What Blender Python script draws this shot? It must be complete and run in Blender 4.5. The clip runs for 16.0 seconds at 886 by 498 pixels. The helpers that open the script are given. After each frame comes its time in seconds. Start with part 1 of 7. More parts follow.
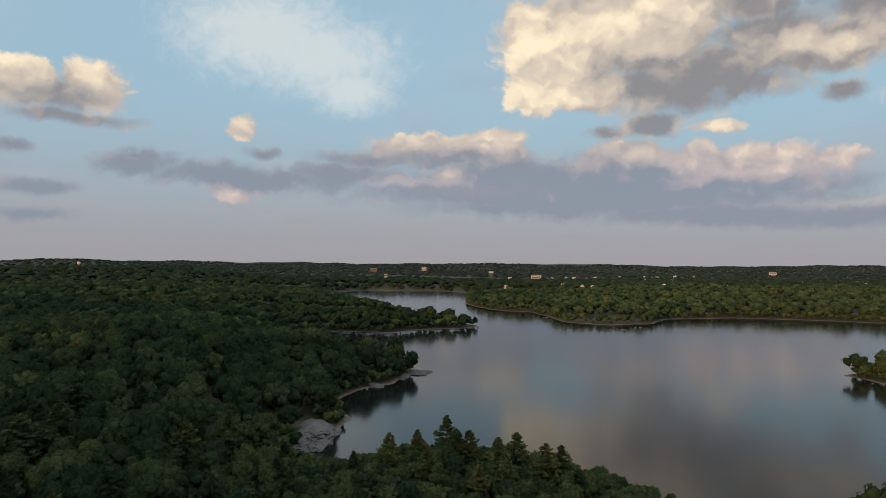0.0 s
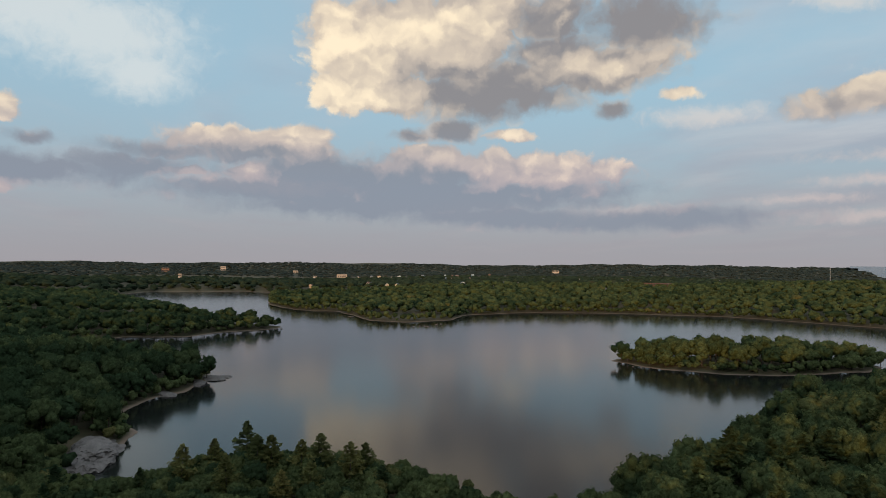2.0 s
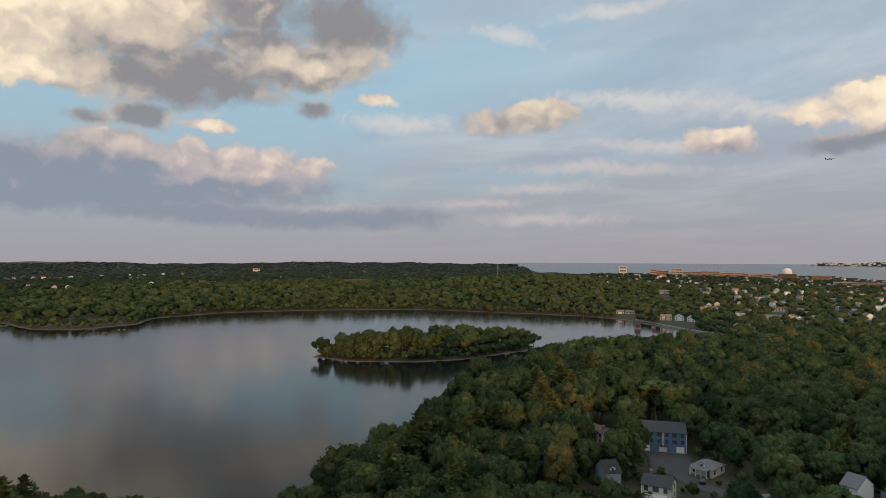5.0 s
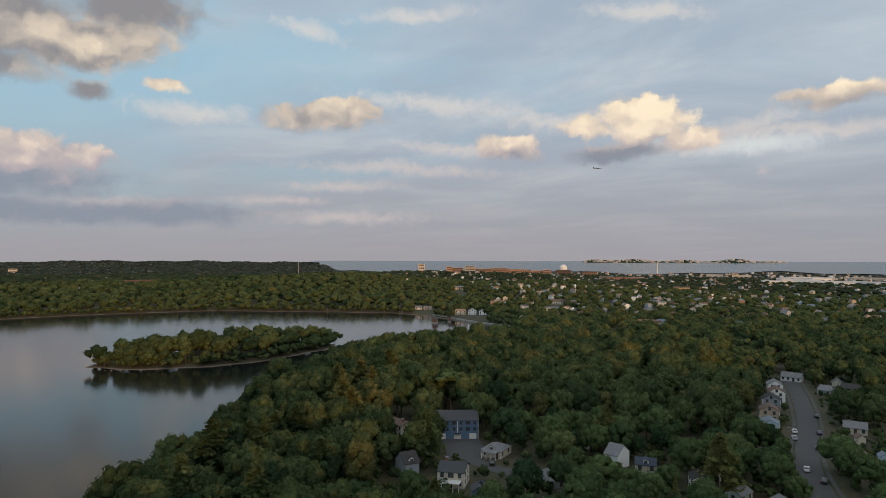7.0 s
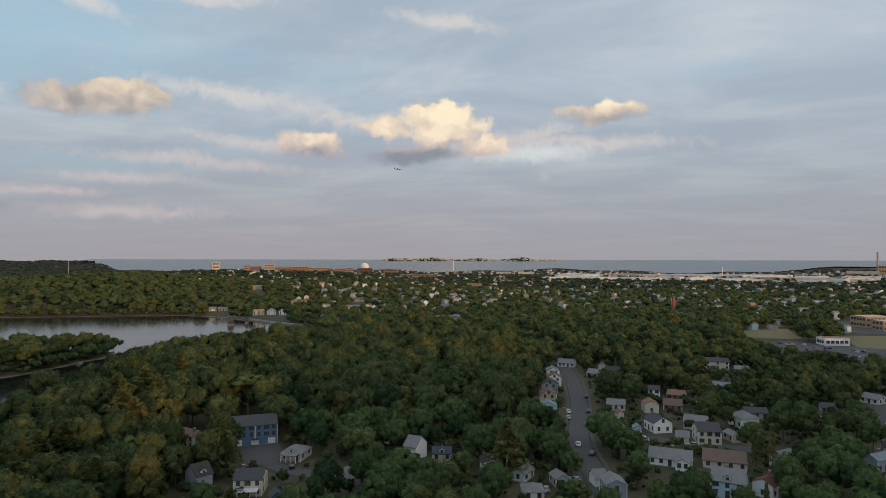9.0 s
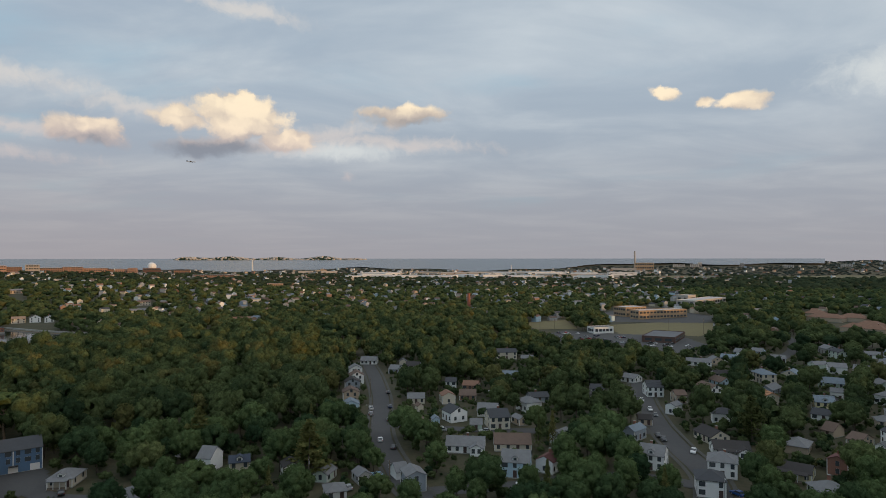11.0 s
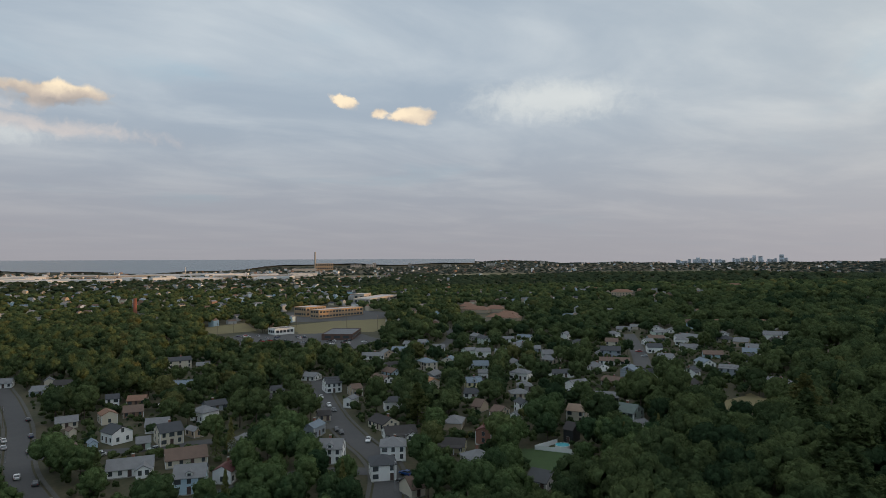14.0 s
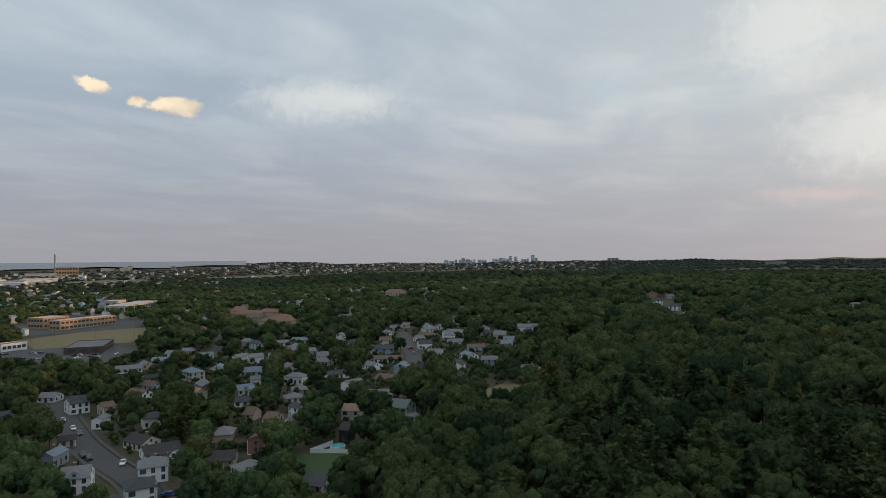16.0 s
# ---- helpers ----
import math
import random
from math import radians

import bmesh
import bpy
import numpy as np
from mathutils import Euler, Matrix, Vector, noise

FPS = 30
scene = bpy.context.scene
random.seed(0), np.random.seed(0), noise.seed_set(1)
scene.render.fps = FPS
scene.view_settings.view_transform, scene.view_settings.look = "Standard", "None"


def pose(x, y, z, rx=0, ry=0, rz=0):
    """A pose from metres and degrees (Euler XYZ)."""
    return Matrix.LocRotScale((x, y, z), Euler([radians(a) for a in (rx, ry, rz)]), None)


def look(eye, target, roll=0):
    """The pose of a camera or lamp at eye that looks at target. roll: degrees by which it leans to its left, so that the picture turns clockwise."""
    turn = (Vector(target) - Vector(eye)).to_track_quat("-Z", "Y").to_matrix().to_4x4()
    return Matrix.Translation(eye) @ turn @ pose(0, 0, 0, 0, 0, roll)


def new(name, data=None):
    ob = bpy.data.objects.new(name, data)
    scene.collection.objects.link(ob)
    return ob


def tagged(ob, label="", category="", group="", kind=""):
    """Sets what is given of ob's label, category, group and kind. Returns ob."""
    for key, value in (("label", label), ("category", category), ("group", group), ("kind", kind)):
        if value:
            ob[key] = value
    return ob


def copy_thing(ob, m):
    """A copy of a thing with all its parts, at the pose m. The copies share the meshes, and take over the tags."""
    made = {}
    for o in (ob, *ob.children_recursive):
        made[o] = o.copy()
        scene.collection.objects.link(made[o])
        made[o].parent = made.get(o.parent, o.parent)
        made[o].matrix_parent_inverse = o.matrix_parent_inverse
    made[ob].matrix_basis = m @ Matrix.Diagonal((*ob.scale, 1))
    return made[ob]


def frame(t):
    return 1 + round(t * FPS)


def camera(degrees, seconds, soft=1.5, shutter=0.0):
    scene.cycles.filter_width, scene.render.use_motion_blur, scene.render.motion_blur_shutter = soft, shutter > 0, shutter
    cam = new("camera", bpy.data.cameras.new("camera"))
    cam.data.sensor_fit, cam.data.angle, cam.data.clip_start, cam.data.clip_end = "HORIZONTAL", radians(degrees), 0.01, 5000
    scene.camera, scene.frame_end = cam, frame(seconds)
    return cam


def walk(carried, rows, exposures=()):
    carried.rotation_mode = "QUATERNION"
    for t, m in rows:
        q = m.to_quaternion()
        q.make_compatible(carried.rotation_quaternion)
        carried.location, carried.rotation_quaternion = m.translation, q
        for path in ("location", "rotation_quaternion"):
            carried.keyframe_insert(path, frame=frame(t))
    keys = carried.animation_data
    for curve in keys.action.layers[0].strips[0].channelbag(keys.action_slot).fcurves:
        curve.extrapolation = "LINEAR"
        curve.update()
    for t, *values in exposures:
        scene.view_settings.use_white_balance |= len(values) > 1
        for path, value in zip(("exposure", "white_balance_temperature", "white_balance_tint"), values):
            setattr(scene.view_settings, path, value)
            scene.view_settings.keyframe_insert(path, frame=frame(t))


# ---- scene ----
cam = camera(69.5, 16.0, soft=0.8)
HEIGHT = 72.0
PATH = [
    (0.0, pose(0, 0, HEIGHT, 91.07, -0.47, 3.31)),
    (0.5, pose(0, 0, HEIGHT, 91.05, -0.47, -1.01)),
    (1.0, pose(0, 0, HEIGHT, 91.08, -0.49, -5.33)),
    (1.5, pose(0, 0, HEIGHT, 91.11, -0.51, -9.64)),
    (2.0, pose(0, 0, HEIGHT, 91.14, -0.54, -13.98)),
    (2.5, pose(0, 0, HEIGHT, 91.17, -0.59, -18.31)),
    (3.0, pose(0, 0, HEIGHT, 91.18, -0.51, -22.66)),
    (3.5, pose(0, 0, HEIGHT, 91.18, -0.50, -27.06)),
    (4.0, pose(0, 0, HEIGHT, 91.16, -0.46, -31.48)),
    (6.5, pose(0, 0, HEIGHT, 91.05, -0.15, -53.51)),
    (7.0, pose(0, 0, HEIGHT, 91.01, -0.12, -57.95)),
    (7.5, pose(0, 0, HEIGHT, 90.98, -0.09, -62.38)),
    (8.0, pose(0, 0, HEIGHT, 90.94, -0.08, -66.78)),
    (8.5, pose(0, 0, HEIGHT, 90.92, -0.09, -71.18)),
    (9.0, pose(0, 0, HEIGHT, 90.90, -0.10, -75.58)),
    (11.5, pose(0, 0, HEIGHT, 90.78, 0.01, -97.58)),
    (12.0, pose(0, 0, HEIGHT, 90.77, -0.05, -102.01)),
    (12.5, pose(0, 0, HEIGHT, 90.76, -0.05, -106.25)),
    (13.0, pose(0, 0, HEIGHT, 90.76, -0.03, -111.14)),
    (13.5, pose(0, 0, HEIGHT, 90.80, 0.07, -116.17)),
    (14.0, pose(0, 0, HEIGHT, 90.83, 0.21, -121.15)),
    (14.5, pose(0, 0, HEIGHT, 90.83, 0.39, -126.12)),
    (15.0, pose(0, 0, HEIGHT, 90.81, 0.54, -131.09)),
    (15.5, pose(0, 0, HEIGHT, 90.82, 0.59, -136.07)),
    (16.0, pose(0, 0, HEIGHT, 90.82, 0.56, -141.10)),
]
walk(cam, PATH)

# ---- world: evening sky with cumulus, cirrus and a mauve haze ----
SUN_AZ, SUN_EL = 212.0, 4.6          # degrees clockwise from +y, degrees above the horizon


def sky_world():
    w = bpy.data.worlds.new("evening_sky")
    w.use_nodes = True
    nt = w.node_tree
    nt.nodes.clear()
    N, L = nt.nodes, nt.links

    def math_node(op, a, b=0.0, c=0.0, clamp=False):
        n = N.new("ShaderNodeMath")
        n.operation, n.use_clamp = op, clamp
        for i, v in enumerate((a, b, c)):
            if isinstance(v, (int, float)):
                n.inputs[i].default_value = v
            else:
                L.new(v, n.inputs[i])
        return n.outputs[0]

    def vec(op, a, b=None):
        n = N.new("ShaderNodeVectorMath")
        n.operation = op
        for i, v in enumerate((a, b)):
            if v is None:
                continue
            if isinstance(v, tuple):
                n.inputs[i].default_value = v
            else:
                L.new(v, n.inputs[i])
        return n.outputs["Value"] if op == "LENGTH" else n.outputs[0]

    def combine(x, y, z=0.0):
        n = N.new("ShaderNodeCombineXYZ")
        for i, v in enumerate((x, y, z)):
            if isinstance(v, (int, float)):
                n.inputs[i].default_value = v
            else:
                L.new(v, n.inputs[i])
        return n.outputs[0]

    def fbm(v, scale, detail, rough=0.55, distortion=0.0):
        n = N.new("ShaderNodeTexNoise")
        n.inputs["Scale"].default_value = scale
        n.inputs["Detail"].default_value = detail
        n.inputs["Roughness"].default_value = rough
        n.inputs["Distortion"].default_value = distortion
        L.new(v, n.inputs["Vector"])
        return n

    def billow(v, scale):
        n = N.new("ShaderNodeTexVoronoi")
        n.feature = "SMOOTH_F1"
        n.inputs["Scale"].default_value = scale
        n.inputs["Smoothness"].default_value = 0.8
        n.inputs["Detail"].default_value = 2.0
        L.new(v, n.inputs["Vector"])
        return n.outputs["Distance"]

    def step(v, lo, hi):
        n = N.new("ShaderNodeMapRange")
        n.interpolation_type = "SMOOTHSTEP"
        L.new(v, n.inputs["Value"])
        n.inputs["From Min"].default_value, n.inputs["From Max"].default_value = lo, hi
        return n.outputs[0]

    def mix(f, a, b):
        n = N.new("ShaderNodeMix")
        n.data_type = "RGBA"
        if isinstance(f, (int, float)):
            n.inputs[0].default_value = f
        else:
            L.new(f, n.inputs[0])
        for i, v in ((6, a), (7, b)):
            if isinstance(v, tuple):
                n.inputs[i].default_value = (*v, 1)
            else:
                L.new(v, n.inputs[i])
        return n.outputs[2]

    tc = N.new("ShaderNodeTexCoord").outputs["Generated"]
    sep = N.new("ShaderNodeSeparateXYZ")
    L.new(tc, sep.inputs[0])
    dx, dy, dz = sep.outputs
    # azimuth counted from 70 degrees, so that its seam lies out of the way
    c70, s70 = math.cos(radians(70)), math.sin(radians(70))
    fy = math_node("ADD", math_node("MULTIPLY", dx, s70), math_node("MULTIPLY", dy, c70))
    fx = math_node("SUBTRACT", math_node("MULTIPLY", dx, c70), math_node("MULTIPLY", dy, s70))
    az = math_node("ADD", math_node("MULTIPLY", math_node("ARCTAN2", fx, fy), 57.29578), 70.0)
    el = math_node("MULTIPLY", math_node("ARCSINE", dz), 57.29578)
    p = combine(az, el)

    # warped sky coordinates give the clouds their ragged outline
    warp = fbm(p, 0.26, 6.0, 0.60)
    off = vec("MULTIPLY", vec("SUBTRACT", warp.outputs["Color"], (0.5, 0.5, 0.5)), (5.0, 3.2, 0.0))
    q = vec("ADD", p, off)
    q_small = vec("ADD", p, vec("MULTIPLY", off, (0.72, 0.62, 0.0)))
    puff = math_node("SUBTRACT", 0.55, billow(vec("MULTIPLY", q, (1.0, 1.3, 1.0)), 0.34))
    # the same billows a little towards the light: their difference models lit and shaded sides
    toward = math_node("SUBTRACT", 0.55, billow(vec("MULTIPLY", vec("ADD", q, (-0.55, 0.85, 0.0)), (1.0, 1.3, 1.0)), 0.34))
    relief = math_node("SUBTRACT", puff, toward)
    fine = math_node("SUBTRACT", fbm(q, 0.9, 7.0, 0.6).outputs["Fac"], 0.5)

    fields = {"lit": None, "shade": None, "veil": None, "wisp": None}

    def cloud(kind, a, e, w_, h_, slope=0.0):
        w_, h_ = w_ * 1.22, h_ * (1.22 if h_ > 1 else 1.35)
        v = vec("SUBTRACT", p if kind == "veil" else (q if h_ > 1.5 else q_small), (a, e, 0.0))
        if slope:
            m = N.new("ShaderNodeVectorRotate")
            m.rotation_type = "Z_AXIS"
            m.inputs["Angle"].default_value = radians(slope)
            L.new(v, m.inputs["Vector"])
            v = m.outputs[0]
        d = math_node("SUBTRACT", 1.0, vec("LENGTH", vec("MULTIPLY", v, (1 / w_, 1 / h_, 0.0))))
        d = math_node("MULTIPLY", d, min(1.0, h_ / 1.6) ** 0.4)
        fields[kind] = d if fields[kind] is None else math_node("MAXIMUM", fields[kind], d)

    cloud("veil", -19.1, 18.9, 8, 4)
    cloud("veil", -14.7, 17.5, 7.5, 3.5)
    cloud("veil", -11.7, 14.8, 4, 2.2)
    cloud("veil", 130.9, 13.7, 7, 1.8)
    cloud("veil", 176, 9.2, 7, 3)
    cloud("veil", 169.2, 17.5, 5, 4)
    cloud("shade", 15.4, 16.9, 6.6, 2)
    cloud("shade", 14.4, 14.6, 5.6, 2.3)
    cloud("shade", 17.9, 13.8, 3, 1.8)
    cloud("shade", 31.2, 19.9, 6.1, 3)
    cloud("shade", 23.3, 20.7, 4.1, 2.5)
    cloud("shade", 26.2, 15.5, 7.6, 1.3)
    cloud("shade", 10.9, 11.2, 2, 0.8)
    cloud("shade", 14.9, 11.6, 2.5, 1)
    cloud("shade", 28.5, 13.1, 1.8, 0.8)
    cloud("shade", -9.3, 9, 6.1, 0.8)
    cloud("shade", -1.7, 9.2, 10.2, 1.3)
    cloud("shade", 10.4, 7.7, 12.7, 2)
    cloud("shade", 0.3, 6.1, 12.7, 1.5)
    cloud("shade", 7.9, 4.9, 15.2, 1.4)
    cloud("shade", 20.4, 4, 12.7, 1.1)
    cloud("shade", -19.8, 6.9, 10.2, 1.3)
    cloud("shade", 22.9, 6.4, 9.6, 1.1)
    cloud("shade", 32.1, 3.8, 12.7, 1)
    cloud("shade", -35.5, 12.4, 4.6, 1.3)
    cloud("shade", -33.6, 10.9, 4.6, 0.6)
    cloud("shade", -28.9, 7.6, 3, 1.3)
    cloud("shade", -36.1, 5.4, 3, 0.6)
    cloud("shade", -37.5, 8.4, 1.5, 0.6)
    cloud("shade", -36.4, 3.2, 3.8, 0.5)
    cloud("shade", -19.2, 9.3, 1.7, 0.5)
    cloud("shade", 47.3, 12.4, 5.1, 1)
    cloud("shade", 72.7, 9.2, 3.6, 0.8)
    cloud("lit", 8, 17, 6, 3)
    cloud("lit", 14, 18.8, 7, 3.2)
    cloud("shade", 20, 15.9, 8, 2.4)
    cloud("shade", 24, 18, 6.5, 2.6)
    cloud("lit", -1, 10.3, 6, 1.3)
    cloud("lit", 22, 8.4, 7, 1.5)
    cloud("lit", 12, 9.1, 5, 1.3)
    cloud("shade", 4, 7.5, 15, 2.4)
    cloud("shade", 14, 6, 17, 2.2)
    cloud("shade", -12, 7.6, 7, 1.2)
    cloud("lit", 5.2, 19.2, 4.1, 2.8)
    cloud("lit", 10.3, 20.4, 6.1, 3)
    cloud("lit", 16.9, 21, 6.6, 3)
    cloud("lit", 5.2, 14.8, 4.1, 2)
    cloud("lit", 10.3, 14.9, 3.6, 2.3)
    cloud("lit", 27.5, 16.8, 6.6, 2.3)
    cloud("lit", 19.9, 11.1, 2.5, 0.5)
    cloud("lit", 34.2, 14, 2, 0.5)
    cloud("lit", -5.6, 10.2, 4.6, 1.4)
    cloud("lit", 1.2, 11, 4.1, 0.9)
    cloud("lit", 18.4, 8.7, 5.1, 1.3)
    cloud("lit", 24.8, 7.8, 5.6, 1.3)
    cloud("lit", -7.9, 7.5, 2.3, 0.6)
    cloud("lit", -3.1, 7.7, 3, 0.8)
    cloud("lit", -37.3, 13.3, 2.5, 1.6)
    cloud("lit", -32.1, 13.5, 2.8, 1.8)
    cloud("lit", -20.9, 11.4, 1.4, 1)
    cloud("lit", -21.7, 5.6, 2, 0.6)
    cloud("lit", 50.3, 13, 2, 1.4)
    cloud("lit", 44.1, 12.8, 1, 0.7)
    cloud("wisp", 56.9, 13.7, 7.6, 0.7, 5)
    cloud("wisp", 68.5, 12.0, 6.0, 0.7, 4)
    cloud("wisp", 82.5, 10.8, 5.0, 0.7, -6)
    cloud("lit", 47.8, 12.9, 3.2, 1.2)
    cloud("veil", 84, 9.4, 6, 0.8)
    cloud("lit", 75.9, 12.2, 3.3, 1.9)
    cloud("lit", 70.7, 11.7, 2.3, 0.7)
    cloud("wisp", 65.8, 12.4, 2.5, 0.6)
    cloud("lit", 63.8, 10.2, 3, 1)
    cloud("wisp", 78.9, 10, 3.6, 0.8)
    cloud("lit", 89.3, 12.7, 4.1, 0.7)
    cloud("wisp", 84.6, 7.3, 0.6, 0.3)
    cloud("wisp", 48.2, 3.7, 7.5, 0.55)
    cloud("lit", 75.4, 12.0, 4.0, 1.9)
    cloud("lit", 71, 11.3, 2.8, 0.8)
    cloud("lit", 79.2, 10.3, 3.0, 0.8)
    cloud("shade", 74.5, 9.6, 3.4, 0.7)
    cloud("shade", 64, 9.4, 2.6, 0.6)
    cloud("shade", 89.5, 12.1, 3.6, 0.45)
    cloud("shade", -34, 12.4, 4.5, 0.9)
    cloud("shade", -20.9, 10.8, 1.1, 0.4)
    cloud("shade", 16, 27, 24, 4.6)
    cloud("shade", 19, 14.6, 9, 1.9)
    cloud("shade", 29, 17.6, 6, 1.8)
    cloud("wisp", 54, 8.1, 9, 0.5, 2)
    cloud("wisp", 49, 6.6, 5, 0.4)
    cloud("wisp", 59, 9.8, 5, 0.5, 4)
    cloud("wisp", 44, 5.2, 4, 0.4)
    cloud("wisp", 88, 10.2, 9, 0.6, 3)
    cloud("wisp", 46, 19.5, 3, 0.6, 10)
    cloud("wisp", 55, 21, 5, 0.5, -5)
    cloud("wisp", 76, 20.5, 5, 0.7, 6)
    cloud("wisp", 36.5, 12.2, 4.5, 0.7)
    cloud("wisp", -2, 6.4, 7, 0.7)
    cloud("wisp", 30, 4.6, 6, 0.5)
    cloud("wisp", 172, 4.6, 5, 0.5)
    cloud("lit", 112.3, 13.9, 1.3, 0.5, 20)
    cloud("lit", 115.6, 12.9, 1, 0.5)
    cloud("lit", 118.6, 12.6, 2.0, 0.75)
    rough = math_node("ADD", math_node("MULTIPLY", puff, 0.46), math_node("MULTIPLY", fine, 0.40))
    veil = math_node("ADD", fields["veil"], math_node("MULTIPLY", fine, 0.9))

    # clear sky
    sky = N.new("ShaderNodeTexSky")
    sky.sky_type, sky.sun_disc = "NISHITA", False
    sky.sun_elevation, sky.sun_rotation = radians(SUN_EL), radians(SUN_AZ)
    sky.altitude, sky.air_density, sky.dust_density, sky.ozone_density = 50, 1.0, 1.2, 1.6
    base = N.new("ShaderNodeVectorMath")
    base.operation = "SCALE"
    L.new(sky.outputs[0], base.inputs[0])
    base.inputs["Scale"].default_value = SKY_STRENGTH
    col = base.outputs[0]

    # a thin high sheet, streaked towards the horizon, thicker towards the sea and the south
    flat = math_node("ADD", math_node("MAXIMUM", dz, 0.0), 0.09)
    sheet_p = combine(math_node("DIVIDE", dx, flat), math_node("DIVIDE", dy, flat), 0.0)
    stretched = vec("MULTIPLY", sheet_p, (1.0, 0.66, 1.0))
    sheet = fbm(stretched, 0.85, 9.0, 0.54, 0.3).outputs["Fac"]
    south = step(az, 18.0, 75.0)
    cover = math_node("ADD", math_node("SUBTRACT", sheet, 0.54), math_node("MULTIPLY", south, 0.30))
    glow = step(az, 116.0, 196.0)
    sea_side = step(az, 62.0, 100.0)
    sheet_col = mix(glow, mix(sea_side, (0.34, 0.40, 0.48), (0.345, 0.405, 0.480)), (0.56, 0.575, 0.57))
    bright = mix(glow, mix(sea_side, (0.60, 0.63, 0.65), (0.57, 0.61, 0.645)), (0.82, 0.79, 0.72))
    sheet_lit = mix(step(fbm(stretched, 1.3, 9.0, 0.56, 0.4).outputs["Fac"], 0.36, 0.86), sheet_col, bright)
    col = mix(0.80, col, (0.355, 0.54, 0.665))
    col = mix(math_node("MULTIPLY", step(cover, -0.10, 0.24), 0.88), col, sheet_lit)
    # an unseen brighter thin sheet added overhead, to light the land from above
    col = mix(math_node("MULTIPLY", step(el, 24.0, 55.0), 0.8), col, (0.60, 0.63, 0.67))
    # mauve haze low down
    low = math_node("POWER", math_node("SUBTRACT", 1.0, step(el, -2.0, 20.0)), 1.7)
    haze_col = mix(glow, mix(sea_side, (0.325, 0.303, 0.322), (0.312, 0.303, 0.328)), (0.385, 0.362, 0.385))
    col = mix(math_node("MULTIPLY", low, 0.97), col, haze_col)

    # cirrus veils, then the cumulus with shaded undersides and sunlit heads
    thin = math_node("SUBTRACT", 1.0, math_node("MULTIPLY", low, 0.22))
    col = mix(math_node("MULTIPLY", step(veil, -0.10, 0.80), 0.66), col, (0.70, 0.72, 0.70))
    light = math_node("SUBTRACT", math_node("MAXIMUM", fields["lit"], -0.6), math_node("MAXIMUM", fields["shade"], -0.6))
    light = math_node("ADD", math_node("MULTIPLY", light, 0.60), math_node("ADD", math_node("ADD", math_node("MULTIPLY", puff, 0.25), math_node("MULTIPLY", relief, 0.62)), math_node("MULTIPLY", fine, 0.22)))
    high = step(el, 6.0, 14.0)
    dark = mix(high, (0.225, 0.255, 0.315), (0.245, 0.232, 0.240))
    mid = mix(high, (0.44, 0.375, 0.39), (0.56, 0.475, 0.395))
    head = mix(high, (0.82, 0.65, 0.535), (0.96, 0.80, 0.575))
    tone = mix(step(light, -0.62, 0.20), dark, mid)
    tone = mix(step(light, 0.02, 0.88), tone, head)
    wisp = step(math_node("ADD", fields["wisp"], math_node("MULTIPLY", fine, 1.2)), -0.15, 0.75)
    col = mix(math_node("MULTIPLY", wisp, 0.62), col, mix(high, (0.58, 0.49, 0.47), (0.68, 0.63, 0.58)))
    crisp = step(math_node("ADD", fields["lit"], rough), -0.04, 0.27)
    soft = step(math_node("ADD", fields["shade"], rough), -0.20, 0.50)
    col = mix(math_node("MULTIPLY", math_node("MAXIMUM", crisp, soft), math_node("MULTIPLY", thin, 0.96)), col, tone)

    # the afterglow round the sun
    sd = (math.sin(radians(SUN_AZ)) * math.cos(radians(SUN_EL)), math.cos(radians(SUN_AZ)) * math.cos(radians(SUN_EL)), math.sin(radians(SUN_EL)))
    dot = N.new("ShaderNodeVectorMath")
    dot.operation = "DOT_PRODUCT"
    L.new(tc, dot.inputs[0])
    dot.inputs[1].default_value = sd
    near = math_node("POWER", math_node("MAXIMUM", dot.outputs["Value"], 0.0), 9.0)
    glare = N.new("ShaderNodeMix")
    glare.data_type, glare.blend_type = "RGBA", "ADD"
    L.new(near, glare.inputs[0])
    L.new(col, glare.inputs[6])
    glare.inputs[7].default_value = (0.4, 0.28, 0.18, 1)
    col = glare.outputs[2]

    bg = N.new("ShaderNodeBackground")
    L.new(col, bg.inputs["Color"])
    bg.inputs["Strength"].default_value = 1.10
    out = N.new("ShaderNodeOutputWorld")
    L.new(bg.outputs[0], out.inputs["Surface"])
    scene.world = w


SKY_STRENGTH = 0.12
sky_world()

sun_data = bpy.data.lights.new("sun", "SUN")
sun_data.energy, sun_data.angle, sun_data.color = 2.1, radians(0.6), (1.0, 0.53, 0.18)
sun = new("sun", sun_data)
sun_dir = Vector((math.sin(radians(SUN_AZ)) * math.cos(radians(SUN_EL)), math.cos(radians(SUN_AZ)) * math.cos(radians(SUN_EL)), math.sin(radians(SUN_EL))))
sun.matrix_world = look(sun_dir * 900, (0, 0, 0))

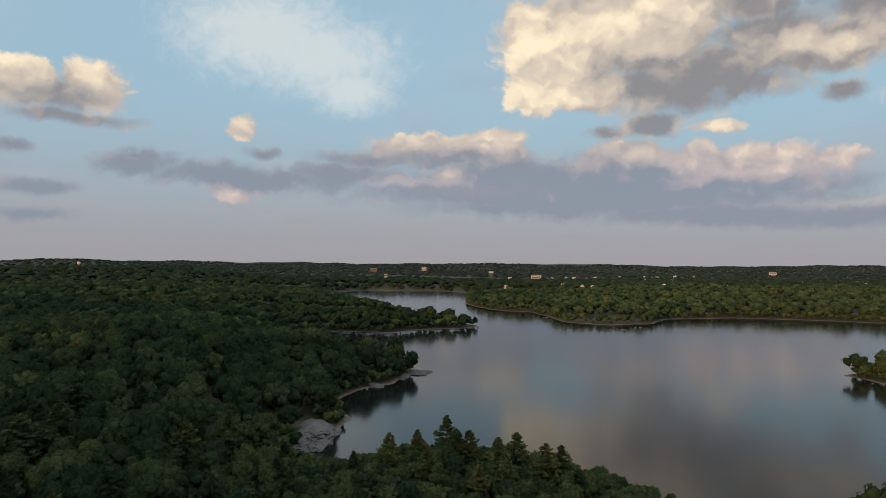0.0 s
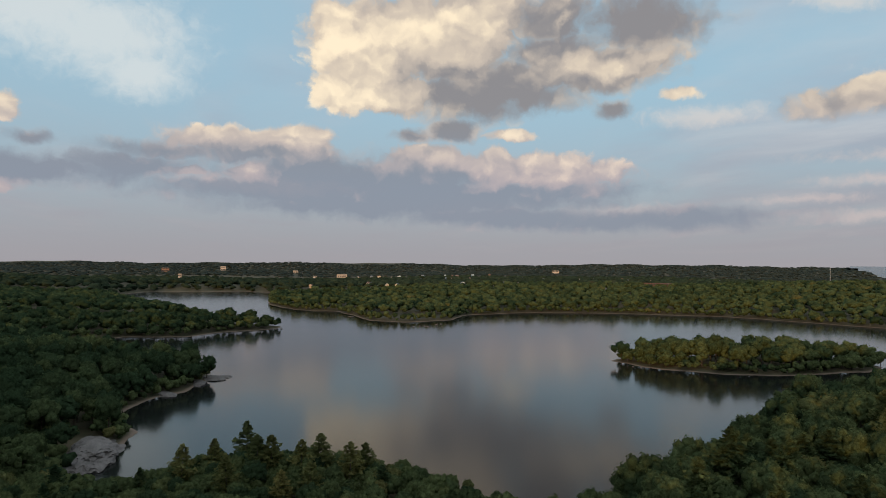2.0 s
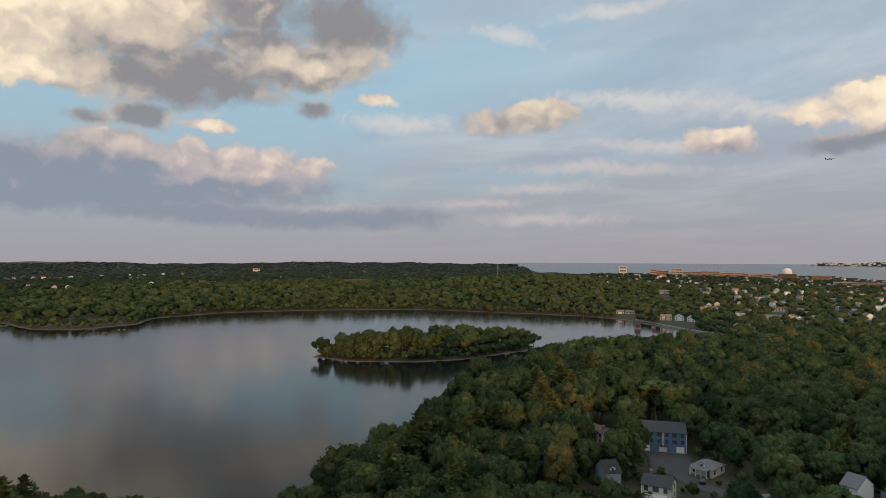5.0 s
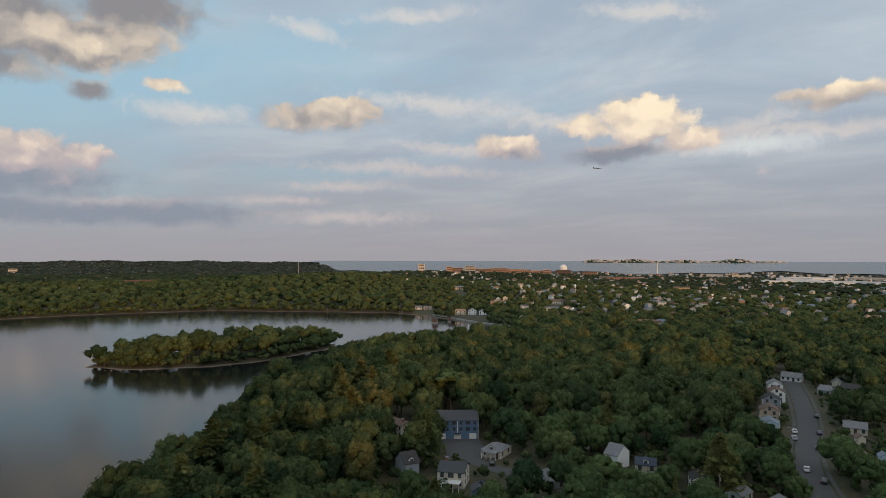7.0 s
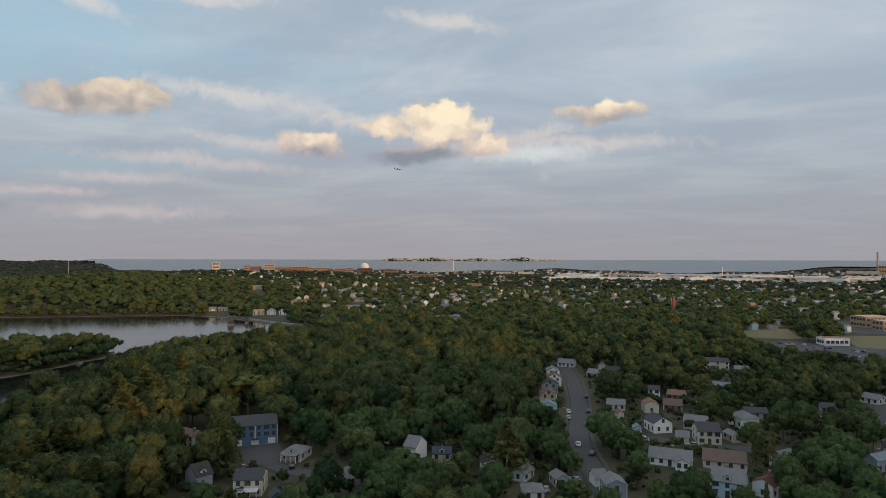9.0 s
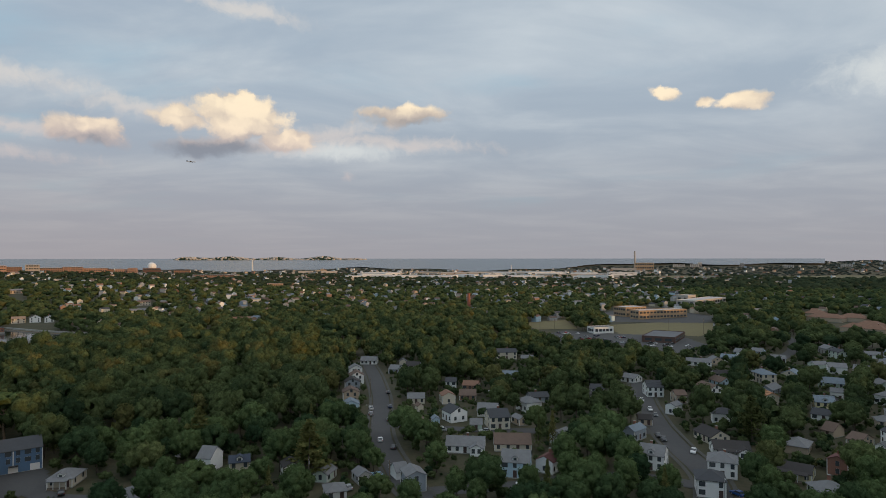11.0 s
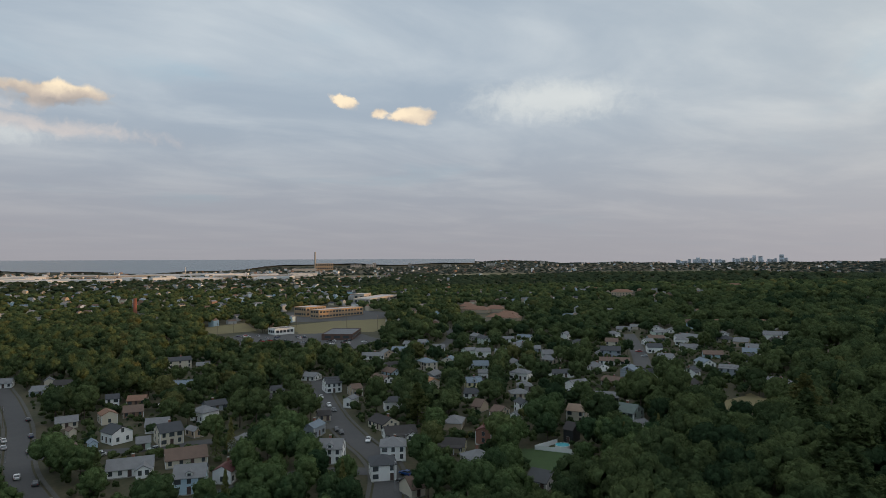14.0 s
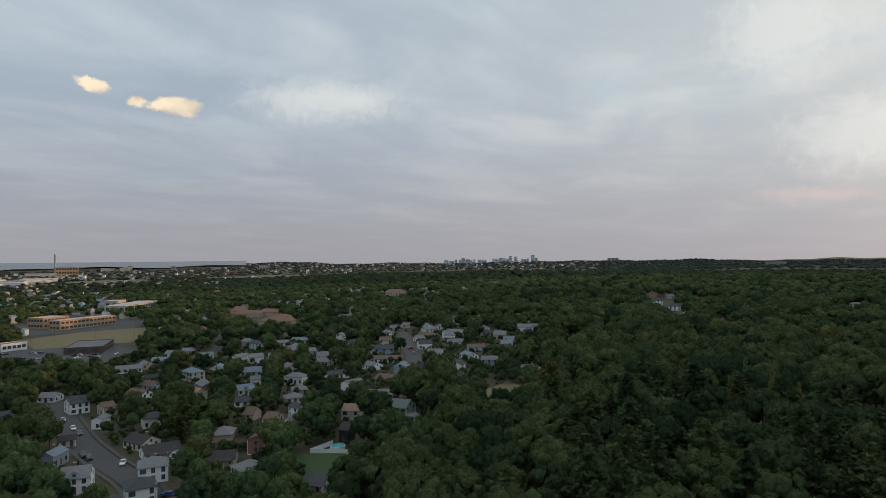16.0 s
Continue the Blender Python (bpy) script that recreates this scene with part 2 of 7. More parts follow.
# ---- materials ----
def material(name, color, rough=0.7, metal=0.0, vary=0.0, scale=1.0, second=None, bump=0.0, bump_scale=None, per_object=0.0, spec=0.5, coords="Object"):
    """Principled surface: two scales of noise between color and second, bump, and a shift of tone from object to object."""
    m = bpy.data.materials.new(name)
    m.use_nodes = True
    nt = m.node_tree
    b = nt.nodes["Principled BSDF"]
    b.inputs["Roughness"].default_value, b.inputs["Metallic"].default_value = rough, metal
    b.inputs["Specular IOR Level"].default_value = spec
    second = second or tuple(c * 0.6 for c in color)
    tc = nt.nodes.new("ShaderNodeTexCoord")
    big, small = nt.nodes.new("ShaderNodeTexNoise"), nt.nodes.new("ShaderNodeTexNoise")
    big.inputs["Scale"].default_value, small.inputs["Scale"].default_value = scale, scale * 9
    big.inputs["Detail"].default_value, small.inputs["Detail"].default_value = 4, 5
    for n in (big, small):
        nt.links.new(tc.outputs[coords], n.inputs["Vector"])
    add = nt.nodes.new("ShaderNodeMath")
    add.operation = "MULTIPLY_ADD"
    nt.links.new(small.outputs["Fac"], add.inputs[0])
    add.inputs[1].default_value = 0.5
    half = nt.nodes.new("ShaderNodeMath")
    half.operation = "MULTIPLY"
    nt.links.new(big.outputs["Fac"], half.inputs[0])
    half.inputs[1].default_value = 0.5
    nt.links.new(half.outputs[0], add.inputs[2])
    ramp = nt.nodes.new("ShaderNodeMapRange")
    nt.links.new(add.outputs[0], ramp.inputs["Value"])
    ramp.inputs["From Min"].default_value, ramp.inputs["From Max"].default_value = 0.32, 0.68
    ramp.inputs["To Max"].default_value = vary
    mx = nt.nodes.new("ShaderNodeMix")
    mx.data_type = "RGBA"
    nt.links.new(ramp.outputs[0], mx.inputs[0])
    mx.inputs[6].default_value, mx.inputs[7].default_value = (*color, 1), (*second, 1)
    last = mx.outputs[2]
    if per_object:
        info = nt.nodes.new("ShaderNodeObjectInfo")
        hsv = nt.nodes.new("ShaderNodeHueSaturation")
        mr = nt.nodes.new("ShaderNodeMapRange")
        nt.links.new(info.outputs["Random"], mr.inputs["Value"])
        mr.inputs["To Min"].default_value, mr.inputs["To Max"].default_value = 1 - per_object, 1 + per_object
        nt.links.new(mr.outputs[0], hsv.inputs["Value"])
        nt.links.new(last, hsv.inputs["Color"])
        last = hsv.outputs[0]
    nt.links.new(last, b.inputs["Base Color"])
    if bump:
        bp = nt.nodes.new("ShaderNodeBump")
        bp.inputs["Strength"].default_value = bump
        bp.inputs["Distance"].default_value = 0.05
        nt.links.new(small.outputs["Fac"], bp.inputs["Height"])
        nt.links.new(bp.outputs[0], b.inputs["Normal"])
    return m


def leaf_material(name, dark, light, warm, by_object):
    """Foliage: tone by tree (object random or a per-tree attribute), and from leaf clump to leaf clump."""
    m = bpy.data.materials.new(name)
    m.use_nodes = True
    nt = m.node_tree
    nt.nodes.clear()
    N, L = nt.nodes, nt.links
    if by_object:
        tone = N.new("ShaderNodeObjectInfo").outputs["Random"]
    else:
        at = N.new("ShaderNodeAttribute")
        at.attribute_name = "tree_tone"
        tone = at.outputs["Fac"]
    geo = N.new("ShaderNodeNewGeometry")
    ramp = N.new("ShaderNodeValToRGB")
    e = ramp.color_ramp.elements
    e[0].color, e[1].color = (*dark, 1), (*warm, 1)
    e[1].position = 1.0
    mid = e.new(0.62)
    mid.color = (*light, 1)
    late = e.new(0.93)
    late.color = (*light, 1)
    L.new(tone, ramp.inputs[0])
    hsv = N.new("ShaderNodeHueSaturation")
    mr = N.new("ShaderNodeMapRange")
    L.new(geo.outputs["Random Per Island"], mr.inputs["Value"])
    mr.inputs["To Min"].default_value, mr.inputs["To Max"].default_value = 0.80, 1.22
    L.new(mr.outputs[0], hsv.inputs["Value"])
    L.new(ramp.outputs[0], hsv.inputs["Color"])
    # sprays of leaves within a clump
    spray = N.new("ShaderNodeTexNoise")
    spray.inputs["Scale"].default_value, spray.inputs["Detail"].default_value, spray.inputs["Roughness"].default_value = 0.85, 5.0, 0.72
    L.new(geo.outputs["Position"], spray.inputs["Vector"])
    sm = N.new("ShaderNodeMapRange")
    L.new(spray.outputs["Fac"], sm.inputs["Value"])
    sm.inputs["From Min"].default_value, sm.inputs["From Max"].default_value = 0.3, 0.7
    sm.inputs["To Min"].default_value, sm.inputs["To Max"].default_value = 0.45, 1.6
    mul = N.new("ShaderNodeMath")
    mul.operation = "MULTIPLY"
    L.new(mr.outputs[0], mul.inputs[0])
    L.new(sm.outputs[0], mul.inputs[1])
    L.new(mul.outputs[0], hsv.inputs["Value"])
    bump = N.new("ShaderNodeBump")
    bump.inputs["Strength"].default_value, bump.inputs["Distance"].default_value = 1.0, 0.6
    L.new(spray.outputs["Fac"], bump.inputs["Height"])
    dif = N.new("ShaderNodeBsdfDiffuse")
    L.new(bump.outputs[0], dif.inputs["Normal"])
    tra = N.new("ShaderNodeBsdfTranslucent")
    L.new(hsv.outputs[0], dif.inputs["Color"])
    L.new(hsv.outputs[0], tra.inputs["Color"])
    ms = N.new("ShaderNodeMixShader")
    ms.inputs[0].default_value = 0.36
    L.new(dif.outputs[0], ms.inputs[1])
    L.new(tra.outputs[0], ms.inputs[2])
    out = N.new("ShaderNodeOutputMaterial")
    L.new(ms.outputs[0], out.inputs["Surface"])
    return m


LEAF_DARK, LEAF_LIGHT, LEAF_WARM = (0.036, 0.062, 0.032), (0.096, 0.126, 0.054), (0.126, 0.130, 0.052)
M_LEAF = leaf_material("broadleaf_foliage", (0.038, 0.070, 0.036), (0.104, 0.150, 0.062), (0.132, 0.150, 0.062), True)
M_WOODS = leaf_material("woods_foliage", LEAF_DARK, LEAF_LIGHT, LEAF_WARM, False)
M_PINE = leaf_material("pine_foliage", (0.085, 0.108, 0.044), (0.150, 0.155, 0.058), (0.180, 0.165, 0.060), True)
# far foliage is greyed and blued: distance haze put into its colour
M_FAR = leaf_material("hazed_far_foliage", (0.036, 0.054, 0.034), (0.062, 0.084, 0.048), (0.085, 0.086, 0.048), False)
M_HORIZON = leaf_material("hazed_skyline_foliage", (0.050, 0.068, 0.062), (0.066, 0.086, 0.074), (0.080, 0.090, 0.074), False)
M_BARK = material("bark", (0.11, 0.085, 0.065), 0.9, vary=0.8, scale=2.0, second=(0.05, 0.04, 0.03), bump=0.6)
M_PALEBARK = material("pale_bark", (0.26, 0.19, 0.13), 0.9, vary=0.7, scale=1.5, second=(0.15, 0.10, 0.07), bump=0.5)
M_ROCK = material("granite", (0.20, 0.188, 0.18), 0.9, vary=1.0, scale=0.25, second=(0.06, 0.058, 0.055), bump=1.0)
M_ASPHALT = material("asphalt", (0.060, 0.060, 0.063), 0.9, vary=0.7, scale=0.12, second=(0.085, 0.083, 0.082), bump=0.15)
M_LAWN = material("dry_lawn", (0.19, 0.165, 0.070), 0.95, vary=1.0, scale=0.15, second=(0.15, 0.125, 0.065), bump=0.3)


def ground_material():
    """Woodland floor and yards, with a strip of pale gravel along the water's edge."""
    m = material("ground", (0.032, 0.040, 0.016), 0.95, vary=1.0, scale=0.06, second=(0.085, 0.068, 0.036), bump=0.3)
    nt = m.node_tree
    b = nt.nodes["Principled BSDF"]
    src = b.inputs["Base Color"].links[0].from_socket
    geo = nt.nodes.new("ShaderNodeNewGeometry")
    sep = nt.nodes.new("ShaderNodeSeparateXYZ")
    nt.links.new(geo.outputs["Position"], sep.inputs[0])
    mr = nt.nodes.new("ShaderNodeMapRange")
    nt.links.new(sep.outputs[2], mr.inputs["Value"])
    mr.inputs["From Min"].default_value, mr.inputs["From Max"].default_value = 0.22, 0.50
    mr.inputs["To Min"].default_value, mr.inputs["To Max"].default_value = 1.0, 0.0
    mx = nt.nodes.new("ShaderNodeMix")
    mx.data_type = "RGBA"
    nt.links.new(mr.outputs[0], mx.inputs[0])
    nt.links.new(src, mx.inputs[6])
    mx.inputs[7].default_value = (0.17, 0.13, 0.095, 1)
    nt.links.new(mx.outputs[2], b.inputs["Base Color"])
    return m


def water_material(name, deep, rough, wave, strength):
    m = bpy.data.materials.new(name)
    m.use_nodes = True
    nt = m.node_tree
    b = nt.nodes["Principled BSDF"]
    b.inputs["Base Color"].default_value = (*deep, 1)
    b.inputs["Roughness"].default_value = rough
    b.inputs["IOR"].default_value = 1.33
    geo = nt.nodes.new("ShaderNodeNewGeometry")
    n = nt.nodes.new("ShaderNodeTexNoise")
    n.inputs["Scale"].default_value, n.inputs["Detail"].default_value = wave, 4
    patch = nt.nodes.new("ShaderNodeTexNoise")
    patch.inputs["Scale"].default_value, patch.inputs["Detail"].default_value = 0.012, 3
    bp = nt.nodes.new("ShaderNodeBump")
    bp.inputs["Distance"].default_value = 0.3
    mr = nt.nodes.new("ShaderNodeMapRange")
    mr.inputs["From Min"].default_value, mr.inputs["From Max"].default_value = 0.35, 0.65
    mr.inputs["To Min"].default_value, mr.inputs["To Max"].default_value = strength * 0.4, strength
    for t in (n, patch):
        nt.links.new(geo.outputs["Position"], t.inputs["Vector"])
    nt.links.new(patch.outputs["Fac"], mr.inputs["Value"])
    nt.links.new(mr.outputs[0], bp.inputs["Strength"])
    nt.links.new(n.outputs["Fac"], bp.inputs["Height"])
    nt.links.new(bp.outputs[0], b.inputs["Normal"])
    return m


M_GROUND = ground_material()
M_LAKE = water_material("lake_water", (0.010, 0.012, 0.011), 0.115, 0.5, 0.08)
M_SEA = water_material("sea_water", (0.05, 0.07, 0.085), 0.25, 0.05, 0.3)

# ---- the lie of the land ----
LAKE = [(-56, 214), (-70, 237), (-65, 245), (-59, 257), (-58, 268), (-61, 287), (-70, 317), (-73, 337), (-64, 361), (-52, 374), (-39, 410),
        (-50, 430), (-110, 490), (-170, 555), (-215, 605), (-184, 626), (-160, 620), (-142, 642), (-89, 634), (-58, 670), (-6, 694), (-2, 716),
        (-22, 734), (-60, 772), (-104, 852), (-175, 980), (-245, 1130), (-330, 1360), (-290, 1519), (-173, 1514), (-94, 1533), (-25, 1465), (-24, 1122)]
LAKE += [(-18, 1050), (18, 958), (46, 930), (74, 924), (92, 834), (102, 774), (141, 746), (204, 766), (226, 820), (254, 838), (332, 862),
         (401, 850), (485, 820), (593, 756), (663, 612), (702, 520), (692, 455), (668, 410), (640, 362), (622, 316), (600, 284)]
LAKE += [(565, 268), (480, 258), (392, 282), (335, 286), (300, 276), (255, 268), (224, 252), (204, 236), (189, 222), (166, 208), (144, 194), (119, 180),
         (95, 167), (77, 160), (64, 166), (58, 176), (50, 194), (40, 206), (26, 214), (8, 226), (-12, 238), (-30, 226), (-44, 208)]
ISLAND = [(236, 433), (240, 408), (251, 389), (282, 362), (323, 350), (380, 350), (420, 372), (408, 402), (365, 428), (310, 440), (262, 440)]


def edge_distance(x, y, poly):
    """Signed distance to a closed outline: positive inside."""
    best = np.full(x.shape, 1e12)
    inside = np.zeros(x.shape, bool)
    for (ax, ay), (bx, by) in zip(poly, poly[1:] + poly[:1]):
        ex, ey = bx - ax, by - ay
        t = np.clip(((x - ax) * ex + (y - ay) * ey) / (ex * ex + ey * ey), 0, 1)
        best = np.minimum(best, (x - ax - t * ex) ** 2 + (y - ay - t * ey) ** 2)
        if ay != by:
            inside ^= ((ay > y) != (by > y)) & (x < ex * (y - ay) / ey + ax)
    return np.where(inside, 1, -1) * np.sqrt(best)


def wobble(x, y, s, seed=0):
    """Smooth pseudo-random field of about +-1 with features of s metres."""
    v = 0
    for k in range(4):
        a = seed * 1.7 + k * 2.1
        v = v + np.sin((x * math.cos(a) + y * math.sin(a)) / s * (1.3 + 0.7 * k) + a * 5) * 0.6 / (1 + 0.5 * k)
    return v


def water_depth(x, y):
    """Distance out into the lake; negative on land."""
    r = np.minimum(1.0, np.hypot(x, y) / 300)
    wx, wy = x + wobble(x, y, 14, 1) * 2.5 * r, y + wobble(x, y, 14, 5) * 2.5 * r
    return np.minimum(edge_distance(wx, wy, LAKE), -edge_distance(wx, wy, ISLAND))


HILLS = []


def hill(x, y, rx, ry, h):
    HILLS.append((x, y, rx, ry, h))


hill(-250, 330, 180, 170, 16)        # wooded rise on the near west shore
hill(-480, 800, 260, 200, 22)
hill(-900, 1500, 500, 400, 34)
hill(-1900, 2700, 500, 500, 46)      # hill with a mast, far to the west
hill(500, 1250, 420, 260, 16)
hill(1050, 900, 330, 280, 30)        # hill across the lake
hill(1300, 500, 280, 160, 16)
hill(330, 230, 90, 60, 5)
hill(2200, 1250, 520, 420, 17)        # rise under the mill town
hill(160, -420, 160, 130, 12)        # woods south of the village
hill(500, -800, 330, 260, 20)
hill(120, -1150, 420, 300, 22)
hill(800, -1500, 600, 350, 16)
hill(300, -3000, 700, 500, 18)
hill(40, -230, 110, 110, 10)
hill(-150, -640, 190, 120, 70)       # wooded ridge added behind, out of view; keeps the low sun off the village
hill(-420, -540, 190, 140, 50)
hill(-660, -520, 200, 160, 80)
hill(-520, -130, 160, 140, 46)       # ridge added to the west, out of view; shades the near west shore
for far_x, far_y in ((-170, -1590), (-330, -1470), (-500, -1360), (-690, -1240)):
    hill(far_x, far_y, 165, 200, 84)     # high ground added out of view south-west, to cast shadow over the village
hill(-668, 64, 180, 150, 58)         # the same added high ground further west, to shade the north-west shore
hill(-922, 223, 200, 160, 74)
hill(-1176, 382, 220, 170, 80)


def polar(x, y):
    return np.degrees(np.arctan2(x, y)), np.hypot(x, y)


def blend(v, lo, hi):
    t = np.clip((v - lo) / (hi - lo), 0, 1)
    return t * t * (3 - 2 * t)


def coast(az):
    """Distance of the sea's edge in a direction; 9 km where there is land to the horizon."""
    edge = 3330 + 130 * np.sin(az * 0.31) + 70 * np.sin(az * 0.9)
    edge = edge + 1300 * blend(az, 49, 46) + 650 * blend(az, 101, 113)
    return np.where((az > 46.5) & (az < 124), edge, 9000.0)


def height(x, y, depth=None):
    az, r = polar(x, y)
    h = 3.2 + wobble(x, y, 90, 2) * 0.8
    for hx, hy, rx, ry, hh in HILLS:
        h = h + hh * np.exp(-((x - hx) / rx) ** 2 - ((y - hy) / ry) ** 2)
    far = blend(r, 900, 2500) * (1 - blend(az, 52, 66) * (1 - blend(az, 118, 135)))
    h = h + far * (6 + 7 * wobble(x, y, 420, 7))
    h = h + blend(r, 2600, 4880) * (44 + 3 * np.sin(az * 0.7) + 2.5 * np.sin(az * 1.9) - 15 * blend(az, 126, 134) * blend(az, 185, 165) - 6 * blend(az, -5, -30))
    d = water_depth(x, y) if depth is None else depth
    h = np.where(d > -60, np.minimum(h, 0.15 + np.maximum(-d, 0) * 0.17), h)
    h = np.where(d > 0, np.maximum(-4.0, -0.12 * d), h)
    sea = blend(r - coast(az), -90, 40)
    return h * (1 - sea) + sea * (blend(r, 2600, 4880) * 67 - 6.0)


def from_arrays(name, verts, faces, mat, smooth=False, tone=None):
    """A mesh object out of numpy arrays; faces all have the same number of corners."""
    me = bpy.data.meshes.new(name)
    n, k = faces.shape
    me.vertices.add(len(verts))
    me.vertices.foreach_set("co", np.asarray(verts, np.float32).ravel())
    me.loops.add(n * k)
    me.loops.foreach_set("vertex_index", faces.astype(np.int32).ravel())
    me.polygons.add(n)
    me.polygons.foreach_set("loop_start", np.arange(0, n * k, k, dtype=np.int32))
    if smooth:
        me.polygons.foreach_set("use_smooth", np.ones(n, bool))
    if tone is not None:
        me.attributes.new("tree_tone", "FLOAT", "POINT").data.foreach_set("value", np.asarray(tone, np.float32))
    me.materials.append(mat)
    me.update(calc_edges=True)
    return new(name, me)


def polar_sheet(azs, rs, zfun):
    a, r = np.meshgrid(np.radians(azs), rs)
    x, y = r * np.sin(a), r * np.cos(a)
    v = np.stack([x, y, zfun(x, y)], -1).reshape(-1, 3)
    n = len(azs)
    i = (np.arange(len(rs) - 1)[:, None] * n + np.arange(n - 1)[None]).ravel()
    return v, np.stack([i, i + 1, i + n + 1, i + n], 1)[:, ::-1]


def build_ground():
    azs = np.concatenate([np.arange(-44, 184, 0.5), np.arange(184, 316.1, 2.0)])
    azs[-1] = 316.0
    rs = np.concatenate([[0.0], np.arange(20, 120, 10), np.geomspace(120, 4900, 215)])
    v, f = polar_sheet(azs, rs, height)
    tagged(from_arrays("ground", v, f, M_GROUND, True), "rolling wooded land with yards and bare shores", "ground", kind="structure")


build_ground()


def flat_patch(name, outline, z, mat):
    bm = bmesh.new()
    bm.faces.new([bm.verts.new((x, y, z)) for x, y in outline])
    me = bpy.data.meshes.new(name)
    bm.to_mesh(me)
    bm.free()
    me.materials.append(mat)
    return new(name, me)


lake = flat_patch("water", [(-330, 150), (760, 120), (760, 1000), (200, 1600), (-330, 1600)], 0.0, M_LAKE)
tagged(lake, "calm dark lake mirroring the evening clouds", "lake", kind="structure")


def build_sea():
    azs, rs = np.arange(40, 126, 0.5), np.geomspace(3000, 4895, 90)
    v, f = polar_sheet(azs, rs, lambda x, y: blend(np.hypot(x, y), 2600, 4880) * 67 - 0.0)
    land = height(v[:, 0], v[:, 1])
    az, r = polar(v[:, 0], v[:, 1])
    keep = (land[f].min(1) < v[f][:, :, 2].max(1)) & ((r - coast(az))[f].max(1) > -20)
    tagged(from_arrays("water", v, f[keep], M_SEA, True), "grey-blue sea reaching the horizon beyond the town", "sea", kind="structure")


build_sea()

# ---- kit ----
STREETS, FOOTPRINTS, CLEARINGS, PLOTS = [], [], [], []


def ground_z(x, y):
    return float(height(np.array([float(x)]), np.array([float(y)]))[0])


def mesh_of(name, bm, *mats):
    me = bpy.data.meshes.new(name)
    bmesh.ops.recalc_face_normals(bm, faces=bm.faces)
    bm.to_mesh(me)
    bm.free()
    for m in mats:
        me.materials.append(m)
    return me


def part(name, bm, mat, parent, label="", at=None):
    """One mesh object under a thing or a part; bm may be a ready mesh."""
    me = bm if isinstance(bm, bpy.types.Mesh) else mesh_of(name, bm, mat)
    ob = new(name, me)
    ob.parent = parent
    if at is not None:
        ob.matrix_local = at
    return tagged(ob, label)


def thing(name, m, label, category, group="", kind=""):
    ob = new(name)
    ob.empty_display_size = 0.5
    ob.matrix_world = m
    return tagged(ob, label, category, group, kind)


def box(bm, x0, y0, z0, x1, y1, z1, mat=0):
    vs = [bm.verts.new((x, y, z)) for z in (z0, z1) for x, y in ((x0, y0), (x1, y0), (x1, y1), (x0, y1))]
    for f in ((0, 3, 2, 1), (4, 5, 6, 7), (0, 1, 5, 4), (1, 2, 6, 5), (2, 3, 7, 6), (3, 0, 4, 7)):
        bm.faces.new([vs[i] for i in f]).material_index = mat
    return bm


def boxes(*bs):
    bm = bmesh.new()
    for b in bs:
        box(bm, *b)
    return bm


def prism(bm, outline, x0, x1, mat=0):
    """A (y, z) outline drawn along x."""
    a = [bm.verts.new((x0, y, z)) for y, z in outline]
    b = [bm.verts.new((x1, y, z)) for y, z in outline]
    n = len(outline)
    bm.faces.new(a).material_index = mat
    bm.faces.new(b[::-1]).material_index = mat
    for i in range(n):
        bm.faces.new((a[i], b[i], b[(i + 1) % n], a[(i + 1) % n])).material_index = mat
    return bm


def tube(bm, p, q, r0, r1, sides=6, mat=0):
    """A tapered round bar from p to q."""
    p, q = Vector(p), Vector(q)
    d = (q - p).normalized()
    u = d.orthogonal().normalized()
    w = d.cross(u)
    rings = []
    for c, r in ((p, r0), (q, r1)):
        rings.append([bm.verts.new(c + (u * math.cos(k * 6.2832 / sides) + w * math.sin(k * 6.2832 / sides)) * r) for k in range(sides)])
    for k in range(sides):
        bm.faces.new((rings[0][k], rings[0][(k + 1) % sides], rings[1][(k + 1) % sides], rings[1][k])).material_index = mat
    bm.faces.new(rings[0][::-1]).material_index = mat
    bm.faces.new(rings[1]).material_index = mat
    return bm


def wall_paint(name, c, dirt=0.35):
    return material(name, c, 0.75, vary=dirt, scale=0.5, second=tuple(v * 0.7 for v in c), bump=0.1)


def shingles(name, c):
    return material(name, c, 0.9, vary=0.8, scale=0.6, second=tuple(v * 0.6 + 0.01 for v in c), bump=0.4)


WALLS = {
    "white": wall_paint("white_siding", (0.84, 0.84, 0.835)), "cream": wall_paint("cream_siding", (0.62, 0.56, 0.46)), "beige": wall_paint("beige_siding", (0.52, 0.46, 0.36)),
    "tan": wall_paint("tan_siding", (0.46, 0.37, 0.28)), "brick": wall_paint("brown_brick", (0.32, 0.20, 0.14), 0.7), "redbrick": wall_paint("red_brick", (0.30, 0.15, 0.11), 0.7),
    "greyblue": wall_paint("grey_blue_siding", (0.30, 0.34, 0.39)), "grey": wall_paint("grey_siding", (0.42, 0.42, 0.42)), "sky": wall_paint("light_blue_siding", (0.42, 0.56, 0.66)),
    "palegreen": wall_paint("pale_green_siding", (0.52, 0.60, 0.54)), "yellow": wall_paint("pale_yellow_siding", (0.68, 0.62, 0.38)), "blue": wall_paint("blue_clapboard", (0.085, 0.16, 0.27), 0.25),
    "sage": wall_paint("sage_siding", (0.36, 0.43, 0.40)), "black": wall_paint("black_siding", (0.02, 0.02, 0.022)),
}
